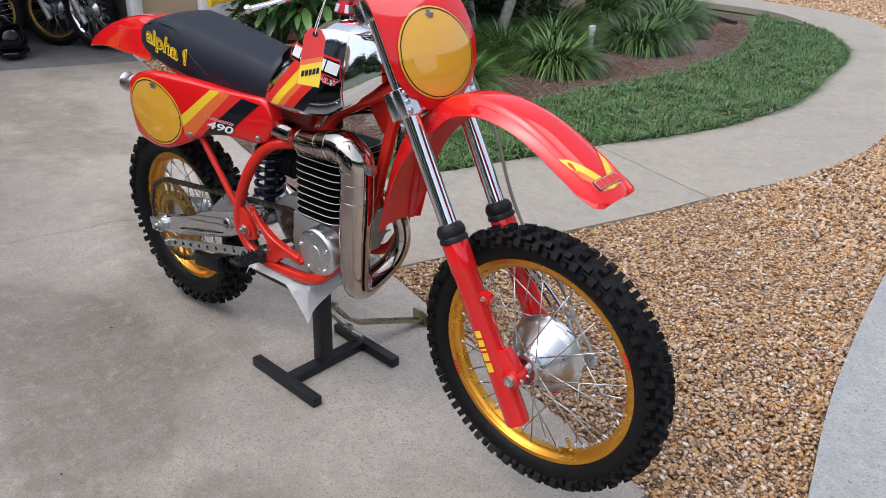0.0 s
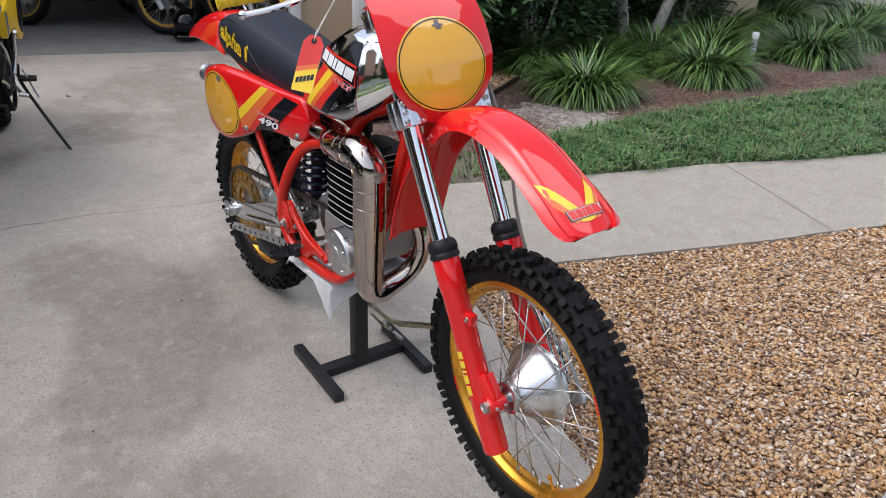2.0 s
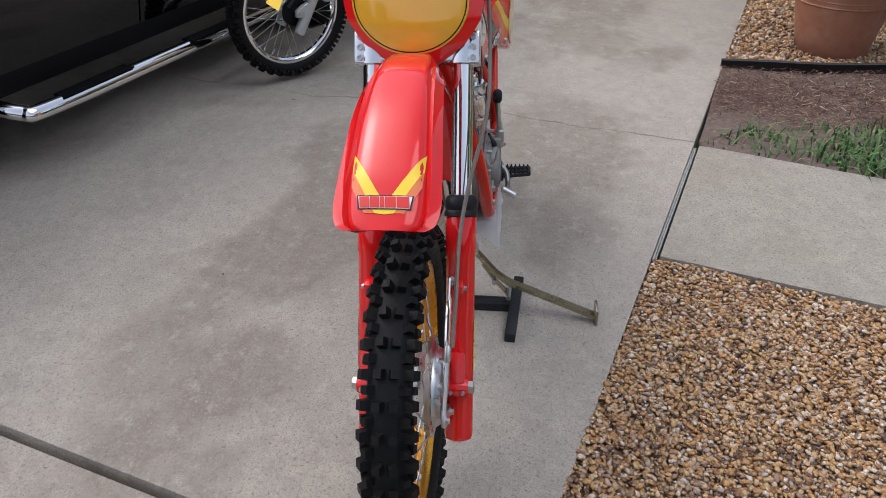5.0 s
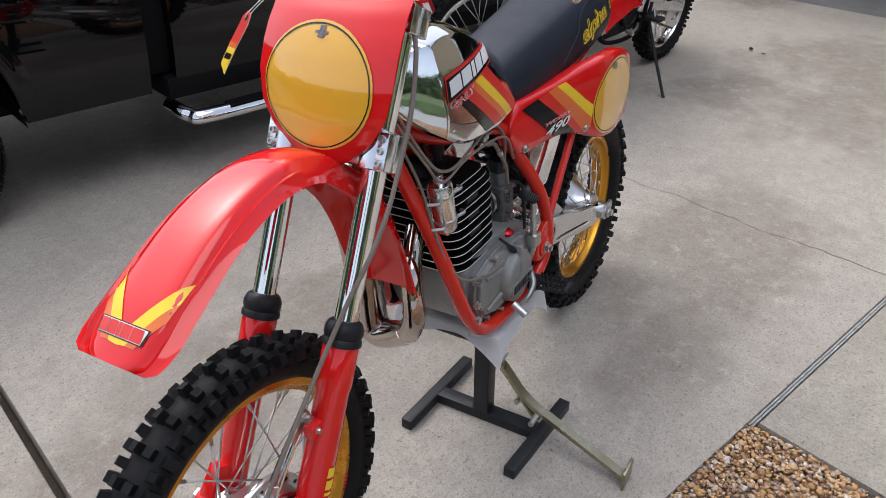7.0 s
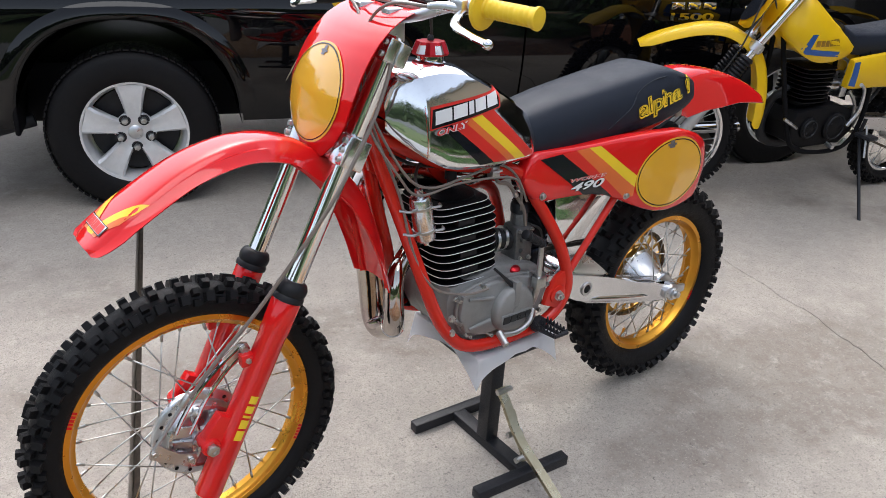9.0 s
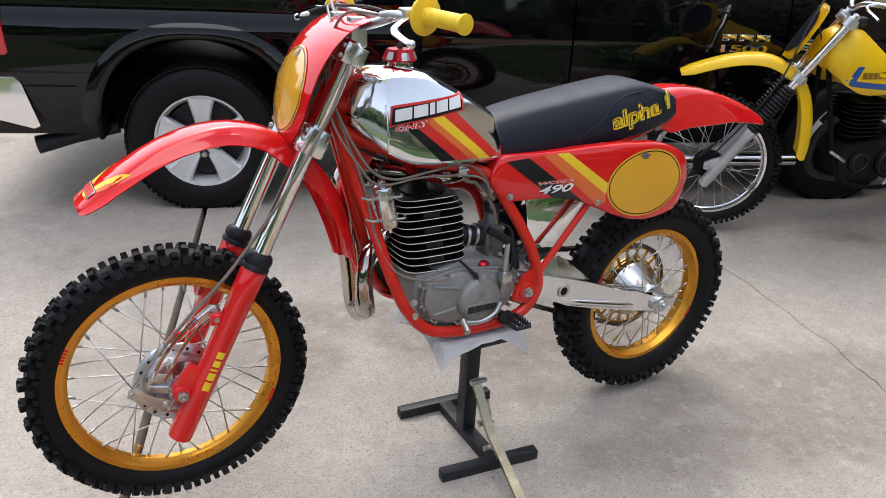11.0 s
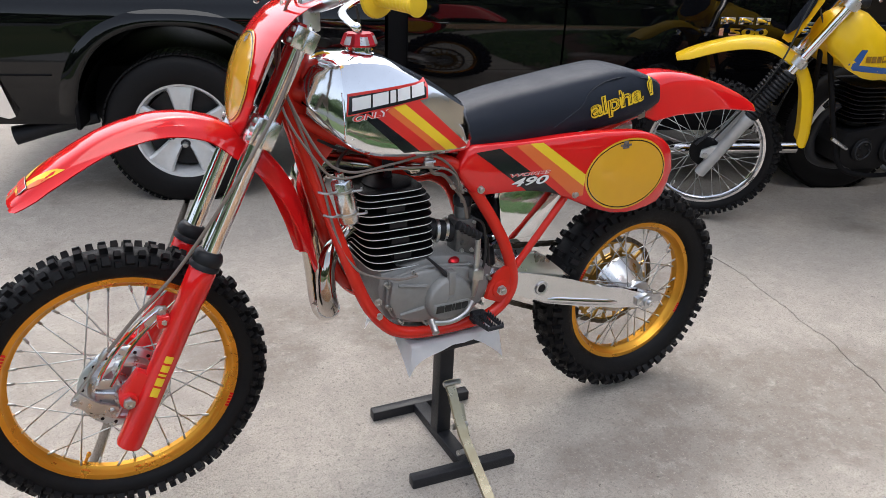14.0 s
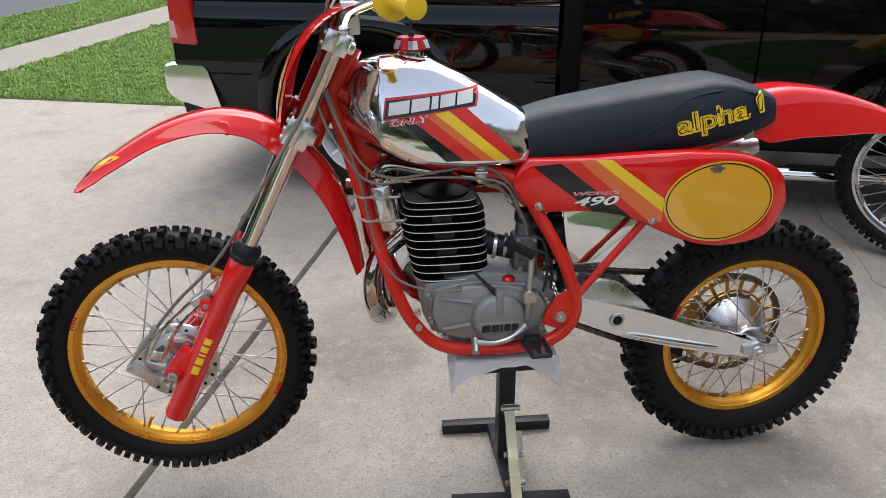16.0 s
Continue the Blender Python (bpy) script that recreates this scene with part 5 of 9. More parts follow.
tr = surface_of(front_plate)
pf = (Vector((0.46, 0, 1.083)), Vector((0, 1, 0)), Vector((0, 0, 1)), Vector((-1, 0, 0)))
sticker("number_oval", [ellipse(-0.008, 0, 0.112, 0.096, 40)], tr, pf, YELLOW_VINYL, front_plate, 0.0022, 0.008, "plain yellow number oval")
sticker("number_oval_line", ring_outline(-0.008, 0, 0.108, 0.092, 0.0022), tr, pf, BLACK_STICKER, front_plate, 0.0034, 0.05, "thin black line round the oval")
sticker("crest", [[(-0.013, 0.072), (0.001, 0.072), (-0.001, 0.088), (-0.011, 0.088)], [(-0.019, 0.077), (0.007, 0.077), (0.007, 0.081), (-0.019, 0.081)]], tr, pf, CREST, front_plate, 0.0036, label="small blue crest")
bm = bmesh.new()
bolt(bm, (0.434, -0.004, 0.970), (1, 0, 0.1), 0.0055, 0.006)
part("plate_screw", bm, STEEL, front_plate)

# ---- handlebar and controls ----
bar = [(0.136, -0.392, 1.215), (0.158, -0.32, 1.226), (0.196, -0.22, 1.238), (0.238, -0.125, 1.236), (0.262, -0.05, 1.228), (0.262, 0.05, 1.228), (0.245, 0.115, 1.24), (0.205, 0.20, 1.268), (0.165, 0.30, 1.265), (0.153, 0.352, 1.261)]
bm = bmesh.new()
tube(bm, bar, 0.0111, 14)
handlebar = part("handlebar", bm, ALU, BIKE, "silver handlebar with cross brace")
bm = bmesh.new()
rod(bm, (0.232, -0.14, 1.254), (0.232, 0.14, 1.254), 0.0065, 10)
part("cross_brace", bm, ALU, handlebar)
for sgn in (1, -1):
    bm = bmesh.new()
    block(bm, -0.02, 0.02, sgn * 0.055 - 0.015, sgn * 0.055 + 0.015, -0.045, 0.022, 0.004, Matrix.Translation((0.262, 0, 1.226)))
    part("bar_mount", bm, ALU, handlebar)
for sgn in (1, -1):
    a, b_ = Vector((0.181, 0.245, 1.2665)), Vector((0.1535, 0.350, 1.261))
    if sgn < 0:
        a, b_ = Vector((0.1745, -0.276, 1.2315)), Vector((0.136, -0.390, 1.2152))
    d = (b_ - a).normalized()
    bm = bmesh.new()
    L = (b_ - a).length
    prof = [(0.013, -0.014), (0.040, -0.012), (0.042, -0.009), (0.042, -0.006), (0.040, -0.003), (0.019, 0.0)]
    n_r = 9
    for k in range(n_r):
        x0 = 0.004 + k * (L - 0.012) / n_r
        prof += [(0.0172, x0), (0.0182, x0 + 0.002), (0.0182, x0 + 0.007), (0.0172, x0 + 0.009)]
    prof += [(0.0195, L - 0.003), (0.0215, L), (0.0215, L + 0.006), (0.012, L + 0.008), (0.001, L + 0.008)]
    lathe_dir(bm, prof, a, d, 24)
    part("grip", bm, GRIP_YELLOW, handlebar, "bright yellow rubber grip")
    bm = bmesh.new()
    lv = [Vector((0.232, -0.222, 1.234)), Vector((0.256, -0.250, 1.228)), Vector((0.270, -0.290, 1.219)), Vector((0.268, -0.340, 1.209)), Vector((0.256, -0.389, 1.202))]
    if sgn > 0:
        lv = [Vector((0.195, 0.205, 1.262)), Vector((0.235, 0.228, 1.252)), Vector((0.266, 0.262, 1.242)), Vector((0.277, 0.32, 1.234)), Vector((0.281, 0.372, 1.228))]
    tube(bm, lv, [0.006, 0.0065, 0.0065, 0.0055, 0.0055], 10, flat=1.4)
    q = bmesh.ops.create_icosphere(bm, subdivisions=2, radius=0.0095)["verts"]
    bmesh.ops.translate(bm, verts=q, vec=lv[-1])
    part("lever", bm, POLISHED, handlebar, "polished control lever with ball end")
    bm = bmesh.new()
    if sgn > 0:
        block(bm, -0.016, 0.018, 0.18, 0.22, -0.014, 0.014, 0.005, Matrix.Translation((0.203, 0, 1.266)))
        tube(bm, [(0.21, 0.205, 1.262), (0.235, 0.175, 1.265), (0.25, 0.155, 1.262)], [0.010, 0.008, 0.006], 10)
        part("lever_perch", bm, ALU, handlebar)
    else:
        tube(bm, [(0.213, -0.178, 1.240), (0.228, -0.198, 1.240), (0.248, -0.232, 1.232), (0.262, -0.262, 1.225)], [0.008, 0.013, 0.012, 0.008], 12)
        perch = part("lever_perch", bm, BLACK_METAL, handlebar, "black lever perch with white marking")
        bm = bmesh.new()
        block(bm, -0.012, 0.012, -0.004, 0.004, -0.001, 0.001, 0.0004, Matrix.Translation((0.246, -0.2295, 1.2455)) @ Matrix.Rotation(radians(-58), 4, "Z"))
        part("marking", bm, WHITE_STICKER, perch)
        bm = bmesh.new()
        lathe_dir(bm, [(0.011, 0), (0.019, 0.002), (0.019, 0.014), (0.011, 0.016)], (0.2055, -0.192, 1.2405), (-0.37, -0.92, 0.1), 18)
        part("lever_clamp", bm, RED_ANOD, handlebar, "red anodised control clamp")
    bm = bmesh.new()
    if sgn > 0:
        lathe_dir(bm, [(0.012, 0), (0.022, 0.002), (0.022, 0.014), (0.012, 0.016)], (0.186, 0.226, 1.267), (-0.35, 1, 0), 18)
        part("lever_clamp", bm, RED_ANOD, handlebar, "red anodised control clamp")
    else:
        lathe_dir(bm, [(0.012, 0), (0.024, 0.002), (0.024, 0.03), (0.012, 0.034)], (0.1735, -0.278, 1.2312), (0.37, 0.92, 0.1), 18)
        part("throttle_housing", bm, RED_ANOD, handlebar, "red anodised throttle housing")
for pts_, m_, r_ in (([(0.25, 0.155, 1.262), (0.30, 0.10, 1.262), (0.315, 0.045, 1.215), (0.335, 0.04, 1.12), (0.30, 0.055, 0.99), (0.26, 0.085, 0.86), (0.235, 0.105, 0.73), (0.19, 0.125, 0.635), (0.10, 0.14, 0.60), (0.04, 0.145, 0.60)], CABLE, 0.0032),
                     ([(0.218, -0.180, 1.240), (0.27, -0.11, 1.255), (0.305, 0.0, 1.222), (0.335, 0.05, 1.10), (0.27, 0.10, 0.93), (0.20, 0.11, 0.875), (0.08, 0.10, 0.88), (-0.02, 0.09, 0.885), (-0.09, 0.085, 0.83), (-0.118, 0.07, 0.745)], CABLE, 0.0032),
                     ([(0.29, -0.05, 1.22), (0.33, 0.055, 1.15), (0.34, 0.085, 1.03), (0.285, 0.115, 0.92), (0.23, 0.115, 0.865), (0.12, 0.105, 0.868), (0.0, 0.10, 0.86), (-0.07, 0.10, 0.84), (-0.105, 0.10, 0.78)], CABLE, 0.0028),
                     ([(0.22, 0.19, 1.262), (0.25, 0.09, 1.272), (0.28, 0.0, 1.268), (0.255, -0.09, 1.262), (0.20, -0.225, 1.256)], BLACK_CABLE, 0.0035),
                     ([(0.128, 0.0, 1.16), (0.130, 0.004, 1.20), (0.15, 0.01, 1.235), (0.22, 0.01, 1.245)], BLACK_CABLE, 0.0035)):
    bm = bmesh.new()
    tube(bm, pts_, r_, 8)
    part("control_cable", bm, m_, BIKE)

# ---- fuel tank ----
zt = [(-0.136, 0.985), (-0.128, 1.000), (-0.095, 1.019), (-0.033, 1.058), (0.039, 1.096), (0.092, 1.121), (0.15, 1.130), (0.202, 1.128), (0.240, 1.118), (0.262, 1.108), (0.276, 1.088)]
zb = [(-0.136, 0.905), (-0.128, 0.893), (-0.114, 0.889), (0.006, 0.891), (0.124, 0.903), (0.165, 0.914), (0.205, 0.938), (0.229, 0.956), (0.255, 0.978), (0.276, 1.000)]
hw = [(-0.136, 0.084, 0.040), (-0.11, 0.100, 0.046), (0.0, 0.118, 0.052), (0.10, 0.122, 0.058), (0.17, 0.121, 0.062), (0.207, 0.119, 0.063), (0.213, 0.114, 0.060), (0.238, 0.086, 0.048), (0.245, 0.079, 0.044), (0.276, 0.052, 0.03)]
xs = [-0.136, -0.130, -0.12, -0.10, -0.07, -0.03, 0.01, 0.05, 0.09, 0.13, 0.16, 0.18, 0.20, 0.207, 0.213, 0.238, 0.245, 0.262, 0.276]
rings = []
for x in xs:
    t_, b_ = sample(zt, x), sample(zb, x)
    ws, wt = sample(hw, x)
    h = t_ - b_
    right = [(0, t_), (wt * 0.6, t_ - 0.001), (wt, t_ - 0.006), (wt + (ws - wt) * 0.34, t_ - 0.017), (wt + (ws - wt) * 0.46, t_ - 0.028), (wt + (ws - wt) * 0.80, b_ + h * 0.52), (ws, b_ + h * 0.22), (ws, b_ + 0.022), (ws * 0.985, b_ + 0.008), (ws * 0.94, b_ + 0.001), (ws * 0.6, b_ + 0.003), (ws * 0.3, b_ + 0.012 + h * 0.08)]
    ring = [(y, z) for y, z in right] + [(0, b_ + 0.02 + h * 0.1)] + [(-y, z) for y, z in right[:0:-1]]
    rings.append([Vector((x, y, z)) for y, z in ring])
bm = bmesh.new()
loft(bm, rings)
tank = part("fuel_tank", bm, POLISHED, BIKE, "mirror polished aluminium fuel tank", 24)
tr = surface_of(tank)
for sgn in (1, -1):
    bm = bmesh.new()
    q = lay([(0.2095 + 0.0006 * (k % 2), 0.935 + k * 0.0032) for k in range(38)], tr, Vector((0, 0.3 * sgn, 0)), Vector((1, 0, 0)), Vector((0, 0, 1)), Vector((0, -sgn, 0)), 0.0)
    tube(bm, q, [0.0014 + 0.0009 * (k % 2) for k in range(38)], 6, straight=True)
    part("weld_bead", bm, POLISHED, tank, "ripple welded seam")
for sgn in (1, -1):
    tf = (Vector((0, 0.3 * sgn, 0)), Vector((1, 0, 0)), Vector((0, 0, 1)), Vector((0, -sgn, 0)))
    for m_, q, nm in ((BLACK_STICKER, [(0.185, 1.018), (0.150, 1.010), (0.027, 0.908), (0.068, 0.908)], "black"), (LIGHT_RED, [(0.146, 1.006), (0.146, 1.020), (0.128, 1.024), (-0.016, 0.905), (0.027, 0.908)], "red"),
                      (ORANGE, [(0.128, 1.024), (0.108, 1.028), (-0.046, 0.902), (-0.016, 0.905)], "orange"), (YELLOW, [(0.108, 1.028), (0.078, 1.034), (-0.082, 0.900), (-0.046, 0.902)], "yellow"),
                      (LIGHT_RED, [(0.078, 1.034), (0.034, 1.036), (-0.112, 0.903), (-0.082, 0.900)], "red")):
        sticker("tank_stripe", [q], tr, tf, m_, tank, 0.0012, 0.014, nm + " diagonal tank stripe")
    # maker's mark: plain white blocks on a black and red ground
    base_q = [(0.2060, 1.0035), (-0.005, 1.0240), (-0.0135, 1.0640), (0.1980, 1.0510)]
    marks = mark_blocks(0.193, 1.0140, -0.193, 0.0262, 0.12, -0.22 * sgn, -0.098)
    only = (Vector((0, 0.3 * sgn, 0)), Vector((-sgn, 0, 0)), Vector((0, 0, 1)), Vector((0, -sgn, 0)))
    box = (-0.191, 0.991, 0.094, 0.0125) if sgn > 0 else (0.104, 0.998, 0.092, 0.0125)
    sticker("tank_mark_ground", [base_q], tr, tf, LIGHT_RED, tank, 0.0018, 0.014, "red edged tank emblem")
    inner = [(0.2030, 1.0065), (0.0, 1.0262), (-0.007, 1.0575), (0.1955, 1.0452)]
    sticker("tank_mark_ground", [inner], tr, tf, BLACK_STICKER, tank, 0.0022, 0.014, "black tank emblem ground")
    for mk_ in marks:
        sticker("tank_mark", [mk_], tr, tf, WHITE_STICKER, tank, 0.0040, 0.008, "white block of the emblem")
    write("tank_word_edge", "ONLY", tr, only, box, WHITE_STICKER, tank, 0.0044, 0.25, 0.07, 0.10 if sgn > 0 else -0.10)
    write("tank_word", "ONLY", tr, only, box, LIGHT_RED, tank, 0.0050, 0.25, 0.02, 0.10 if sgn > 0 else -0.10, label="red word ONLY")
bm = bmesh.new()
lathe(bm, [(0.0, 0.008), (0.030, 0.008), (0.032, 0.0), (0.032, -0.012), (0.036, -0.014)], (0.128, 0, 1.136), "z", 32)
part("filler_neck", bm, POLISHED, tank)
bm = bmesh.new()
n_ = 10
rings = []
for zz, r0_, r1_ in ((1.138, 0.040, 0.040), (1.142, 0.043, 0.038), (1.160, 0.036, 0.030), (1.166, 0.032, 0.028), (1.167, 0.010, 0.010)):
    rings.append([Vector((0.128 + (r0_ if k % 2 else r1_) * math.cos(math.pi * k / n_), (r0_ if k % 2 else r1_) * math.sin(math.pi * k / n_), zz)) for k in range(2 * n_)])
loft(bm, rings)
cap_ = part("filler_cap", bm, [RED_ANOD, ALU], tank, "red and silver scalloped filler cap", 20)
for i, f in enumerate(cap_.data.polygons):
    if i // (2 * n_) in (1,) and i % 4 in (0, 1):
        f.material_index = 1
bm = bmesh.new()
lathe(bm, [(0.007, 0.0), (0.007, 0.008), (0.004, 0.012), (0.0, 0.012)], (0.128, 0, 1.167), "z", 12)
part("breather", bm, BLACK_STEEL, cap_)

# ---- saddle ----
st = [(-0.712, 1.024), (-0.69, 1.036), (-0.655, 1.047), (-0.60, 1.060), (-0.56, 1.060), (-0.466, 1.048), (-0.338, 1.029), (-0.232, 1.013), (-0.16, 0.998), (-0.106, 0.982)]
sb = [(-0.712, 0.957), (-0.682, 0.944), (-0.639, 0.930), (-0.572, 0.917), (-0.487, 0.909), (-0.346, 0.901), (-0.208, 0.894), (-0.119, 0.888)]
sw = [(-0.716, 0.096), (-0.69, 0.104), (-0.66, 0.108), (-0.5, 0.112), (-0.35, 0.108), (-0.2, 0.098), (-0.106, 0.085)]
rings = []
for x in [-0.716, -0.708, -0.695, -0.67, -0.63, -0.6, -0.56, -0.5, -0.44, -0.38, -0.31, -0.24, -0.18, -0.13, -0.114, -0.106]:
    t_, b_, w = sample(st, x), sample(sb, x), sample(sw, x)
    h = t_ - b_
    e = 0.80 if x > -0.58 else 0.92
    rt = [(0, t_), (w * 0.35, t_ - 0.001), (w * e * 0.82, t_ - 0.006), (w * e, t_ - 0.016), (w * 0.97, b_ + h * 0.5), (w, b_ + h * 0.25), (w * 0.98, b_ + 0.006), (w * 0.93, b_)]
    rings.append([Vector((x, y, z)) for y, z in rt + [(0, b_)] + [(-y, z) for y, z in rt[:0:-1]]])
bm = bmesh.new()
loft(bm, rings)
saddle = part("saddle", bm, VINYL, BIKE, "long black vinyl saddle with yellow lettering", 55)
tr = surface_of(saddle)
for sgn in (1, -1):
    sf = (Vector((0, 0.3 * sgn, 0)), Vector((-1 * sgn, 0, 0)), Vector((0, 0, 1)), Vector((0, -sgn, 0)))
    bm = bmesh.new()
    q = lay([(sgn * a, b_) for a, b_ in ((0.36, 0.925), (0.44, 0.972), (0.47, 1.005), (0.52, 1.028), (0.58, 1.038), (0.65, 1.031), (0.70, 1.015))], tr, *sf, 0.0005)
    tube(bm, q, 0.0018, 6, 4)
    part("seam", bm, VINYL, saddle)
    if sgn > 0:
        tilt_, bx = 0.20, ((0.472, 0.942, 0.178, 0.044), (0.662, 0.983, 0.024, 0.047))
    else:
        tilt_, bx = -0.20, ((-0.668, 0.982, 0.180, 0.044), (-0.474, 0.940, 0.024, 0.047))
    one_ = [(0.008, 0), (0.020, 0), (0.020, 0.047), (0.012, 0.047), (0.0, 0.038), (0.0, 0.029), (0.008, 0.033)]
    turned = [(x_ * math.cos(tilt_) - y_ * math.sin(tilt_), x_ * math.sin(tilt_) + y_ * math.cos(tilt_)) for x_, y_ in one_]
    write("lettering", "alpha", tr, sf, bx[0], YELLOW, saddle, 0.0027, 0, 0.045, tilt_, 0.98, "yellow lettering alpha")
    sticker("lettering", [[(bx[1][0] + x_, bx[1][1] + y_) for x_, y_ in turned]], tr, sf, YELLOW, saddle, 0.0027, 0.006, "yellow figure one")
    write("lettering_inlay", "alpha", tr, sf, (bx[0][0] + 0.002, bx[0][1] + 0.002, 0.176, 0.040), BLACK_STICKER, saddle, 0.0031, 0, -0.006, tilt_, 0.98)
    write("lettering_inlay", "alpha", tr, sf, (bx[0][0] + 0.003, bx[0][1] + 0.003, 0.174, 0.038), YELLOW, saddle, 0.0035, 0, -0.028, tilt_, 0.98)
    mx_, my_ = sum(p[0] for p in turned) / 7, sum(p[1] for p in turned) / 7
    for k_, m_, lf in ((0.62, BLACK_STICKER, 0.0031), (0.42, YELLOW, 0.0035)):
        sticker("lettering_inlay", [[(bx[1][0] + mx_ + (x_ - mx_) * k_, bx[1][1] + my_ + (y_ - my_) * (0.5 + k_ / 2)) for x_, y_ in turned]], tr, sf, m_, saddle, lf, 0.006)

# ---- rear mudguard ----
crown = [(-0.66, 1.018), (-0.72, 1.026), (-0.788, 1.030), (-0.882, 1.018), (-0.983, 0.990), (-1.069, 0.958), (-1.125, 0.932), (-1.172, 0.908)]
low_e = [(-0.66, 0.930), (-0.72, 0.908), (-0.80, 0.917), (-0.88, 0.917), (-0.98, 0.918), (-1.03, 0.913), (-1.10, 0.902), (-1.172, 0.888)]
path = smooth_path([(x, 0, z) for x, z in crown], 5)
rings = []
for i, p in enumerate(path):
    w = sample([(-1.172, 0.034), (-1.160, 0.050), (-1.13, 0.062), (-1.07, 0.070), (-0.9, 0.082), (-0.66, 0.088)], p.x)
    d = max(p.z - sample(low_e, p.x), 0.006)
    outer = [(0, 0), (0.35 * w, -0.001), (0.58 * w, -0.004), (0.70 * w, -0.10 * d - 0.004), (0.80 * w, -0.35 * d), (0.92 * w, -0.75 * d), (w, -d)]
    prof = [(-a, b_) for a, b_ in outer[::-1]] + outer[1:]
    inn = [(a * (1 - 0.003 / w), b_ - 0.003) for a, b_ in prof[::-1]]
    rings.append([p + Vector((0, a, b_)) for a, b_ in prof + inn])
bm = bmesh.new()
loft(bm, rings)
part("rear_mudguard", bm, RED, BIKE, "glossy red plastic rear mudguard", 50)
for sgn in (1, -1):
    bm = bmesh.new()
    prism(bm, [(-0.642, 0.965), (-0.662, 0.965), (-0.668, 0.925), (-0.645, 0.920)], sgn * 0.098 - 0.0015, sgn * 0.098 + 0.0015)
    bolt(bm, (-0.655, 0.0995 * sgn, 0.942), (0, sgn, 0), 0.006, 0.006)
    part("guard_bracket", bm, STEEL, BIKE)

# ---- side panels with number ovals ----
pt = [(-0.742, 0.80), (-0.735, 0.835), (-0.715, 0.858), (-0.69, 0.875), (-0.647, 0.897), (-0.588, 0.910), (-0.474, 0.915), (-0.370, 0.908), (-0.267, 0.901), (-0.127, 0.899), (-0.105, 0.88), (-0.094, 0.845)]
pb = [(-0.742, 0.765), (-0.735, 0.738), (-0.715, 0.712), (-0.69, 0.695), (-0.647, 0.683), (-0.590, 0.679), (-0.525, 0.688), (-0.455, 0.713), (-0.424, 0.729), (-0.349, 0.760), (-0.291, 0.771), (-0.207, 0.769), (-0.153, 0.767), (-0.126, 0.780), (-0.105, 0.805), (-0.094, 0.83)]
for sgn in (1, -1):
    rings = []
    xs = [-0.742, -0.738, -0.728, -0.712, -0.69, -0.66, -0.62, -0.58, -0.53, -0.48, -0.44, -0.40, -0.35, -0.30, -0.25, -0.20, -0.16, -0.13, -0.112, -0.10, -0.094]
    for x in xs:
        t_, b_ = sample(pt, x), sample(pb, x)
        y = sample([(-0.742, 0.148), (-0.70, 0.166), (-0.56, 0.172), (-0.46, 0.166), (-0.40, 0.148), (-0.30, 0.132), (-0.2, 0.114), (-0.094, 0.096)], x)
        row = []
        for q, dy in ((0.0, -0.034), (0.0, -0.010), (0.02, -0.004), (0.06, -0.001), (0.2, 0.001), (0.4, 0.003), (0.6, 0.003), (0.8, 0.001), (0.94, -0.001), (0.98, -0.004), (1.0, -0.010), (1.0, -0.034)):
            row.append(Vector((x, sgn * (y + dy), b_ + (t_ - b_) * q)))
        row += [Vector((x, sgn * (y - 0.034), b_ + (t_ - b_) * q)) for q in (0.8, 0.2)]
        rings.append(row)
    bm = bmesh.new()
    loft(bm, rings)
    panel = part("side_panel", bm, RED, BIKE, "red side panel with yellow number oval and stripes", 50)
    tr = surface_of(panel)
    sf = (Vector((0, 0.3 * sgn, 0)), Vector((1, 0, 0)), Vector((0, 0, 1)), Vector((0, -sgn, 0)))
    ox = -0.565
    sticker("number_oval", [ellipse(ox, 0.796, 0.132, 0.098, 44)], tr, sf, YELLOW_VINYL, panel, 0.0014, 0.02, "plain yellow number oval")
    sticker("number_oval_line", ring_outline(ox, 0.796, 0.127, 0.093, 0.0026), tr, sf, BLACK_STICKER, panel, 0.0022, 0.05, "thin black line round the oval")
    sticker("crest", [[(ox + 0.017 - 0.011, 0.868), (ox + 0.017 + 0.011, 0.868), (ox + 0.024, 0.888), (ox + 0.010, 0.888)], [(ox - 0.001, 0.874), (ox + 0.035, 0.874), (ox + 0.035, 0.880), (ox - 0.001, 0.880)]], tr, sf, CREST, panel, 0.0030, label="small blue crest")
    for m_, q, nm in ((BLACK_STICKER, [(-0.135, 0.882), (-0.198, 0.889), (-0.375, 0.752), (-0.340, 0.765), (-0.275, 0.774)], "black"),
                      (LIGHT_RED, [(-0.198, 0.889), (-0.240, 0.893), (-0.410, 0.745), (-0.375, 0.752)], "light red"), (ORANGE, [(-0.240, 0.893), (-0.277, 0.896), (-0.433, 0.775), (-0.433, 0.750), (-0.410, 0.745)], "orange"),
                      (YELLOW, [(-0.277, 0.896), (-0.313, 0.897), (-0.433, 0.808), (-0.433, 0.775)], "yellow")):
        sticker("panel_stripe", [q], tr, sf, m_, panel, 0.0017, 0.010, nm + " diagonal panel stripe")
    rf = (Vector((0, 0.3 * sgn, 0)), Vector((-sgn, 0, 0)), Vector((0, 0, 1)), Vector((0, -sgn, 0)))
    x490 = 0.232 if sgn > 0 else -0.338
    tl = 0.05 if sgn > 0 else -0.05
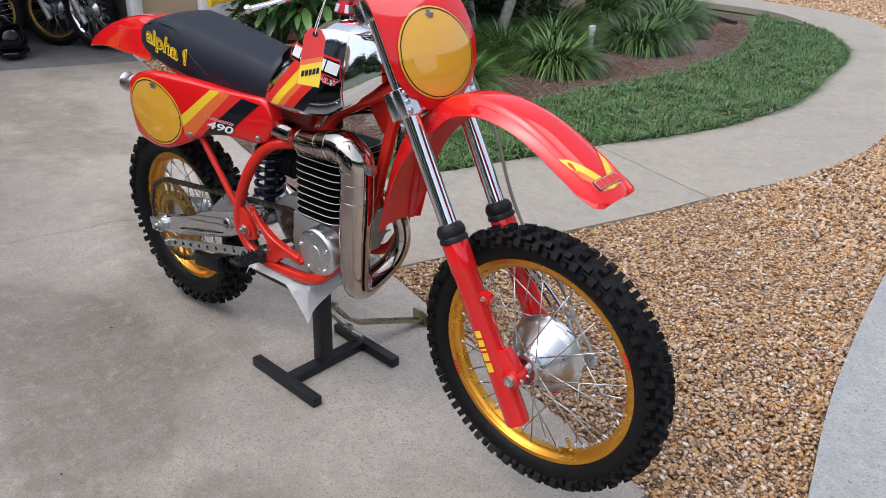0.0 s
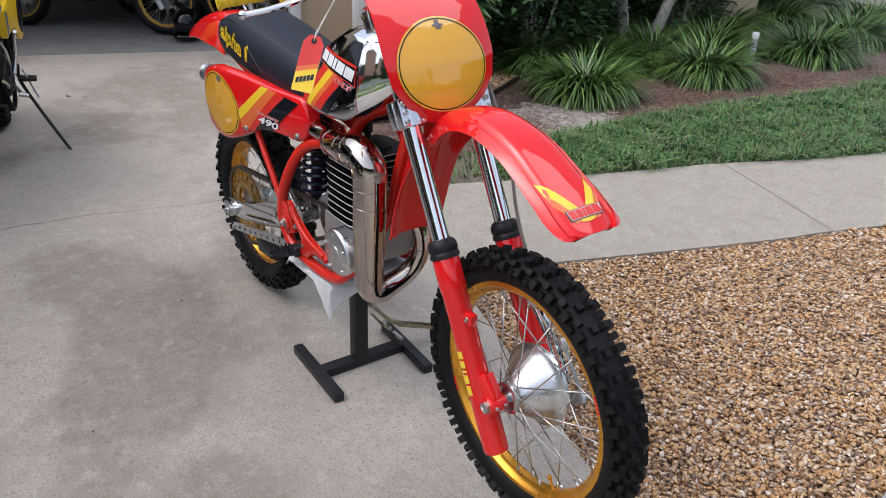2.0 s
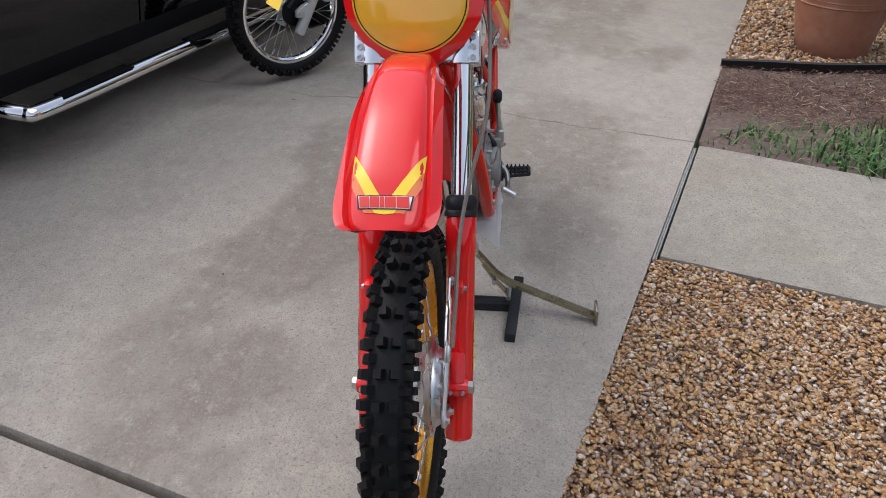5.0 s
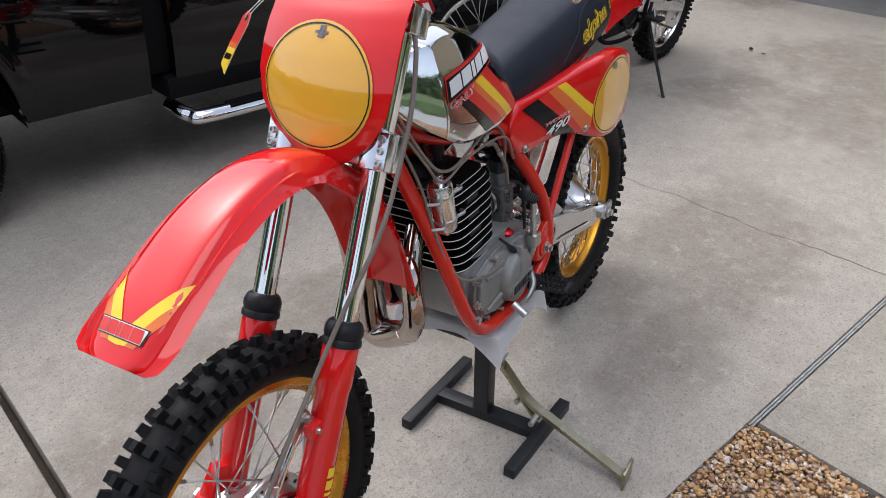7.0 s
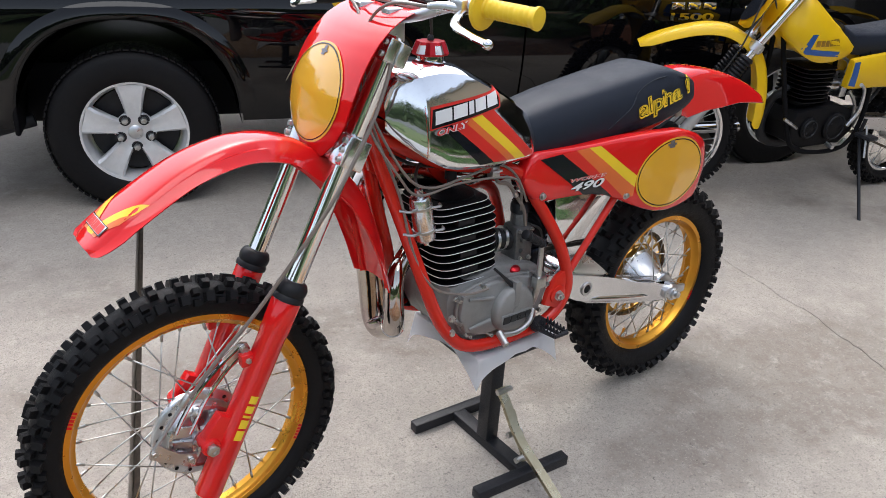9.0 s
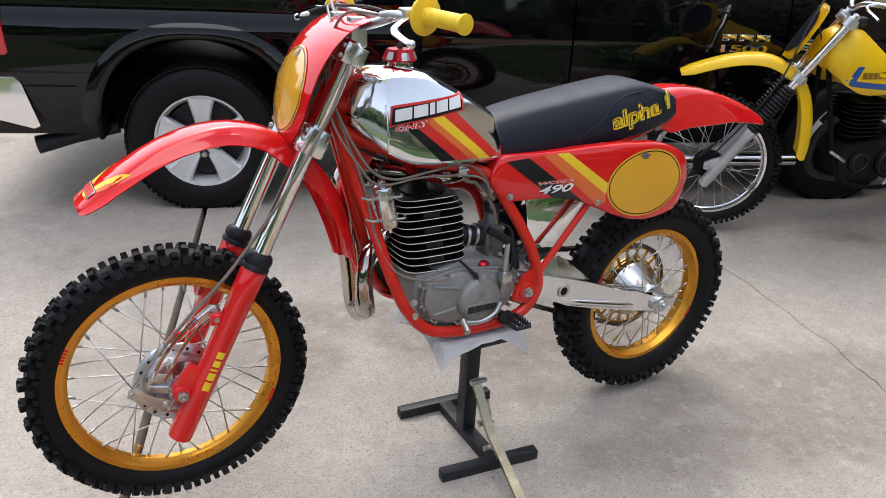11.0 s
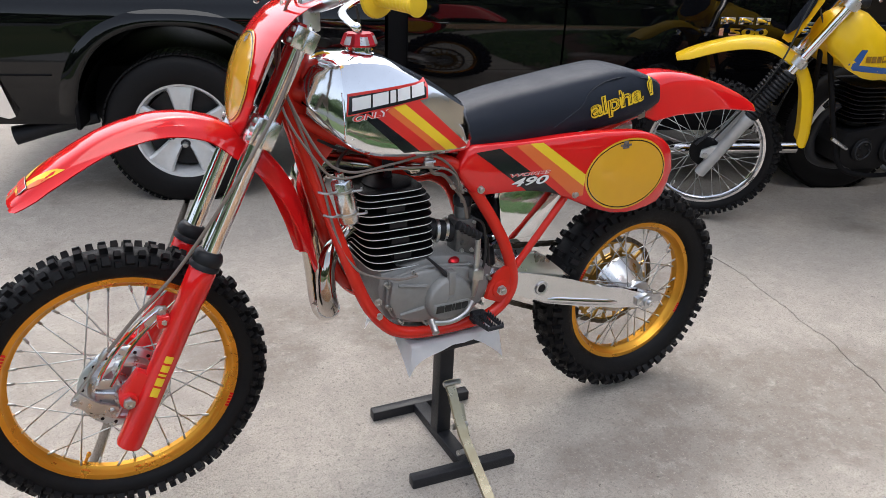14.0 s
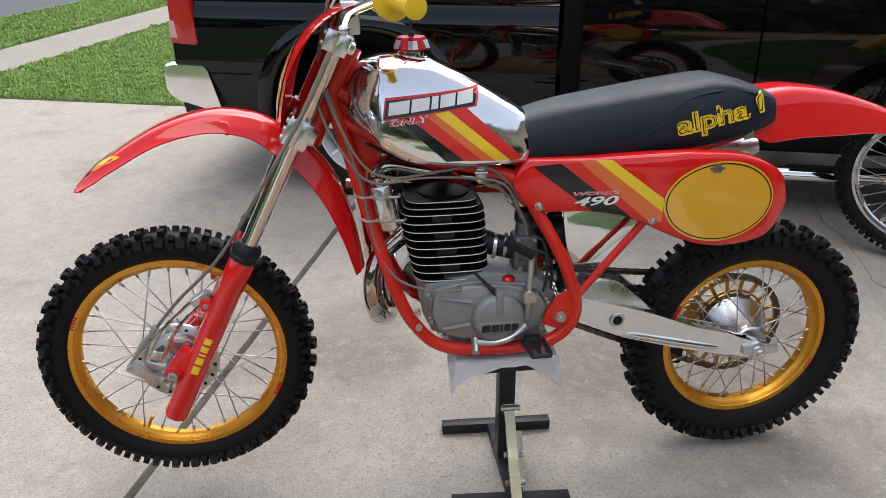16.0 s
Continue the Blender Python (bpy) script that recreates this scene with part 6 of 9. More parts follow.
    for m_, bold_, lf in ((BLACK_STICKER, 0.08, 0.0024), (WHITE_STICKER, 0.022, 0.0030)):
        write("panel_figures", "490", tr, rf, (x490, 0.788, 0.101, 0.0215), m_, panel, lf, 0.3, bold_, tl, label="white figures 490 edged in black")
    for m_, bold_, lf in ((WHITE_STICKER, 0.06, 0.0020), (LIGHT_RED, 0.012, 0.0026)):
        write("panel_word", "WORKS", tr, rf, (x490 - 0.006, 0.813, 0.112, 0.009), m_, panel, lf, 0.2, bold_, tl, label="red word WORKS edged in white")
    for bx_, bz_, by_ in ((-0.153, 0.786, 0.106), (-0.415, 0.752, 0.151)):
        bm = bmesh.new()
        lathe_dir(bm, [(0.011, 0), (0.011, 0.003), (0.008, 0.0035), (0.007, 0.008), (0.004, 0.010), (0.001, 0.010)], (bx_, sgn * (by_ - 0.002), bz_), (0, sgn, 0), 16)
        part("panel_bolt", bm, STEEL, panel)

# ---- frame ----
for sgn in (1, -1):
    bm = bmesh.new()
    din = 1.0 if sgn > 0 else 0.32
    tube(bm, [(0.318, 0.022 * sgn, 1.045), (0.285, 0.040 * sgn * din, 0.93), (0.250, 0.075 * sgn * din, 0.80), (0.212, 0.105 * sgn * din, 0.665), (0.178, 0.118 * sgn * (din + 1) / 2, 0.565), (0.150, 0.122 * sgn * (din + 2) / 3, 0.510), (0.105, 0.124 * sgn, 0.458), (0.05, 0.125 * sgn, 0.434), (-0.02, 0.126 * sgn, 0.426), (-0.12, 0.128 * sgn, 0.427),
              (-0.185, 0.130 * sgn, 0.440), (-0.232, 0.131 * sgn, 0.478), (-0.248, 0.131 * sgn, 0.535), (-0.225, 0.126 * sgn, 0.62), (-0.194, 0.112 * sgn, 0.69)] + ([(-0.15, 0.088, 0.77), (-0.10, 0.075, 0.845), (0.0, 0.055, 0.875)] if sgn > 0 else [(-0.158, -0.094, 0.742), (-0.105, -0.080, 0.774), (-0.03, -0.055, 0.790), (0.05, -0.045, 0.83)]) + [(0.12, 0.04 * sgn, 0.90), (0.29, 0.02 * sgn, 0.985)], 0.0158, 14, 5)
    fr_ = part("frame_tube", bm, RED_FRAME, BIKE, "glossy red painted cradle tube")
    bm = bmesh.new()
    prism(bm, [(-0.165, 0.49), (-0.235, 0.46), (-0.25, 0.52), (-0.23, 0.575), (-0.20, 0.56), (-0.175, 0.525)], sgn * 0.123, sgn * 0.139, 0.003)
    lathe_dir(bm, [(0.026, 0), (0.026, 0.018), (0.022, 0.020)], (-0.208, 0.125 * sgn, 0.512), (0, sgn, 0), 20)
    part("pivot_gusset", bm, RED_FRAME, fr_)
    bm = bmesh.new()
    lathe_dir(bm, [(0.015, 0), (0.015, 0.003), (0.012, 0.003), (0.012, 0.011), (0.007, 0.012), (0.007, 0.018), (0.003, 0.019)], (-0.206, 0.144 * sgn, 0.512), (0, sgn, 0), 6)
    part("pivot_nut", bm, STEEL, fr_)
    bm = bmesh.new()
    tube(bm, [(-0.243, 0.128 * sgn, 0.548), (-0.395, 0.122 * sgn, 0.726), (-0.53, 0.11 * sgn, 0.89)], 0.0098, 12, straight=True)
    part("frame_strut", bm, RED_FRAME, BIKE)
    bm = bmesh.new()
    tube(bm, [(-0.11, 0.085 * sgn, 0.855), (-0.30, 0.088 * sgn, 0.882), (-0.50, 0.088 * sgn, 0.895), (-0.66, 0.082 * sgn, 0.935), (-0.72, 0.07 * sgn, 0.95)], 0.0105, 12)
    part("seat_rail", bm, RED_FRAME, BIKE)
bm = bmesh.new()
tube(bm, [(0.315, 0, 1.06), (0.20, 0, 1.00), (0.05, 0, 0.93), (-0.12, 0, 0.88), (-0.25, 0, 0.87)], 0.024, 14)
part("backbone", bm, RED_FRAME, BIKE)
bm = bmesh.new()
prism(bm, [(0.33, 1.06), (0.29, 0.90), (0.235, 0.86), (0.18, 0.93), (0.26, 1.0)], -0.012, 0.012, 0.003)
part("head_gusset", bm, RED_FRAME, BIKE)

# ---- engine ----
bm = bmesh.new()
cases = [(0.118, 0.600), (0.128, 0.560), (0.124, 0.515), (0.104, 0.470), (0.06, 0.450), (0.0, 0.440), (-0.10, 0.440), (-0.165, 0.462), (-0.195, 0.505), (-0.205, 0.555), (-0.165, 0.592), (-0.125, 0.610), (-0.027, 0.622)]
prism(bm, cases, -0.040, 0.098, 0.010)
prism(bm, [(0.116, 0.598), (0.128, 0.560), (0.124, 0.515), (0.104, 0.470), (0.06, 0.450), (0.0, 0.444), (-0.045, 0.455), (-0.052, 0.52), (-0.04, 0.60)], -0.095, -0.030, 0.008)
prism(bm, [(0.10, 0.585), (0.108, 0.53), (0.088, 0.482), (0.03, 0.458), (-0.10, 0.455), (-0.155, 0.478), (-0.178, 0.53), (-0.15, 0.578), (-0.07, 0.596), (0.02, 0.602)], 0.09, 0.128, 0.008)
engine = part("engine_case", bm, CAST, BIKE, "grey cast magnesium engine case")
bm = bmesh.new()
lathe(bm, [(0.0, 0.150), (0.054, 0.150), (0.059, 0.147), (0.063, 0.142), (0.066, 0.128), (0.066, 0.12)], (-0.055, 0, 0.514), "y", 48)
lathe(bm, [(0.0, 0.1515), (0.012, 0.1515), (0.012, 0.150)], (-0.055, 0, 0.514), "y", 16)
block(bm, -0.065, -0.045, 0.122, 0.152, 0.53, 0.595, 0.004)
block(bm, -0.108, -0.004, 0.145, 0.1525, 0.482, 0.512, 0.003)
rim_ = [(0.10, 0.585), (0.108, 0.53), (0.088, 0.482), (0.03, 0.458), (-0.10, 0.455), (-0.155, 0.478), (-0.178, 0.53), (-0.15, 0.578), (-0.07, 0.596), (0.02, 0.602)]
b2 = bmesh.new()
tube(b2, [(x, 0.112, z) for x, z in rim_ + rim_[:1]], 0.0042, 8, 4)
part("gasket_rim", b2, CAST, engine)
for q in ([(0.01, 0.131, 0.56), (0.085, 0.130, 0.575)], [(0.015, 0.131, 0.50), (0.08, 0.130, 0.492)]):
    b2 = bmesh.new()
    tube(b2, q, [0.006, 0.004], 8)
    part("case_rib", b2, CAST, engine)
cover = part("clutch_cover", bm, CAST, engine, "round grey cast clutch cover")
bm = bmesh.new()
for o in mark_blocks(-0.010, 0.488, -0.092, 0.018, 0.16, -0.1):
    prism(bm, o, 0.152, 0.1550)
part("cover_mark", bm, EDGING, cover, "black raised block mark")
bm = bmesh.new()
lathe_dir(bm, [(0.016, 0), (0.016, 0.006), (0.012, 0.010), (0.006, 0.012)], (-0.085, 0.096, 0.598), (0, 0.25, 1), 12)
part("oil_plug", bm, RED_ANOD, engine, "small red anodised oil plug")
for x, z in ((0.112, 0.578), (0.108, 0.515), (0.075, 0.470), (0.005, 0.452), (-0.09, 0.450), (-0.158, 0.475), (-0.178, 0.545), (-0.12, 0.588), (0.04, 0.598)):
    bm = bmesh.new()
    bolt(bm, (x, 0.112, z), (0, 1, 0), 0.0052, 0.020)
    part("case_bolt", bm, STEEL, engine)
for x, z in ((0.142, 0.545), (0.14, 0.505)):
    bm = bmesh.new()
    bolt(bm, (x, 0.135, z), (0, 1, 0), 0.008, 0.008)
    part("mount_bolt", bm, STEEL, engine)
bm = bmesh.new()
lathe(bm, [(0.0, -0.138), (0.056, -0.138), (0.063, -0.136), (0.067, -0.131), (0.068, -0.125), (0.068, -0.09)], (0.094, 0, 0.531), "y", 48)
lathe(bm, [(0.0, -0.139), (0.022, -0.139), (0.024, -0.136)], (0.094, 0, 0.531), "y", 24)
for k in range(5):
    a = 0.4 + k * 1.257
    bolt(bm, (0.094 + 0.055 * math.cos(a), -0.138, 0.531 + 0.055 * math.sin(a)), (0, -1, 0), 0.004, 0.004)
part("ignition_cover", bm, ALU, engine, "round satin aluminium ignition cover")
bm = bmesh.new()
prism(bm, [(-0.115 + (0.0465 if k % 2 else 0.040) * math.cos(math.pi * k / 14), 0.524 + (0.0465 if k % 2 else 0.040) * math.sin(math.pi * k / 14)) for k in range(28)], -0.0510, -0.0450)
lathe(bm, [(0.0, -0.066), (0.009, -0.066), (0.010, -0.060), (0.017, -0.059), (0.017, -0.052), (0.023, -0.051), (0.023, -0.040)], (-0.115, 0, 0.524), "y", 18)
part("drive_sprocket", bm, CHAIN, engine)
# cylinder with separate fins
bm = bmesh.new()
lathe(bm, [(0.062, 0.0), (0.062, 0.215), (0.03, 0.225), (0.0, 0.225)], (0.060, 0, 0.590), "z", 32)
barrel = part("cylinder", bm, BLACK_METAL, engine, "black finned cylinder with bare fin edges")
for k in range(11):
    z = 0.606 + (0.0208 * k if k < 9 else 0.0208 * 8 + 0.0135 * (k - 8))
    f = k / 10
    grow = 1.0 - 0.16 * max(0, f - 0.78) / 0.22
    x0, x1, yw = -0.044 + 0.012 * f + (1 - grow) * 0.11, 0.142 + 0.030 * min(1, f * 1.4) - (1 - grow) * 0.10, 0.098 * grow
    bm = bmesh.new()
    n_ = 32
    o = []
    for i in range(n_):
        a = 2 * math.pi * i / n_
        c_, s_ = math.cos(a), math.sin(a)
        o.append(((x0 + x1) / 2 + (x1 - x0) / 2 * math.copysign(abs(c_) ** 0.42, c_), yw * math.copysign(abs(s_) ** 0.42, s_)))
    hh = 0.0010 + 0.0003 * (1 - f)
    slab(bm, o, z - hh, z + hh)
    fin = part("fin", bm, [BLACK_METAL, FIN_EDGE], barrel, smooth=30)
    for p_ in fin.data.polygons:
        p_.material_index = 0 if abs(p_.normal.z) > 0.5 else 1
for k in (1, 3, 5, 7):
    z = 0.606 + 0.0208 * k
    bm = bmesh.new()
    block(bm, 0.030 + 0.003 * k, 0.078 + 0.003 * k, 0.070, 0.0935, z + 0.0016, z + 0.0192, 0.002)
    part("fin_damper", bm, SOFT_RUBBER, barrel, "black rubber block between the fins")
bm = bmesh.new()
lathe(bm, [(0.012, 0.0), (0.012, 0.012), (0.009, 0.014), (0.009, 0.03), (0.015, 0.032), (0.015, 0.055), (0.010, 0.062), (0.0, 0.062)], (0.056, 0, 0.806), "z", 14)
part("spark_plug_cap", bm, SOFT_RUBBER, engine)
bm = bmesh.new()
tube(bm, [(0.056, 0, 0.862), (0.10, 0.02, 0.880), (0.18, 0.02, 0.90), (0.24, 0.01, 0.93)], 0.004, 8)
part("plug_lead", bm, BLACK_CABLE, engine)
can_a, can_b = Vector((0.216, 0.098, 0.854)), Vector((0.197, 0.098, 0.752))
can_d = (can_a - can_b).normalized()
bm = bmesh.new()
lathe_dir(bm, [(0.006, -0.018), (0.006, -0.008), (0.014, -0.007), (0.022, -0.002), (0.0245, 0.003), (0.0245, 0.100), (0.022, 0.105), (0.010, 0.107), (0.010, 0.122), (0.007, 0.124), (0.001, 0.124)], can_b, can_d, 28)
can = part("canister", bm, SATIN, BIKE, "polished silver canister strapped to the frame")
for f in (0.22, 0.78):
    bm = bmesh.new()
    c_ = can_b.lerp(can_a, f)
    lathe_dir(bm, [(0.0248, -0.003), (0.0262, -0.003), (0.0262, 0.003), (0.0248, 0.003)], c_, can_d, 28)
    tube(bm, [c_ + Vector((0.022, 0.014, 0)), c_ + Vector((0.046, 0.024, 0.003)), c_ + Vector((0.062, 0.008, 0.004))], 0.0032, 8)
    tube(bm, [c_ + Vector((-0.014, 0.020, 0)), c_ + Vector((-0.034, 0.026, 0.002)), c_ + Vector((-0.040, 0.014, 0.002))], 0.0032, 8)
    part("strap", bm, STEEL, can)
bm = bmesh.new()
tube(bm, [can_b + can_d * 0.122, (0.216, 0.080, 0.890), (0.17, 0.034, 0.905), (0.10, 0.012, 0.895)], 0.004, 8)
part("canister_hose", bm, BLACK_CABLE, can)
# carburettor, rubbers and filter box
bm = bmesh.new()
tube(bm, [(-0.030, 0.02, 0.672), (-0.065, 0.035, 0.666), (-0.105, 0.045, 0.658)], [0.032, 0.027, 0.028], 20)
part("intake_rubber", bm, SOFT_RUBBER, BIKE)
bm = bmesh.new()
for x in (-0.062, -0.088):
    lathe_dir(bm, [(0.0295, -0.004), (0.0315, -0.004), (0.0315, 0.004), (0.0295, 0.004)], (x, 0.038, 0.664), (-1, 0.2, -0.12), 24)
part("hose_clamp", bm, STEEL, BIKE)
bm = bmesh.new()
block(bm, -0.030, 0.030, -0.028, 0.028, -0.065, 0.045, 0.008, Matrix.Translation((-0.132, 0.05, 0.655)))
lathe(bm, [(0.0, 0.10), (0.014, 0.10), (0.022, 0.09), (0.022, 0.04)], (-0.132, 0.05, 0.655), "z", 16)
block(bm, -0.024, 0.024, -0.024, 0.026, -0.095, -0.06, 0.006, Matrix.Translation((-0.132, 0.05, 0.655)))
for dz in (-0.02, 0.01, 0.03):
    rod(bm, (-0.12, 0.075, 0.655 + dz), (-0.12, 0.088, 0.655 + dz), 0.006, 10)
carb = part("carburettor", bm, DARK_CAST, BIKE, "dark grey cast carburettor")
bm = bmesh.new()
lathe(bm, [(0.0, 0.104), (0.020, 0.104), (0.025, 0.098), (0.025, 0.078), (0.021, 0.074)], (-0.132, 0.05, 0.655), "z", 14)
part("carburettor_cap", bm, BLACK_STEEL, carb)
for x, z, r_ in ((-0.112, 0.690, 0.004), (-0.152, 0.690, 0.004), (-0.118, 0.615, 0.005), (-0.148, 0.612, 0.005), (-0.132, 0.575, 0.007)):
    bm = bmesh.new()
    bolt(bm, (x, 0.078, z), (0, 1, 0), r_, 0.007)
    part("carburettor_screw", bm, STEEL, carb)
for q in ([(-0.150, 0.072, 0.70), (-0.175, 0.090, 0.68), (-0.180, 0.098, 0.60), (-0.165, 0.10, 0.53)], [(-0.120, 0.080, 0.60), (-0.135, 0.10, 0.57), (-0.165, 0.102, 0.56), (-0.19, 0.09, 0.50)], [(-0.16, 0.07, 0.66), (-0.19, 0.085, 0.64), (-0.195, 0.09, 0.57), (-0.18, 0.095, 0.52)]):
    bm = bmesh.new()
    tube(bm, q, 0.0036, 8)
    part("vent_hose", bm, BLACK_CABLE, carb)
bm = bmesh.new()
tube(bm, [(-0.165, 0.04, 0.665), (-0.20, 0.03, 0.675), (-0.25, 0.02, 0.69)], [0.034, 0.04, 0.05], 20)
for k in range(5):
    lathe_dir(bm, [(0.034, 0), (0.044, 0.004), (0.034, 0.008)], (-0.168 - k * 0.012, 0.04 - k * 0.003, 0.666 + k * 0.003), (-1, -0.2, 0.2), 20)
part("air_boot", bm, SOFT_RUBBER, BIKE)
bm = bmesh.new()
prism(bm, [(-0.215, 0.765), (-0.43, 0.765), (-0.405, 0.715), (-0.330, 0.622), (-0.234, 0.626)], 0.046, 0.090, 0.004)
part("filter_box", bm, POLISHED, BIKE, "polished aluminium air filter box")
# fuel tap with hose, clutch arm, engine bracket
bm = bmesh.new()
block(bm, -0.012, 0.012, -0.010, 0.012, -0.014, 0.014, 0.003, Matrix.Translation((-0.020, 0.066, 0.862)))
rod(bm, (-0.020, 0.066, 0.872), (-0.020, 0.066, 0.892), 0.009, 10)
rod(bm, (-0.034, 0.080, 0.866), (-0.004, 0.080, 0.866), 0.004, 8)
tap = part("fuel_tap", bm, ALU, BIKE)
bm = bmesh.new()
tube(bm, [(-0.024, 0.068, 0.850), (-0.036, 0.070, 0.833), (-0.064, 0.072, 0.824), (-0.093, 0.072, 0.790), (-0.123, 0.072, 0.748), (-0.135, 0.072, 0.700)], 0.005, 8)
part("fuel_hose", bm, CABLE, tap)
bm = bmesh.new()
lathe_dir(bm, [(0.007, 0), (0.007, 0.014), (0.005, 0.016)], (-0.085, 0.074, 0.800), (-0.03, 0, -0.04), 10)
part("hose_filter", bm, ALU, tap)
bm = bmesh.new()
tube(bm, [(-0.048, 0.135, 0.580), (-0.020, 0.128, 0.610), (0.004, 0.122, 0.634)], [0.007, 0.004, 0.0035], 8)
part("clutch_arm", bm, BLACK_STEEL, BIKE)
bm = bmesh.new()
prism(bm, [(-0.185, 0.590), (-0.165, 0.586), (-0.138, 0.552), (-0.070, 0.516), (0.026, 0.500), (0.044, 0.490), (0.034, 0.474), (-0.012, 0.486), (-0.048, 0.474), (-0.072, 0.446), (-0.125, 0.440), (-0.108, 0.472), (-0.104, 0.498), (-0.122, 0.524), (-0.162, 0.548)], -0.142, -0.128, 0.003)
tube(bm, [(-0.160, -0.138, 0.578), (-0.132, -0.140, 0.548), (-0.070, -0.140, 0.512), (0.030, -0.140, 0.493)], 0.0075, 10)
part("engine_bracket", bm, RED_FRAME, BIKE)
for x, z in ((-0.160, 0.572), (-0.142, 0.522), (-0.10, 0.475)):
    bm = bmesh.new()
    bolt(bm, (x, -0.136, z), (0, -1, 0), 0.007, 0.008)
    part("bracket_bolt", bm, STEEL, BIKE)
# shock absorber
bm = bmesh.new()
top_, bot_ = Vector((-0.205, -0.012, 0.83)), Vector((-0.262, -0.012, 0.515))
rod(bm, top_, bot_, 0.018, 16)
part("shock_body", bm, BLACK_STEEL, BIKE)
bm = bmesh.new()
d = (bot_ - top_).normalized()
u_, v_ = d.orthogonal().normalized(), d.cross(d.orthogonal().normalized())
tube(bm, [top_ + d * (0.03 + 0.225 * k / 120) + (u_ * math.cos(2 * math.pi * k / 15) + v_ * math.sin(2 * math.pi * k / 15)) * 0.041 for k in range(121)], 0.0068, 8, straight=True)
part("shock_spring", bm, SPRING, BIKE, "dark blue coil spring")
# brake, kick and gear pedals
bm = bmesh.new()
tube(bm, [(-0.124, 0.130, 0.508), (-0.125, 0.145, 0.556), (-0.126, 0.145, 0.595), (-0.131, 0.140, 0.677)], [0.010, 0.009, 0.0075, 0.007], 10)
block(bm, -0.016, 0.016, -0.012, 0.012, -0.012, 0.02, 0.004, Matrix.Translation((-0.126, 0.147, 0.571)))
kick = part("kick_lever", bm, STEEL, BIKE, "steel kick start lever with black rubber")
bm = bmesh.new()
tube(bm, [(-0.131, 0.140, 0.677), (-0.071, 0.142, 0.715)], 0.011, 12)
for k in range(6):
    c_ = Vector((-0.131, 0.140, 0.677)).lerp(Vector((-0.071, 0.142, 0.715)), k / 5)
    lathe_dir(bm, [(0.010, -0.003), (0.0125, -0.001), (0.0125, 0.001), (0.010, 0.003)], c_, (0.058, 0.004, 0.036), 12)
part("kick_rubber", bm, SOFT_RUBBER, kick)
bm = bmesh.new()
tube(bm, [(-0.118, 0.140, 0.490), (-0.085, 0.166, 0.478), (-0.04, 0.172, 0.468), (0.006, 0.172, 0.474)], [0.011, 0.008, 0.007, 0.008], 10)
rod(bm, (0.006, 0.158, 0.474), (0.010, 0.192, 0.456), 0.0095, 14)
part("gear_lever", bm, STEEL, BIKE, "steel gear lever")
for sgn in (1, -1):
    bm = bmesh.new()
    x0, z0_ = -0.140, 0.450
    for dx in (-0.026, 0.026):
        rod(bm, (x0 + dx, 0.150 * sgn, z0_), (x0 + dx * 0.8, 0.230 * sgn, z0_ + 0.006), 0.0055, 8)
    rod(bm, (x0 - 0.022, 0.230 * sgn, z0_ + 0.006), (x0 + 0.022, 0.230 * sgn, z0_ + 0.006), 0.0055, 8)
    rod(bm, (x0, 0.148 * sgn, z0_), (x0, 0.230 * sgn, z0_ + 0.006), 0.005, 8)
    for k in range(7):
        for dx in (-0.026, 0.0, 0.026):
            y = (0.156 + k * 0.0118) * sgn
            lathe_dir(bm, [(0.0045, 0), (0.0012, 0.011)], (x0 + dx * 0.9, y, z0_ + 0.006), (0, 0, 1), 6)
    block(bm, -0.02, 0.02, -0.014, 0.014, -0.018, 0.012, 0.004, Matrix.Translation((x0, 0.144 * sgn, z0_)))
    part("foot_peg", bm, BLACK_STEEL, BIKE, "black toothed foot peg")

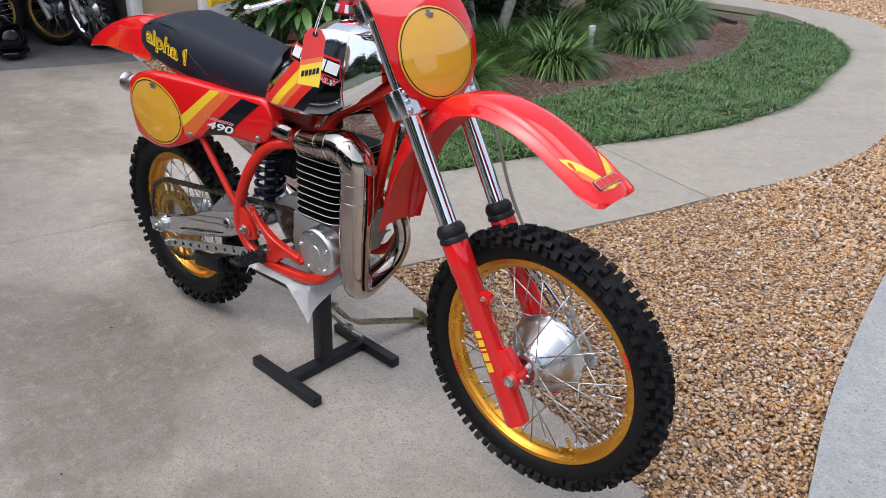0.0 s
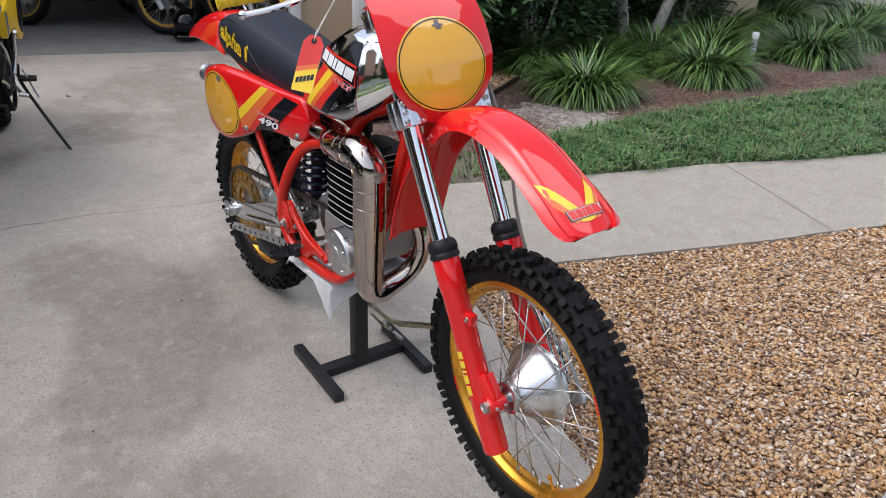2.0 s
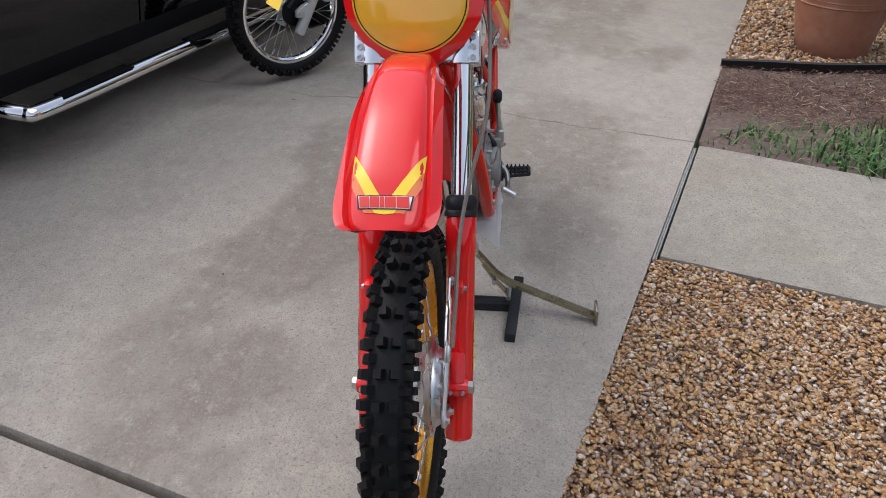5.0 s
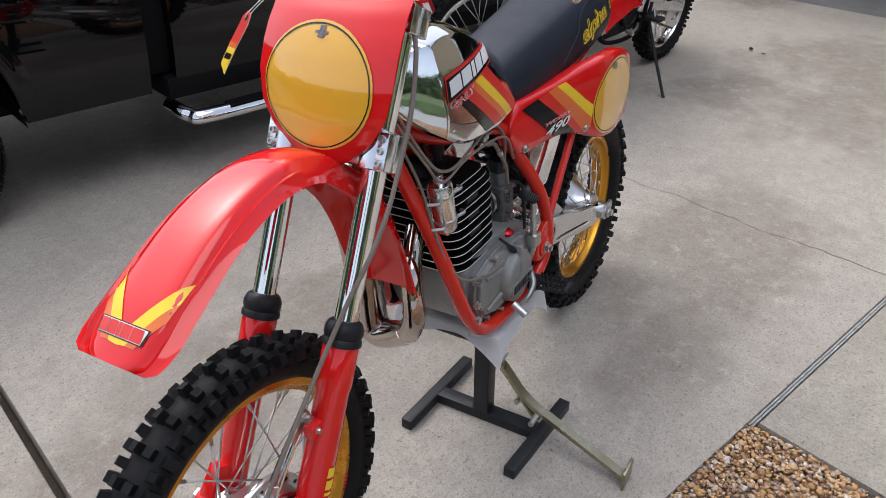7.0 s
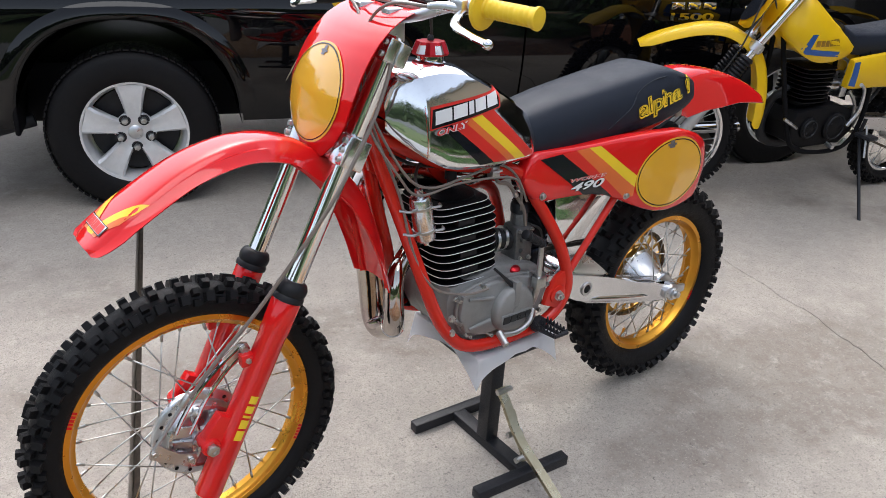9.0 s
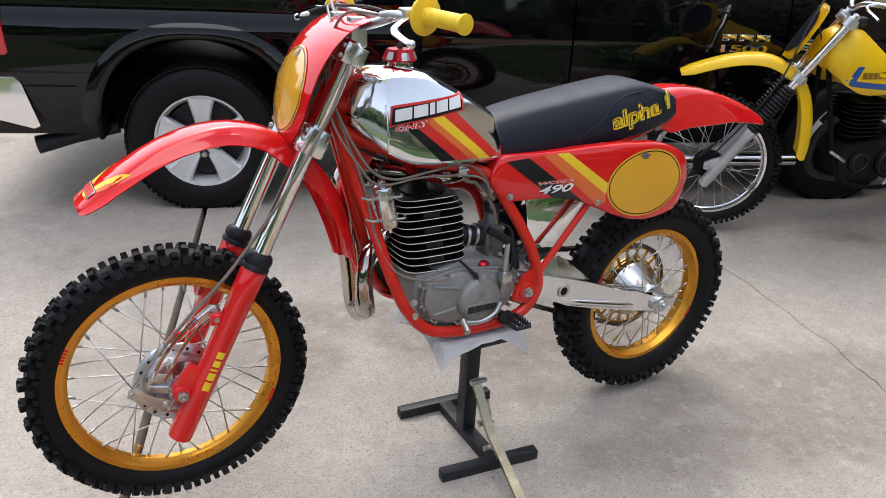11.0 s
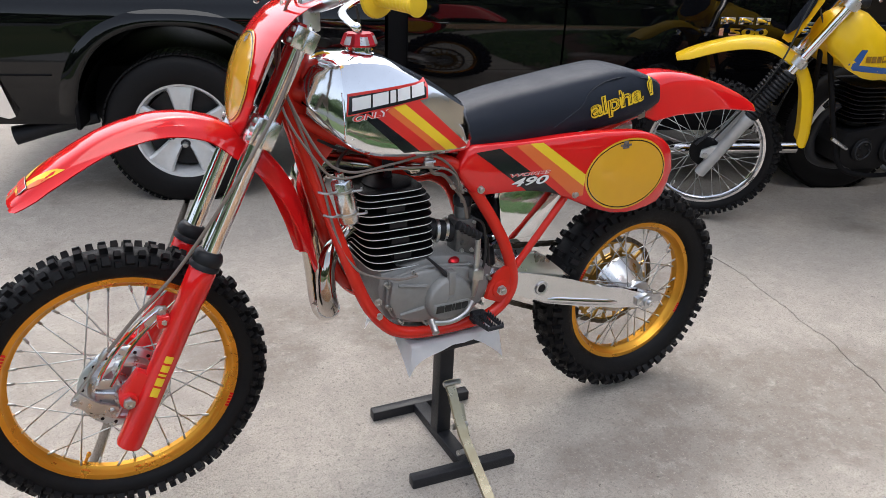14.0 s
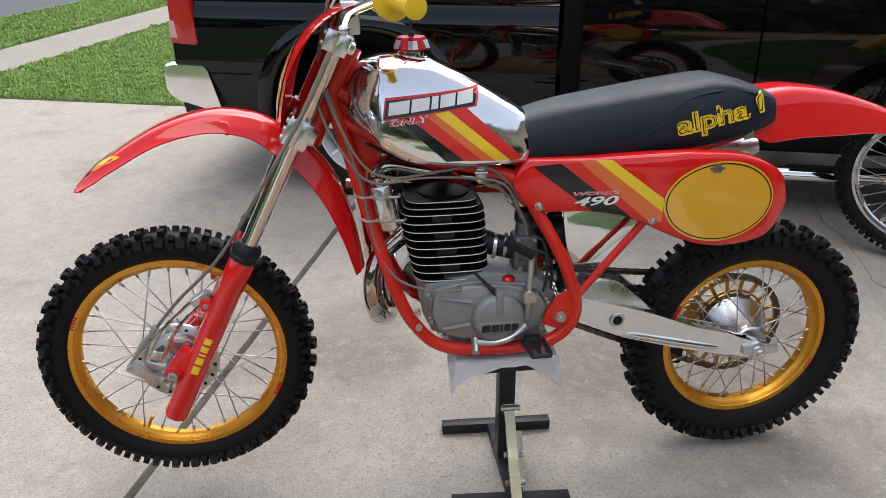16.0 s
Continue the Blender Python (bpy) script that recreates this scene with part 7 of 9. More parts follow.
# ---- swinging arm, chain and rear brake ----
for sgn in (1, -1):
    bm = bmesh.new()
    o = [(-0.215, 0.545), (-0.262, 0.532), (-0.386, 0.499), (-0.476, 0.470), (-0.58, 0.428), (-0.663, 0.396), (-0.731, 0.390), (-0.790, 0.368), (-0.805, 0.350), (-0.803, 0.326), (-0.742, 0.324), (-0.646, 0.345), (-0.52, 0.375), (-0.394, 0.406), (-0.340, 0.432), (-0.265, 0.472), (-0.215, 0.490)]
    rows_ = []
    for x, z in o:
        y = sample([(-0.81, 0.108), (-0.45, 0.098), (-0.2, 0.086)], x)
        rows_.append((x, y, z))
    a = [bm.verts.new((x, sgn * (y - 0.028), z)) for x, y, z in rows_]
    b_ = [bm.verts.new((x, sgn * y, z)) for x, y, z in rows_]
    fs = [bm.faces.new(a[::-1]), bm.faces.new(b_)]
    for i in range(len(o)):
        bm.faces.new((a[i], a[(i + 1) % len(o)], b_[(i + 1) % len(o)], b_[i]))
    bmesh.ops.bevel(bm, geom=list({e for f in fs for e in f.edges}), offset=0.009, segments=4, affect="EDGES")
    arm = part("swingarm", bm, SATIN, BIKE, "polished aluminium box swinging arm", 35)
    bm = bmesh.new()
    tube(bm, [(x, sgn * (sample([(-0.81, 0.108), (-0.45, 0.098), (-0.2, 0.086)], x) - 0.0075), z) for x, z in ((-0.385, 0.424), (-0.42, 0.415), (-0.52, 0.391), (-0.62, 0.368), (-0.675, 0.357))], [0.004, 0.0115, 0.0125, 0.0115, 0.004], 18)
    part("pressed_rib", bm, POLISHED, arm)
    bm = bmesh.new()
    prism(bm, [(-0.255, 0.530), (-0.299, 0.566), (-0.325, 0.573), (-0.357, 0.570), (-0.385, 0.553), (-0.409, 0.531), (-0.438, 0.502), (-0.479, 0.474), (-0.386, 0.492)], sgn * 0.070, sgn * 0.086, 0.004)
    part("arm_gusset", bm, HUB, arm)
    bm = bmesh.new()
    tube(bm, [(x + 0.0007 * (k % 2), sgn * 0.0875, z) for k, (x, z) in enumerate((-0.262 - 0.0043 * n, 0.524 - 0.00125 * n) for n in range(50))], 0.0032, 6, straight=True)
    part("weld_bead", bm, ALU, arm)
    bm = bmesh.new()
    lathe_dir(bm, [(0.013, -0.002), (0.013, 0.004), (0.019, 0.0045), (0.021, 0.0)], (-0.372, 0.094 * sgn, 0.462), (0, sgn, 0), 24)
    part("hole_collar", bm, ALU, arm)
    bm = bmesh.new()
    lathe_dir(bm, [(0.0, 0.0008), (0.0128, 0.0008)], (-0.372, 0.0955 * sgn, 0.462), (0, sgn, 0), 24)
    part("hole", bm, BLACK_STEEL, arm)
    bm = bmesh.new()
    lathe_dir(bm, [(0.024, -0.01), (0.026, 0), (0.026, 0.010), (0.020, 0.012), (0.018, 0.012), (0.018, 0.020), (0.010, 0.021), (0.010, 0.030), (0.004, 0.031)], (RX, 0.106 * sgn, RZ), (0, sgn, 0), 20)
    block(bm, -0.045, 0.05, -0.006, 0.006, -0.013, 0.013, 0.003, Matrix.Translation((RX - 0.01, 0.110 * sgn, RZ + 0.004)))
    rod(bm, (RX - 0.040, 0.108 * sgn, RZ), (RX - 0.060, 0.108 * sgn, RZ), 0.0035, 8)
    part("axle_adjuster", bm, ALU, arm)
bm = bmesh.new()
rod(bm, (-0.335, -0.075, 0.503), (-0.335, 0.075, 0.503), 0.027, 24)
rod(bm, (-0.225, -0.088, 0.512), (-0.225, 0.088, 0.512), 0.026, 24)
part("swingarm_bridge", bm, SATIN, BIKE)
# rear sprocket with round holes, as two rings joined by webs
bm = bmesh.new()
Rs, ys = 0.148, -0.062
teeth = 50
o = []
for k in range(teeth * 2):
    a = math.pi * k / teeth
    o.append(((Rs if k % 2 else Rs - 0.007), a))
outer_f = [[bm.verts.new((RX + r_ * math.cos(a), ys + dy, RZ + r_ * math.sin(a))) for r_, a in o] for dy in (-0.003, 0.003)]
mid_f = [[bm.verts.new((RX + (Rs - 0.016) * math.cos(a), ys + dy, RZ + (Rs - 0.016) * math.sin(a))) for r_, a in o] for dy in (-0.003, 0.003)]
n_ = len(o)
for i in range(n_):
    j = (i + 1) % n_
    bm.faces.new((outer_f[0][i], outer_f[0][j], mid_f[0][j], mid_f[0][i]))
    bm.faces.new((outer_f[1][i], mid_f[1][i], mid_f[1][j], outer_f[1][j]))
    bm.faces.new((outer_f[0][i], outer_f[1][i], outer_f[1][j], outer_f[0][j]))
    bm.faces.new((mid_f[0][i], mid_f[0][j], mid_f[1][j], mid_f[1][i]))
lathe(bm, [(0.098, -0.003), (0.104, -0.003), (0.104, 0.003), (0.098, 0.003)], (RX, ys, RZ), "y", 60, True)
lathe(bm, [(0.070, -0.003), (0.092, -0.003), (0.092, 0.003), (0.070, 0.003)], (RX, ys, RZ), "y", 60, True)
for k in range(18):
    a = 2 * math.pi * k / 18
    c_, s_ = math.cos(a), math.sin(a)
    block(bm, 0.088, 0.136, -0.003, 0.003, -0.005, 0.005, 0.0, Matrix.Translation((RX, ys, RZ)) @ Matrix.Rotation(a, 4, "Y"))
part("rear_sprocket", bm, GOLD_DARK, rear_wheel, "drilled gold rear sprocket", 30)
# chain: plates and rollers along the two runs
links = []
c1, r1, c2, r2 = Vector((RX, 0, RZ)), 0.143, Vector((-0.115, 0, 0.524)), 0.044
d = c2 - c1
L = d.length
ang = math.atan2(d.z, d.x)
off = math.acos((r1 - r2) / L)
up1, up2 = c1 + Vector((math.cos(ang + off), 0, math.sin(ang + off))) * r1, c2 + Vector((math.cos(ang + off), 0, math.sin(ang + off))) * r2
lo1, lo2 = c1 + Vector((math.cos(ang - off), 0, math.sin(ang - off))) * r1, c2 + Vector((math.cos(ang - off), 0, math.sin(ang - off))) * r2
track = [up2.lerp(up1, k / 40) for k in range(40)]
a0, a1 = ang + off, ang - off + 2 * math.pi
track += [c1 + Vector((math.cos(a0 + (a1 - a0) * k / 34), 0, math.sin(a0 + (a1 - a0) * k / 34))) * r1 for k in range(34)]
track += [lo1.lerp(lo2, k / 40) + Vector((0, 0, -0.012 * math.sin(math.pi * k / 40))) for k in range(40)]
a0, a1 = ang - off, ang + off
track += [c2 + Vector((math.cos(a0 + (a1 - a0) * k / 6), 0, math.sin(a0 + (a1 - a0) * k / 6))) * r2 for k in range(6)]
bm = bmesh.new()
for i in range(len(track)):
    p, q = track[i], track[(i + 1) % len(track)]
    m_ = (p + q) / 2
    a = math.atan2(q.z - p.z, q.x - p.x)
    l2 = (q - p).length * 0.62
    for dy in ((-0.0075, 0.0075) if i % 2 else (-0.0052, 0.0052)):
        block(bm, -l2, l2, dy - 0.001, dy + 0.001, -0.0062, 0.0062, 0, Matrix.Translation((m_.x, ys + 0.014, m_.z)) @ Matrix.Rotation(-a, 4, "Y"))
    rod(bm, (p.x, ys + 0.005, p.z), (p.x, ys + 0.023, p.z), 0.0042, 6)
part("chain", bm, CHAIN, BIKE, "oily drive chain", 0)
# torque arm below the swinging arm, with holes shown as dark discs
bm = bmesh.new()
A, B = Vector((-0.70, -0.125, 0.310)), Vector((-0.19, -0.130, 0.432))
dd = (B - A).normalized()
M = Matrix.Translation(A) @ Matrix.Rotation(-math.atan2(dd.z, dd.x), 4, "Y")
Lb = (B - A).length
block(bm, 0, Lb, -0.004, 0.004, -0.014, 0.014, 0.002, M)
ta = part("torque_arm", bm, ALU, BIKE, "drilled aluminium rear brake stay")
for k in range(9):
    bm = bmesh.new()
    lathe_dir(bm, [(0.0, 0.0006), (0.0065, 0.0006)], M @ Vector((0.06 + k * (Lb - 0.12) / 8, -0.0042, 0)), (0, -1, 0), 14)
    part("stay_hole", bm, BLACK_STEEL, ta)
bm = bmesh.new()
bolt(bm, M @ Vector((0.015, -0.004, 0)), (0, -1, 0), 0.009, 0.01)
bolt(bm, M @ Vector((Lb - 0.015, -0.004, 0)), (0, -1, 0), 0.009, 0.01)
rod(bm, (-0.74, -0.118, 0.40), (-0.20, -0.118, 0.500), 0.0032, 8)
part("brake_rod", bm, STEEL, BIKE)
bm = bmesh.new()
block(bm, -0.075, 0.075, -0.014, 0.014, -0.03, 0.022, 0.008, Matrix.Translation((-0.56, -0.062, 0.262)) @ Matrix.Rotation(-0.12, 4, "Y"))
part("chain_guide", bm, SOFT_RUBBER, BIKE)

# ---- exhaust: header loops under the frame, chamber rises on the right and runs back below the seat ----
pipe = [((0.150, 0.0, 0.700), 0.024), ((0.185, 0.012, 0.678), 0.022), ((0.222, 0.028, 0.650), 0.022), ((0.240, 0.040, 0.610), 0.022), ((0.243, 0.044, 0.565), 0.023), ((0.238, 0.036, 0.528), 0.025), ((0.227, 0.014, 0.492), 0.027), ((0.215, -0.026, 0.464), 0.030), ((0.208, -0.072, 0.448), 0.034),
        ((0.206, -0.096, 0.474), 0.037), ((0.211, -0.098, 0.580), 0.041), ((0.222, -0.098, 0.680), 0.043), ((0.230, -0.098, 0.760), 0.043), ((0.230, -0.100, 0.815), 0.043), ((0.190, -0.104, 0.840), 0.041), ((0.12, -0.103, 0.828), 0.037),
        ((0.03, -0.088, 0.814), 0.035), ((-0.05, -0.064, 0.812), 0.031), ((-0.25, -0.085, 0.828), 0.022), ((-0.45, -0.105, 0.838), 0.022)]
bm = bmesh.new()
tube(bm, [p for p, r_ in pipe], [r_ for p, r_ in pipe], 28, 8)
exhaust = part("exhaust_pipe", bm, NICKEL, BIKE, "shiny nickel plated expansion chamber")
for k in (8.4, 11.4, 12, 12.6, 13.2, 13.7, 14.4, 15, 16, 4.2, 6.0):
    i = int(k)
    p = Vector(pipe[i][0]).lerp(Vector(pipe[i + 1][0]), k - i)
    d = Vector(pipe[i + 1][0]) - Vector(pipe[i][0])
    if abs(k - i) < 0.01:
        d = Vector(pipe[i + 1][0]) - Vector(pipe[i - 1][0])
    r_ = pipe[i][1]
    bm = bmesh.new()
    lathe_dir(bm, [(r_ - 0.002, -0.0022), (r_ + 0.0012, -0.0012), (r_ + 0.0016, 0), (r_ + 0.0012, 0.0012), (r_ - 0.002, 0.0022)], p, d, 32)
    part("weld_seam", bm, NICKEL, exhaust)
bm = bmesh.new()
tube(bm, [(-0.44, -0.105, 0.84), (-0.50, -0.11, 0.838), (-0.74, -0.118, 0.838)], [0.026, 0.034, 0.034], 24, straight=True)
lathe_dir(bm, [(0.034, 0), (0.031, 0.006), (0.028, 0.05), (0.030, 0.055), (0.022, 0.055), (0.020, 0.0)], (-0.74, -0.118, 0.838), (-1, -0.02, 0), 24)
part("silencer", bm, ALU, BIKE, "dull grey aluminium silencer")
bm = bmesh.new()
block(bm, 0.0, 0.03, -0.012, 0.012, 0.0, 0.02, 0.003, Matrix.Translation((0.262, -0.10, 0.79)))
part("pipe_bracket", bm, STEEL, BIKE)

# ---- price tag hanging from the bar ----
tag = thing("paper_tag", "red and yellow printed card tag hanging on white string", "tag")
up_, out_ = Vector((-0.287, 0.454, 0.843)).normalized(), Vector((0.771, -0.611, 0.173))
side_ = out_.cross(up_).normalized()
out_ = up_.cross(side_)
M = Matrix.Translation((0.319, -0.309, 1.038)) @ Matrix((side_, out_, up_)).transposed().to_4x4()


def tag_face(bm, outline, off):
    bm.faces.new([bm.verts.new(M @ Vector((x, off + 0.003 * math.sin(z * 20), z))) for x, z in outline])


bm = bmesh.new()
q = [(-0.022, 0), (0.022, 0), (0.022, 0.050), (0.022, 0.105), (0.011, 0.122), (-0.011, 0.122), (-0.022, 0.105), (-0.022, 0.050)]
a = [bm.verts.new(M @ Vector((x, -0.0004 + 0.003 * math.sin(z * 20), z))) for x, z in q]
b_ = [bm.verts.new(M @ Vector((x, 0.0004 + 0.003 * math.sin(z * 20), z))) for x, z in q]
for f in ((0, 1, 2, 7), (7, 2, 3, 6), (6, 3, 4, 5)):
    bm.faces.new([a[i] for i in f])
    bm.faces.new([b_[i] for i in f[::-1]])
for i in range(8):
    bm.faces.new((a[i], b_[i], b_[(i + 1) % 8], a[(i + 1) % 8]))
card = part("card", bm, PAPER, tag, "", 0)
for m_, o_, nm_ in ((LIGHT_RED, [(0.0218, 0.049), (0.0218, 0.105), (0.011, 0.1218), (-0.011, 0.1218), (-0.0218, 0.105), (-0.0218, 0.066)], "red printed part"),
                    (ORANGE, [(0.0218, 0.038), (0.0218, 0.049), (-0.0218, 0.066), (-0.0218, 0.055)], "orange printed band"),
                    (YELLOW, [(0.0218, 0.0003), (0.0218, 0.038), (-0.0218, 0.055), (-0.0218, 0.0003)], "yellow printed part")):
    bm = bmesh.new()
    tag_face(bm, o_, 0.0010)
    part("printed_face", bm, m_, card, nm_, 0)
bm = bmesh.new()
for k in range(5):
    x0_, x1_ = 0.017 - k * 0.0072, 0.0112 - k * 0.0072
    tag_face(bm, [(x0_, 0.022 - 0.4 * x0_), (x1_, 0.022 - 0.4 * x1_), (x1_, 0.034 - 0.4 * x1_), (x0_, 0.034 - 0.4 * x0_)], 0.0016)
part("printed_line", bm, BLACK_STICKER, card, "black printed bars", 0)
bm = bmesh.new()
lathe_dir(bm, [(0.0, 0.0004), (0.0028, 0.0004), (0.0032, 0.0014), (0.0056, 0.0014), (0.006, 0.0)], M @ Vector((0, 0.003, 0.110)), out_, 16)
part("eyelet", bm, BLACK_STEEL, card)
bm = bmesh.new()
tube(bm, [M @ Vector((0.0, 0.005, 0.110)), M @ Vector((-0.002, 0.004, 0.128)), Vector((0.246, -0.178, 1.22))], 0.0009, 6)
tube(bm, [M @ Vector((0.0, -0.002, 0.110)), M @ Vector((0.002, -0.003, 0.130)), Vector((0.240, -0.170, 1.222))], 0.0009, 6)
part("string", bm, STRING, tag)

# ---- stand and towel ----
stand = thing("bike_stand", "black steel lift stand with olive zinc pedal", "bike stand")
bm = bmesh.new()
block(bm, -0.268, 0.052, -0.016, 0.016, 0.0, 0.032, 0.003, Matrix.Translation((0, -0.098, 0)) @ Matrix.Rotation(radians(-3), 4, "Z"))
part("foot_bar", bm, BLACK_STEEL, stand)
bm = bmesh.new()
block(bm, -0.238, 0.070, -0.016, 0.016, 0.0, 0.032, 0.003, Matrix.Translation((0, 0.219, 0)) @ Matrix.Rotation(radians(-4.5), 4, "Z"))
part("foot_bar", bm, BLACK_STEEL, stand)
bm = bmesh.new()
block(bm, -0.121, -0.079, -0.09, 0.215, 0.001, 0.031, 0.003)
part("cross_bar", bm, BLACK_STEEL, stand)
bm = bmesh.new()
block(bm, -0.122, -0.078, 0.033, 0.077, 0.030, 0.385, 0.003)
part("post", bm, BLACK_STEEL, stand)
bm = bmesh.new()
block(bm, -0.20, 0.045, -0.112, 0.152, 0.362, 0.400, 0.004)
part("top_plate", bm, BLACK_STEEL, stand)


def flat_bar(bm, pts, w, lip):
    """A folded strip along the points: a flat web across x with a short lip down each side."""
    rings_ = []
    for i, p in enumerate(pts):
        p = Vector(p)
        d_ = (Vector(pts[min(i + 1, len(pts) - 1)]) - Vector(pts[max(i - 1, 0)])).normalized()
        a_ = (Vector((1, 0, 0)) - d_ * d_.x).normalized()
        n_ = a_.cross(d_).normalized()
        rings_.append([p + a_ * (x * w) + n_ * z for x, z in ((-0.5, 0), (0.5, 0), (0.5, -lip), (0.42, -lip), (0.42, -0.004), (-0.42, -0.004), (-0.42, -lip), (-0.5, -lip))])
    return loft(bm, rings_)


bm = bmesh.new()
flat_bar(bm, [(-0.100, 0.092, 0.222), (-0.100, 0.118, 0.196), (-0.098, 0.165, 0.140), (-0.094, 0.205, 0.112), (-0.080, 0.320, 0.074), (-0.060, 0.475, 0.024)], 0.026, 0.012)
block(bm, -0.095, -0.030, 0.470, 0.478, 0.001, 0.055, 0.002)
pedal = part("pedal_arm", bm, ZINC_YELLOW, stand, "olive zinc plated pedal lever", 25)
bm = bmesh.new()
flat_bar(bm, [(-0.122, 0.122, 0.155), (-0.118, 0.165, 0.095), (-0.112, 0.212, 0.045)], 0.022, 0.006)
part("link", bm, ZINC_YELLOW, stand, "", 25)
for p in ((-0.13, 0.10, 0.215), (-0.128, 0.16, 0.11), (-0.125, 0.205, 0.055)):
    bm = bmesh.new()
    rod(bm, p, (p[0] + 0.05, p[1], p[2]), 0.008, 8)
    part("pivot_bolt", bm, STEEL, stand)

# the towel: flat top, sides hanging to pointed corners
tx0, tx1, ty0, ty1 = -0.206, 0.052, -0.120, 0.160
corner_drop = {(tx1, ty0): 0.105, (tx1, ty1): 0.085, (tx0, ty1): 0.090, (tx0, ty0): 0.045}
loop = []
order = [(tx1, ty0), (tx1, ty1), (tx0, ty1), (tx0, ty0)]
for (xa, ya), (xb, yb_) in zip(order, order[1:] + order[:1]):
    da, db = corner_drop[(xa, ya)], corner_drop[(xb, yb_)]
    for k in range(18):
        f = k / 18
        sag = 0.080 * math.sin(math.pi * f) ** 0.6 + 0.006 * math.sin(11 * f + 1)
        loop.append((xa + (xb - xa) * f, ya + (yb_ - ya) * f, max(da + (db - da) * f - sag, 0.009)))
cx_, cy_ = (tx0 + tx1) / 2, (ty0 + ty1) / 2
rings = []
for k in range(5):
    q = 0.12 + 0.86 * k / 4
    rings.append([Vector((cx_ + (x - cx_) * q, cy_ + (y - cy_) * q, 0.4035 + 0.002 * noise.noise((x * q * 25, y * q * 25, 1)))) for x, y, d in loop])
for k in range(7):
    q = k / 6
    row = []
    for i, (x, y, d) in enumerate(loop):
        o = 1.0 + 0.09 * q + 0.04 * q * noise.noise((i * 0.45, 2.0, 0))
        row.append(Vector((cx_ + (x - cx_) * o, cy_ + (y - cy_) * o, 0.401 - d * q)))
    rings.append(row)
bm = bmesh.new()
loft(bm, rings, True, False)
bm.faces.new(list(bm.verts)[:len(loop)])
bmesh.ops.solidify(bm, geom=bm.faces[:], thickness=0.003)
tagged(finish("towel", bm, CLOTH, smooth=70), "folded white cotton towel draped over the stand", "towel")


# ---- pickup truck: x forward, y away from the driveway's middle, from the rear hub ----
TRK = thing("pickup_truck", "glossy black crew pickup truck parked on the driveway", "truck", at=pose(0.203, -2.077, -0.012, 0, 0, 162))


def flank(z, shoulder=0.35):
    base = sample([(0.2, 0.06), (0.40, 0.045), (0.52, 0.018), (0.62, 0.004), (0.75, 0.0), (0.90, 0.003), (1.0, 0.010), (1.15, 0.026), (1.32, 0.055), (1.40, 0.085)], z)
    return base + shoulder * sample([(0.90, 0.0), (0.93, 0.003), (0.985, 0.019), (1.0, 0.020), (1.06, 0.014), (1.15, 0.008), (1.3, 0.0)], min(max(z, 0.90), 1.3))


WIDE = 2.0


def body_shell(name, us, zb_f, zt_f, parent=TRK, material=TRUCK, inset=0.0, label="", shoulder=0.0):
    rings = []
    low_top = min(zt_f(u) for u in us)
    for u in us:
        zb_, zt_ = zb_f(u), zt_f(u)
        zs = [zb_ + (0.90 - zb_) * q for q in (0, 0.04, 0.12, 0.25, 0.4, 0.55, 0.7, 0.85, 1.0)] + [z for z in (0.915, 0.93, 0.957, 0.985, 1.0, 1.02, 1.04, 1.08, 1.12, 1.18, 1.24, 1.30) if z < low_top - 0.01] + [zt_]
        near = [(flank(z, shoulder) + inset, z) for z in zs]
        ring = [Vector((u, y, z)) for y, z in near] + [Vector((u, 0.4, zt_ + 0.01)), Vector((u, WIDE - 0.4, zt_ + 0.01))] + [Vector((u, WIDE - y, z)) for y, z in near[::-1]]
        rings.append(ring)
    b2 = bmesh.new()
    loft(b2, rings)
    return part(name, b2, material, parent, label, 30)


ARCH_H = 0.525


def arch(u, c=0.0, r=0.475, floor=0.45):
    return max(floor, 0.36 + ARCH_H * max(1 - (abs(u - c) / r) ** 2.5, 0) ** 0.4)


us = [-0.95, -0.93, -0.85, -0.7, -0.55, -0.48] + [-0.475 + 0.475 * (1 - math.cos(math.pi * k / 20)) for k in range(0, 21)] + [0.48, 0.55, 0.7, 0.85, 0.955, 0.965]
body_shell("cargo_bed", us, lambda u: arch(u, 0, 0.475, 0.408), lambda u: 1.33, label="glossy black pickup bed side", shoulder=1.0)
body_shell("rear_door", [1.075, 1.085, 1.3, 1.6, 1.835, 1.845], lambda u: 0.44, lambda u: 1.16)
body_shell("front_door", [1.855, 1.865, 2.2, 2.6, 3.03, 3.04], lambda u: 0.44, lambda u: 1.16)
us = [3.05, 3.06, 3.08] + [3.57 - 0.475 * math.cos(math.pi * k / 20) for k in range(21)] + [4.06, 4.2, 4.4, 4.5]
body_shell("front_fender", us, lambda u: arch(u, 3.57, 0.475, 0.42), lambda u: sample([(3.05, 1.18), (4.3, 1.10), (4.5, 1.0)], u))
body_shell("cab_core", [0.985, 1.05, 2.0, 3.06, 3.07], lambda u: 0.47, lambda u: 1.13, material=TRIM_BLACK, inset=0.055)
bm = bmesh.new()
loft(bm, [[Vector((u, y0_, z)) for u, z in ((1.06, 1.15), (1.10, 1.84), (1.5, 1.92), (2.3, 1.92), (2.75, 1.82), (3.35, 1.17))] for y0_ in (0.07, 0.16, WIDE - 0.16, WIDE - 0.07)])
for v in bm.verts:
    k = (v.co.z - 1.15) / 0.75
    v.co.y = v.co.y + (0.16 * k if v.co.y < 1 else -0.16 * k)
part("cab_roof", bm, TRUCK, TRK, "", 30)
bm = bmesh.new()
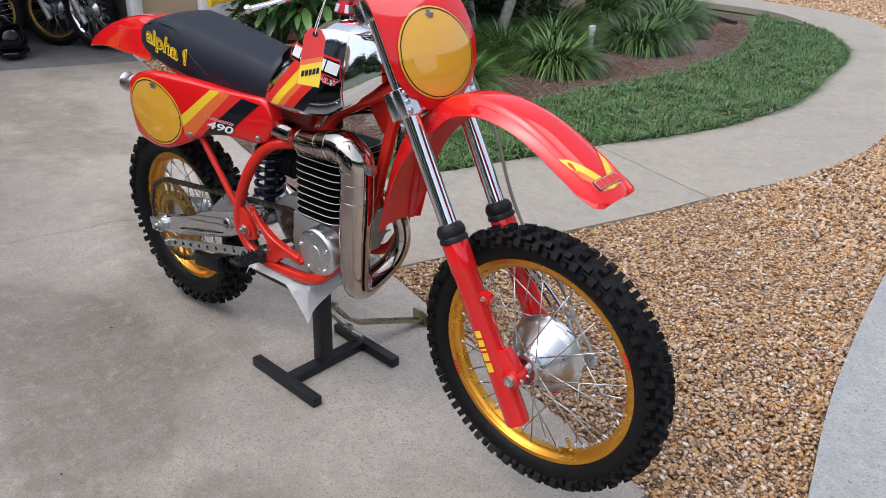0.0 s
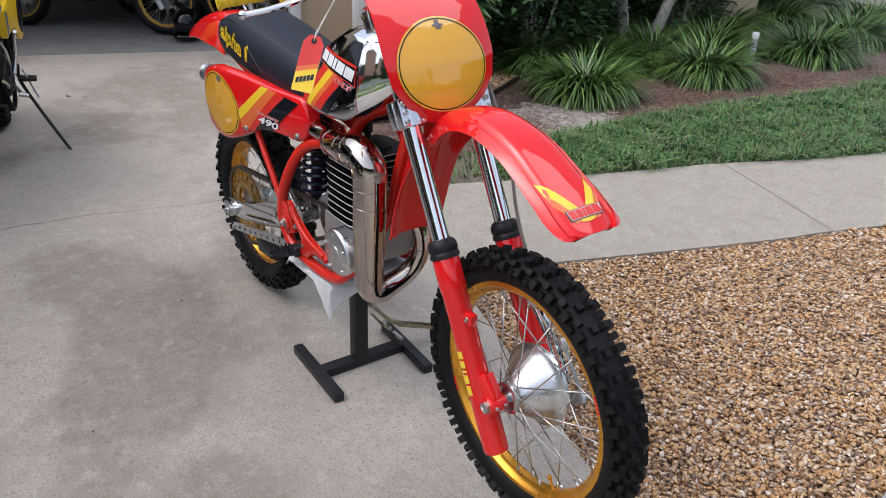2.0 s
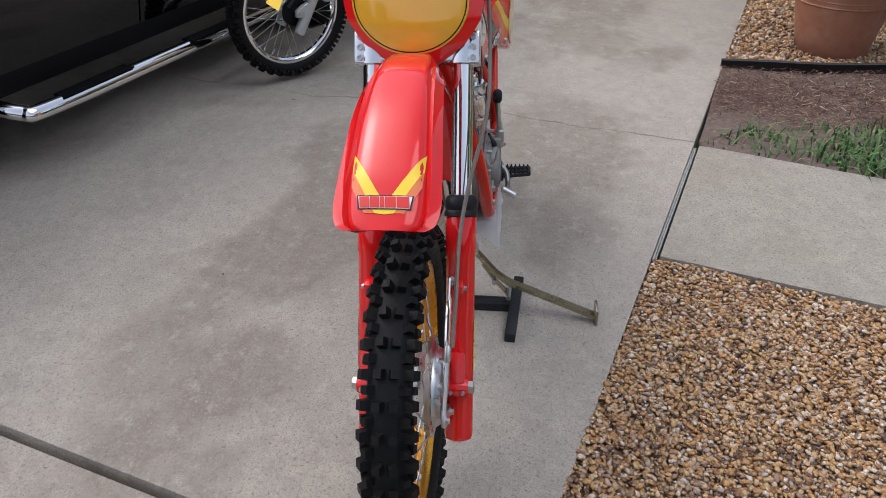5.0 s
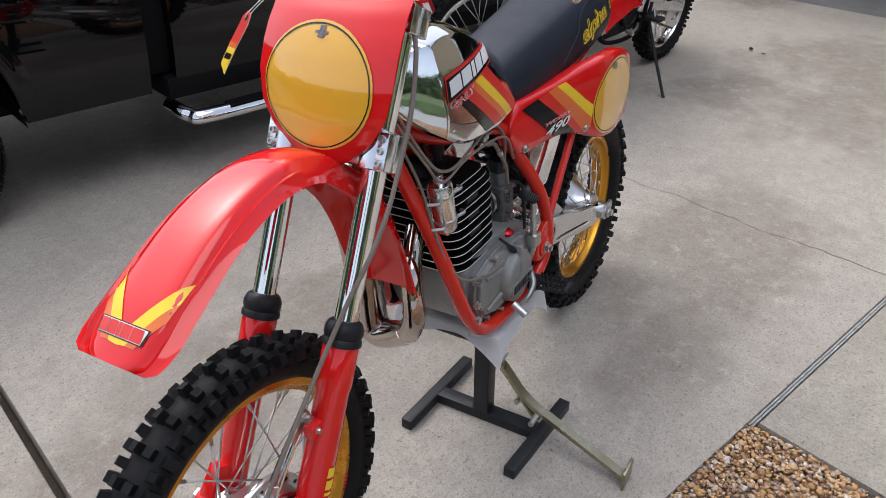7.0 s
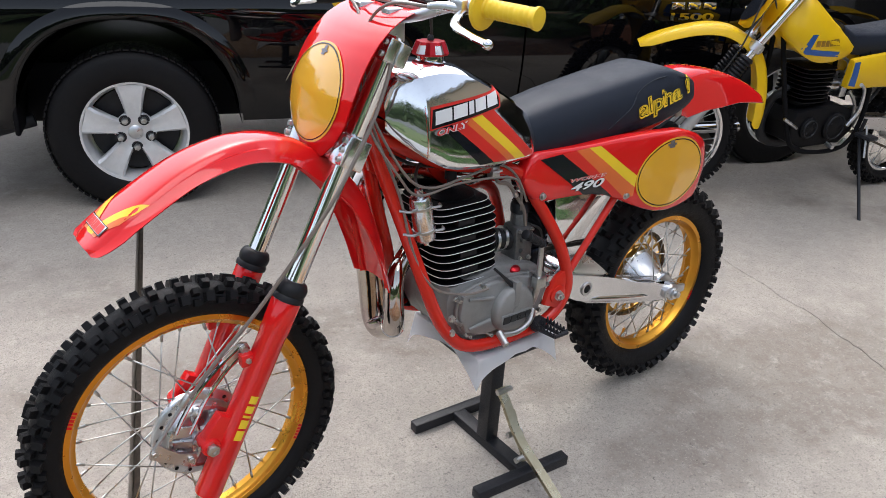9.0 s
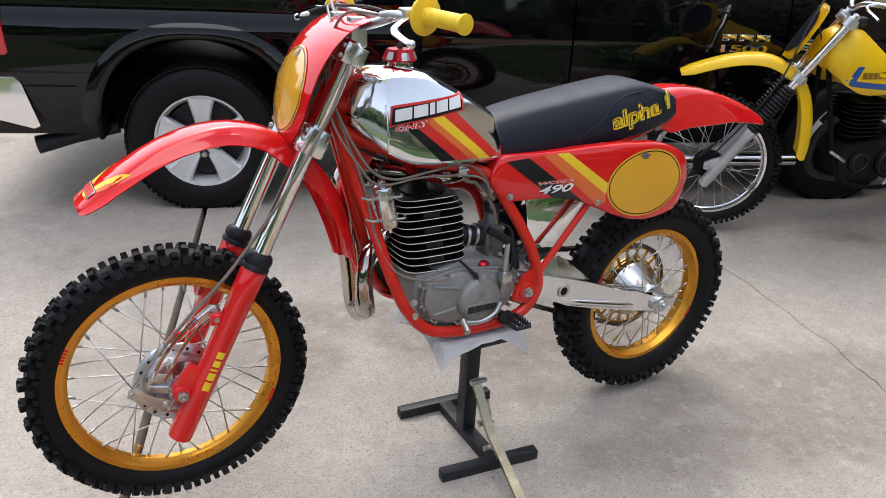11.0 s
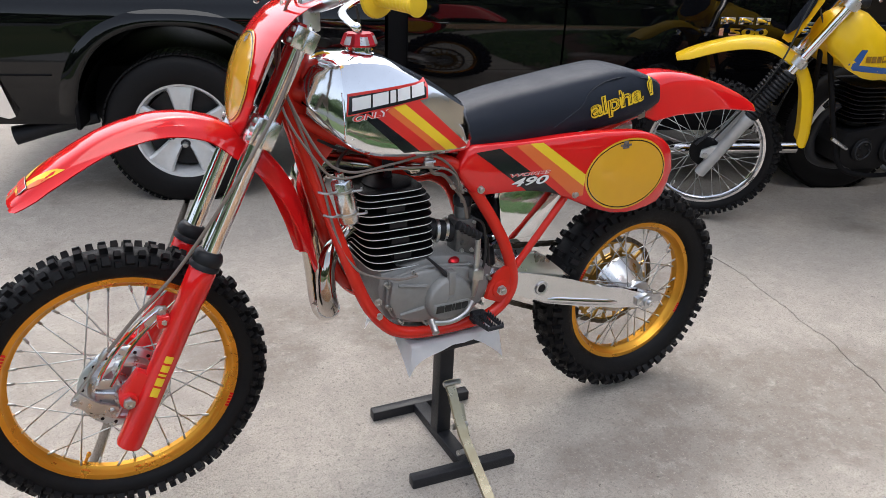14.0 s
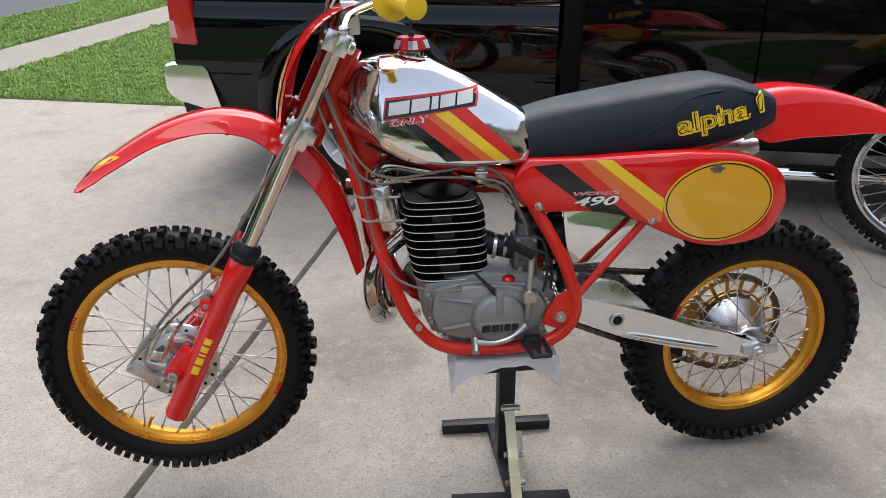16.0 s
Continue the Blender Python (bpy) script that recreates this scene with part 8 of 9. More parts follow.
for u0, u1 in ((1.16, 1.80), (1.90, 2.62)):
    q = [(u0, 1.19), (u1 + (0.28 if u1 > 2 else 0), 1.19), (u1, 1.78), (u0 + 0.03, 1.80)]
    a = [bm.verts.new((u, 0.055 + 0.16 * (z - 1.15) / 0.75, z)) for u, z in q]
    bm.faces.new(a)
part("side_window", bm, TINT_GLASS, TRK, "", 0)
for c in (0.0, 3.57):
    bm = bmesh.new()
    rings = []
    for k in range(41):
        a = math.pi * (0.035 + 0.93 * k / 40)
        ca, sa = -math.copysign(abs(math.cos(a)) ** 0.8, math.cos(a)), math.sin(a) ** 0.8
        row = []
        for r_, y in ((-0.012, 0.03), (-0.012, -0.008), (-0.004, -0.014), (0.012, -0.0155), (0.034, -0.011), (0.056, -0.004), (0.070, 0.003), (0.070, 0.03)):
            z_ = 0.36 + (ARCH_H + r_ * 0.85) * sa
            row.append(Vector((c + (0.475 + r_) * ca, y + flank(z_) * 0.8, z_)))
        rings.append(row)
    loft(bm, rings)
    part("arch_flare", bm, TRUCK, TRK)
    bm = bmesh.new()
    rings = []
    for k in range(25):
        a = math.pi * (0.02 + 0.96 * k / 24)
        rings.append([Vector((c - 0.47 * math.cos(a), y, 0.36 + 0.505 * math.sin(a))) for y in (0.03, 0.36)])
    loft(bm, rings, False, False)
    bmesh.ops.solidify(bm, geom=bm.faces[:], thickness=0.01)
    part("wheel_liner", bm, TRIM_BLACK, TRK)
bm = bmesh.new()
block(bm, -0.9, 4.3, 0.36, 1.64, 0.34, 0.62, 0.02)
part("underbody", bm, TRIM_BLACK, TRK)
bm = bmesh.new()
rod(bm, (0, 0.2, 0.37), (0, 1.8, 0.37), 0.06, 12)
part("rear_axle", bm, TRIM_BLACK, TRK)
# tail panel, trim line, flap, lamp, bumper, exhaust
bm = bmesh.new()
block(bm, -0.765, -0.545, -0.002, 0.012, 0.642, 0.650, 0.002)
part("trim_line", bm, TRIM_BLACK, TRK)
bm = bmesh.new()
block(bm, -0.475, -0.452, 0.004, 0.20, 0.385, 0.60, 0.010)
part("mud_flap", bm, TRIM_BLACK, TRK)
for zz in (0, 1):
    bm = bmesh.new()
    y0_, y1_ = (-0.006, 0.16) if zz == 0 else (WIDE - 0.16, WIDE + 0.006)
    prism(bm, [(-0.955, 0.790), (-0.830, 0.780), (-0.812, 0.795), (-0.845, 1.16), (-0.945, 1.17)], y0_, y1_, 0.012)
    lamp = part("tail_lamp", bm, TAIL_RED, TRK, "red tail lamp with clear lower lens")
    bm = bmesh.new()
    prism(bm, [(-0.957, 0.82), (-0.915, 0.814), (-0.925, 0.90), (-0.955, 0.905)], y0_ - 0.001, y1_ + 0.001, 0.004)
    part("reversing_lens", bm, TAIL_WHITE, lamp)
bm = bmesh.new()
block(bm, -0.965, -0.93, 0.10, WIDE - 0.10, 0.72, 1.32, 0.015)
part("tailgate", bm, TRUCK, TRK)
bm = bmesh.new()
o = [(-1.03, 0.650), (-1.02, 0.680), (-0.985, 0.693), (-0.81, 0.690), (-0.788, 0.668), (-0.732, 0.448), (-0.76, 0.435), (-0.96, 0.492), (-1.01, 0.525), (-1.028, 0.56)]
rings = []
for y, k, s in ((-0.008, 0.02, 0.92), (0.006, 0.005, 0.98), (0.03, 0.0, 1.0), (0.5, -0.03, 1.0), (1.5, -0.03, 1.0), (1.97, 0.0, 1.0), (1.994, 0.005, 0.98), (2.008, 0.02, 0.92)):
    rings.append([Vector((u + (k if u < -0.95 else k * 0.4), y, 0.57 + (z - 0.57) * s)) for u, z in o])
loft(bm, rings)
bumper = part("rear_bumper", bm, CHROME, TRK, "chrome rear step bumper", 35)
bm = bmesh.new()
block(bm, -0.99, -0.85, 0.10, 1.9, 0.688, 0.698, 0.004)
part("step_pad", bm, TRIM_BLACK, bumper)
bm = bmesh.new()
lathe_dir(bm, [(0.026, 0), (0.032, 0.005), (0.034, 0.22), (0.046, 0.39), (0.040, 0.39), (0.028, 0.22)], (-0.42, 0.21, 0.400), (-0.975, -0.17, -0.20), 20)
part("exhaust_tip", bm, BLACK_STEEL, TRK, "dark angled exhaust tip")
bm = bmesh.new()
tube(bm, [(1.04, 0.10, 0.33), (1.09, -0.01, 0.298), (1.18, -0.05, 0.292), (1.8, -0.055, 0.29), (3.08, -0.05, 0.29), (3.20, -0.05, 0.29)], 0.033, 14, flat=0.75)
step_bar = part("step_bar", bm, CHROME, TRK, "chrome tubular side step")
bm = bmesh.new()
for u0, u1 in ((1.25, 1.65), (2.05, 2.5)):
    bm = bmesh.new()
    block(bm, u0, u1, -0.078, -0.01, 0.312, 0.322, 0.004)
    part("step_tread", bm, TRIM_BLACK, step_bar)
bm = bmesh.new()
block(bm, 1.03, 3.0, 0.03, 0.30, 0.36, 0.46, 0.02)
part("rocker", bm, TRIM_BLACK, TRK)
# badges: a plain block mark for the maker, figures for the model
bm = bmesh.new()
for k in range(3):
    block(bm, 2.668 + k * 0.098, 2.668 + k * 0.098 + 0.080, 0.0, 0.008, 0.925, 0.962, 0.003)
part("maker_badge", bm, CHROME, TRK, "chrome block badge")
door_tree = BVHTree.FromPolygons([Vector((2.4, 0.0045, 0.7)), Vector((3.4, 0.0045, 0.7)), Vector((3.4, 0.0045, 1.0)), Vector((2.4, 0.0045, 1.0))], [(0, 1, 2, 3)])
df = (Vector((0, -0.3, 0)), Vector((1, 0, 0)), Vector((0, 0, 1)), Vector((0, 1, 0)))
# the flank is seen with forward to the right
write("model_badge", "1500", door_tree, df, (2.668, 0.872, 0.270, 0.036), CHROME, TRK, 0.006, 0, 0.03, label="chrome figures 1500")
bm = bmesh.new()
block(bm, 3.13, 3.30, 0.0, 0.006, 0.915, 0.945, 0.002)
block(bm, 3.13, 3.30, 0.0, 0.006, 0.885, 0.908, 0.002)
part("engine_badge", bm, CHROME, TRK, "small chrome badge bars")


def truck_wheel(c):
    b2 = bmesh.new()
    # tyre: square shoulders, block tread
    prof = [(0.222, 0.02), (0.236, 0.006), (0.27, -0.004), (0.33, -0.002), (0.352, 0.010), (0.366, 0.03), (0.370, 0.06), (0.370, 0.21), (0.352, 0.26), (0.236, 0.265), (0.222, 0.25)]
    lathe(b2, prof, (c, 0.035, 0.366), "y", 80)
    w_ = part("wheel", b2, RUBBER, TRK, "black road tyre on silver alloy wheel", 50)
    b2 = bmesh.new()
    for i in range(72):
        a = 2 * math.pi * i / 72
        M = Matrix.Translation((c, 0, 0.366)) @ Matrix.Rotation(a, 4, "Y")
        block(b2, 0.366, 0.3735, 0.050, 0.098, -0.012, 0.012, 0, M)
        block(b2, 0.366, 0.3735, 0.105, 0.165, -0.011, 0.012, 0, M)
        block(b2, 0.366, 0.3735, 0.172, 0.225, -0.012, 0.012, 0, M)
    part("tread", b2, RUBBER, w_, "", 0)
    b2 = bmesh.new()
    lathe(b2, [(0.230, 0.030), (0.236, 0.024), (0.234, 0.020), (0.222, 0.022), (0.214, 0.040), (0.205, 0.060), (0.200, 0.20), (0.21, 0.25)], (c, 0.025, 0.366), "y", 72)
    for k in range(5):
        a = 2 * math.pi * k / 5 + math.pi / 2
        M = Matrix.Translation((c, 0.045, 0.366)) @ Matrix.Rotation(-a, 4, "Y")
        rows = [[M @ Vector((r_, y, w * s)) for s, y in ((-1, 0.05), (-1, d + 0.012), (-0.8, d), (-0.3, d + 0.004), (0.3, d + 0.004), (0.8, d), (1, d + 0.012), (1, 0.05))] for r_, w, d in ((0.03, 0.026, 0.026), (0.07, 0.033, 0.018), (0.12, 0.042, 0.008), (0.18, 0.056, 0.0), (0.217, 0.070, 0.004))]
        loft(b2, rows)
    lathe(b2, [(0.0, 0.056), (0.082, 0.056), (0.090, 0.064), (0.090, 0.09)], (c, 0.010, 0.366), "y", 40)
    part("alloy_rim", b2, WHEEL_SILVER, w_, "silver five-spoke alloy rim", 35)
    b2 = bmesh.new()
    lathe(b2, [(0.0, 0.024), (0.024, 0.026), (0.032, 0.032), (0.034, 0.06)], (c, 0.030, 0.366), "y", 32)
    part("centre_cap", b2, ALU, w_)
    for k in range(5):
        a = 2 * math.pi * (k + 0.5) / 5 + math.pi / 2
        b2 = bmesh.new()
        lathe_dir(b2, [(0.015, 0), (0.015, 0.020), (0.012, 0.027), (0.004, 0.029)], (c + 0.068 * math.cos(a), 0.066, 0.366 + 0.068 * math.sin(a)), (0, -1, 0), 6)
        part("lug_nut", b2, STEEL, w_)
        # a flat black disc paints the shade of a recess round each nut
        b2 = bmesh.new()
        lathe_dir(b2, [(0.0, 0.0), (0.024, 0.0), (0.025, 0.002)], (c + 0.068 * math.cos(a), 0.0655, 0.366 + 0.068 * math.sin(a)), (0, -1, 0), 20)
        part("lug_recess", b2, BLACK_STEEL, w_)
    b2 = bmesh.new()
    lathe(b2, [(0.0, 0.13), (0.19, 0.13), (0.195, 0.15)], (c, 0.0, 0.366), "y", 40)
    part("brake_disc", b2, BLACK_STEEL, w_)


truck_wheel(0.0)
truck_wheel(3.57)


# ---- other motocross bikes ----
def dirt_bike(name, label, at, body, steer, rim_mat, fork_mat, full=True, group=""):
    """A parked motocross bike. x forward, y left; the steering is turned by steer degrees."""
    root = thing(name, label, "motorcycle", group, at=at)
    S = Matrix.Translation((0.375, 0, 0)) @ Matrix.Rotation(radians(steer), 4, "Z") @ Matrix.Translation((-0.40, 0, 0))
    fx, fz, rx, rz = 0.82, 0.345, -0.72, 0.312
    hub = (0.060, 0.032, 0.034, -0.036, [(0.0, 0.05), (0.055, 0.05), (0.066, 0.044), (0.068, 0.03), (0.060, 0.024), (0.035, 0.0), (0.032, -0.03), (0.038, -0.034), (0.038, -0.042), (0.0, -0.046)])
    fw, _ = knobby_wheel(root, "front_wheel", fx, fz, 0.343, 0.088, 0.272, 0.042, rim_mat, 38, hub)
    fw.matrix_basis = S
    knobby_wheel(root, "rear_wheel", rx, rz, 0.312, 0.106, 0.230, 0.052, rim_mat, 34, (0.055, 0.045, 0.055, -0.045, [(0.0, 0.06), (0.05, 0.06), (0.06, 0.05), (0.058, 0.04), (0.04, 0.02), (0.04, -0.02), (0.058, -0.04), (0.06, -0.05), (0.0, -0.06)]))
    D = Vector((-0.47, 0, 0.883))

    def fk(z, y=0.0):
        return Vector((0.775 - 0.532 * (z - 0.345), y, z))

    def sp(nm, b2, m_, par=root, lab="", sm=40):
        bmesh.ops.transform(b2, matrix=S, verts=b2.verts)
        return part(nm, b2, m_, par, lab, sm)

    for sgn in (1, -1):
        y = 0.09 * sgn
        b2 = bmesh.new()
        lathe_dir(b2, [(0.018, 0), (0.025, 0.004), (0.027, 0.012), (0.027, 0.30), (0.030, 0.305), (0.030, 0.345), (0.024, 0.348)], fk(0.245, y), D, 22)
        prism(b2, [(0.765, 0.40), (0.80, 0.385), (0.84, 0.36), (0.84, 0.33), (0.80, 0.325), (0.775, 0.31)], y - 0.013, y + 0.013, 0.003)
        sp("fork_slider", b2, fork_mat, lab="silver grey fork leg")
        b2 = bmesh.new()
        lathe_dir(b2, [(0.0135, 0), (0.0135, 0.012), (0.006, 0.014)], (fx, y + 0.013 * sgn, fz), (0, sgn, 0), 6)
        sp("axle_nut", b2, STEEL)
        b2 = bmesh.new()
        prof = [(0.028, 0)]
        for k in range(14):
            prof += [(0.027, 0.002 + k * 0.0175), (0.034, 0.008 + k * 0.0175), (0.034, 0.012 + k * 0.0175)]
        prof += [(0.026, 0.25)]
        lathe_dir(b2, prof, fk(0.552, y), D, 18)
        sp("fork_gaiter", b2, SOFT_RUBBER, lab="black ribbed fork gaiter")
        b2 = bmesh.new()
        lathe_dir(b2, [(0.019, 0), (0.019, 0.40), (0.012, 0.405)], fk(0.76, y), D, 18)
        sp("fork_tube", b2, CHROME if full else SILVER_FORK)
    for z0_ in (0.80, 1.06):
        b2 = bmesh.new()
        M = Matrix.Translation(fk(z0_)) @ Matrix.Rotation(math.atan2(D.x, D.z), 4, "Y")
        for sgn in (1, -1):
            lathe_dir(b2, [(0.02, 0), (0.029, 0.002), (0.029, 0.042), (0.02, 0.045)], fk(z0_, 0.09 * sgn), D, 18)
        block(b2, -0.04, 0.025, -0.08, 0.08, 0.006, 0.032, 0.005, M)
        sp("fork_clamp", b2, ALU)
    # front guard
    crown_ = [(1.040, 0.772), (0.97, 0.812), (0.86, 0.858), (0.75, 0.888), (0.65, 0.888), (0.565, 0.858), (0.490, 0.805), (0.436, 0.72), (0.402, 0.61), (0.388, 0.50), (0.390, 0.43)]
    pth = smooth_path([(x, 0, z) for x, z in crown_], 4)
    rings_ = []
    pv = None
    for i, p in enumerate(pth):
        f = i / (len(pth) - 1)
        w = sample([(0, 0.050), (0.06, 0.066), (0.3, 0.068), (0.5, 0.055), (0.8, 0.066), (1.0, 0.060)], f)
        dp = sample([(0, 0.022), (0.08, 0.038), (0.3, 0.044), (0.55, 0.045), (0.8, 0.055), (0.97, 0.05), (1.0, 0.03)], f)
        t_ = (pth[min(i + 1, len(pth) - 1)] - pth[max(i - 1, 0)]).normalized()
        nn = Vector((t_.z, 0, -t_.x))
        if pv is None and nn.z < 0 or pv is not None and nn.dot(pv) < 0:
            nn = -nn
        pv = nn
        oo = [(0, 0), (0.4 * w, -0.001), (0.7 * w, -0.008), (0.86 * w, -0.45 * dp), (w, -dp)]
        pr = [(-a, b_) for a, b_ in oo[::-1]] + oo[1:]
        rings_.append([p + Vector((0, a, 0)) + nn * b_ for a, b_ in pr] + [p + Vector((0, a * 0.96, 0)) + nn * (b_ - 0.003) for a, b_ in pr[::-1]])
    b2 = bmesh.new()
    loft(b2, rings_)
    sp("front_mudguard", b2, body, lab="plastic front mudguard")
    # number plate: yellow rim with black face
    b2 = bmesh.new()
    M = Matrix.Translation((0.545, 0, 1.01)) @ Matrix.Rotation(radians(-24), 4, "Y")
    rows = []
    for z, w in ((-0.13, 0.03), (-0.115, 0.075), (-0.07, 0.108), (0.0, 0.118), (0.08, 0.108), (0.125, 0.08), (0.14, 0.03)):
        rows.append([M @ Vector((0.012 - 0.03 * (q / 4 - 1) ** 2, w * (q / 4 - 1), z)) for q in range(9)])
    loft(b2, rows, False, False)
    bmesh.ops.solidify(b2, geom=b2.faces[:], thickness=0.004)
    npl = sp("number_plate", b2, body)
    if full:
        b2 = bmesh.new()
        rows = []
        for z, w in ((-0.108, 0.02), (-0.095, 0.055), (-0.06, 0.084), (0.0, 0.094), (0.065, 0.084), (0.10, 0.06), (0.115, 0.02)):
            rows.append([M @ Vector((0.0155 - 0.03 * (w / 0.118 * (q / 4 - 1)) ** 2, w * (q / 4 - 1), z)) for q in range(9)])
        loft(b2, rows, False, False)
        sp("plate_face", b2, BLACK_STICKER, npl, "black number plate face")
    b2 = bmesh.new()
    tube(b2, [(0.26, -0.39, 1.165), (0.30, -0.25, 1.18), (0.36, -0.12, 1.165), (0.375, 0.0, 1.13), (0.36, 0.12, 1.165), (0.30, 0.25, 1.18), (0.26, 0.39, 1.165)], 0.011, 12)
    hb = sp("handlebar", b2, ALU)
    for sgn in (1, -1):
        b2 = bmesh.new()
        rod(b2, (0.289, 0.285 * sgn, 1.178), (0.258, 0.40 * sgn, 1.164), 0.017, 14)
        lathe_dir(b2, [(0.017, -0.004), (0.028, -0.002), (0.028, 0.003), (0.017, 0.005)], (0.289, 0.285 * sgn, 1.178), (-0.26, sgn, -0.1), 16)
        sp("grip", b2, SOFT_RUBBER, hb, "black rubber grip")
        b2 = bmesh.new()
        tube(b2, [(0.33, 0.20 * sgn, 1.18), (0.37, 0.24 * sgn, 1.165), (0.345, 0.37 * sgn, 1.14)], [0.008, 0.006, 0.006], 8)
        sp("lever", b2, POLISHED, hb)
    for pts_ in ([(0.80, 0.05, 0.40), (0.70, 0.115, 0.60), (0.60, 0.13, 0.82), (0.55, 0.09, 1.02), (0.47, 0.0, 1.22), (0.38, -0.14, 1.2)], [(0.34, 0.19, 1.19), (0.46, 0.06, 1.23), (0.50, 0.0, 1.08), (0.42, 0.06, 0.9)]):
        b2 = bmesh.new()
        tube(b2, pts_, 0.004, 6)
        sp("control_cable", b2, BLACK_CABLE)
    # frame, engine
    for sgn in (1, -1):
        b2 = bmesh.new()
        tube(b2, [(0.42, 0.02 * sgn, 0.93), (0.36, 0.05 * sgn, 0.72), (0.30, 0.10 * sgn, 0.48), (0.24, 0.12 * sgn, 0.36), (0.10, 0.125 * sgn, 0.315), (-0.10, 0.125 * sgn, 0.315), (-0.20, 0.12 * sgn, 0.38), (-0.22, 0.115 * sgn, 0.55), (-0.17, 0.10 * sgn, 0.74), (-0.05, 0.06 * sgn, 0.86), (0.38, 0.02 * sgn, 0.95)], 0.0115, 10)
        part("frame_tube", b2, TRIM_BLACK, root)
        b2 = bmesh.new()
        tube(b2, [(-0.10, 0.08 * sgn, 0.80), (-0.40, 0.085 * sgn, 0.82), (-0.72, 0.06 * sgn, 0.845)], 0.011, 10)
        tube(b2, [(-0.22, 0.11 * sgn, 0.52), (-0.48, 0.09 * sgn, 0.82)], 0.009, 8)
        part("sub_frame", b2, BLACK_STEEL, root)
        b2 = bmesh.new()
        prism(b2, [(-0.18, 0.47), (-0.45, 0.44), (-0.75, 0.355), (-0.76, 0.30), (-0.45, 0.37), (-0.18, 0.41)], sgn * 0.085 - 0.014, sgn * 0.085 + 0.014, 0.005)
        part("swingarm", b2, ALU, root, "silver aluminium swinging arm")
        b2 = bmesh.new()
        tp, bt = Vector((-0.40, 0.115 * sgn, 0.80)), Vector((-0.50, 0.115 * sgn, 0.42))
        d_ = (bt - tp).normalized()
        pr = [(0.016, 0), (0.016, 0.05)]
        for k in range(15):
            pr += [(0.020, 0.05 + k * 0.018), (0.033, 0.057 + k * 0.018), (0.033, 0.061 + k * 0.018)]
        pr += [(0.016, 0.33), (0.016, (bt - tp).length)]
        lathe_dir(b2, pr, tp, d_, 16)
        part("shock", b2, SOFT_RUBBER, root, "black gaitered shock absorber")
    b2 = bmesh.new()
    prism(b2, [(0.24, 0.52), (0.27, 0.46), (0.24, 0.37), (0.16, 0.335), (-0.12, 0.335), (-0.19, 0.40), (-0.17, 0.50), (-0.02, 0.55)], -0.11, 0.11, 0.012)
    for cx_, cz_, rr2 in ((0.150, 0.44, 0.054), (-0.03, 0.435, 0.072)):
        lathe(b2, [(0.0, 0.130), (rr2 - 0.012, 0.130), (rr2, 0.120), (rr2, 0.10)], (cx_, 0, cz_), "y", 32)
    eng = part("engine", b2, BLACK_METAL, root, "black painted two-stroke engine")
    for k in range(9):
        b2 = bmesh.new()
        o = [(0.13 + 0.105 * math.copysign(abs(math.cos(a)) ** 0.45, math.cos(a)), 0.10 * math.copysign(abs(math.sin(a)) ** 0.45, math.sin(a))) for a in (2 * math.pi * i / 24 for i in range(24))]
        slab(b2, o, 0.56 + k * 0.02, 0.5635 + k * 0.02)
        part("fin", b2, BLACK_METAL, eng, "", 30)
    b2 = bmesh.new()
    lathe(b2, [(0.06, 0), (0.06, 0.19), (0.0, 0.2)], (0.13, 0, 0.53), "z", 24)
    part("cylinder", b2, BLACK_METAL, eng)
    b2 = bmesh.new()
    tube(b2, [(0.02, 0.03, 0.63), (-0.03, 0.04, 0.62), (-0.12, 0.045, 0.64), (-0.19, 0.03, 0.66)], [0.03, 0.028, 0.03, 0.042], 16)
    block(b2, -0.085, -0.04, 0.02, 0.085, 0.57, 0.69, 0.008)
    part("carburettor", b2, ALU, root)
    b2 = bmesh.new()
    tube(b2, [(0.23, 0.0, 0.62), (0.28, -0.03, 0.55), (0.29, -0.05, 0.44), (0.24, -0.06, 0.34), (0.10, -0.06, 0.30), (-0.1, -0.08, 0.31), (-0.25, -0.12, 0.42)], [0.018, 0.019, 0.021, 0.025, 0.027, 0.025, 0.022], 18)
    part("exhaust_pipe", b2, BLACK_STEEL, root)
    # brake plate and arm on the hub, levers and pipes on the engine
    b2 = bmesh.new()
    lathe(b2, [(0.0, 0.066), (0.020, 0.066), (0.026, 0.058), (0.060, 0.056), (0.070, 0.052), (0.072, 0.044)], (fx, 0, fz), "y", 36)
    plate_ = sp("brake_plate", b2, BLACK_METAL, lab="black front brake plate")
    b2 = bmesh.new()
    tube(b2, [(fx + 0.05, 0.070, fz + 0.035), (fx + 0.01, 0.074, fz + 0.085), (fx - 0.02, 0.076, fz + 0.12)], [0.008, 0.007, 0.005], 8)
    tube(b2, [(fx - 0.06, 0.072, fz + 0.02), (fx - 0.10, 0.080, fz + 0.13)], 0.007, 8)
    sp("brake_arm", b2, BLACK_STEEL, plate_)
    b2 = bmesh.new()
    tube(b2, [(-0.10, 0.135, 0.44), (-0.13, 0.150, 0.52), (-0.115, 0.155, 0.62), (-0.06, 0.165, 0.66)], [0.012, 0.010, 0.008, 0.009], 10)
    part("kick_lever", b2, ALU, root, "silver kick start lever")
    b2 = bmesh.new()
    tube(b2, [(-0.12, 0.135, 0.37), (-0.06, 0.155, 0.355), (0.03, 0.160, 0.365)], 0.008, 10)
    rod(b2, (0.03, 0.150, 0.365), (0.035, 0.195, 0.360), 0.010, 10)
    part("gear_lever", b2, ALU, root, "silver gear lever")
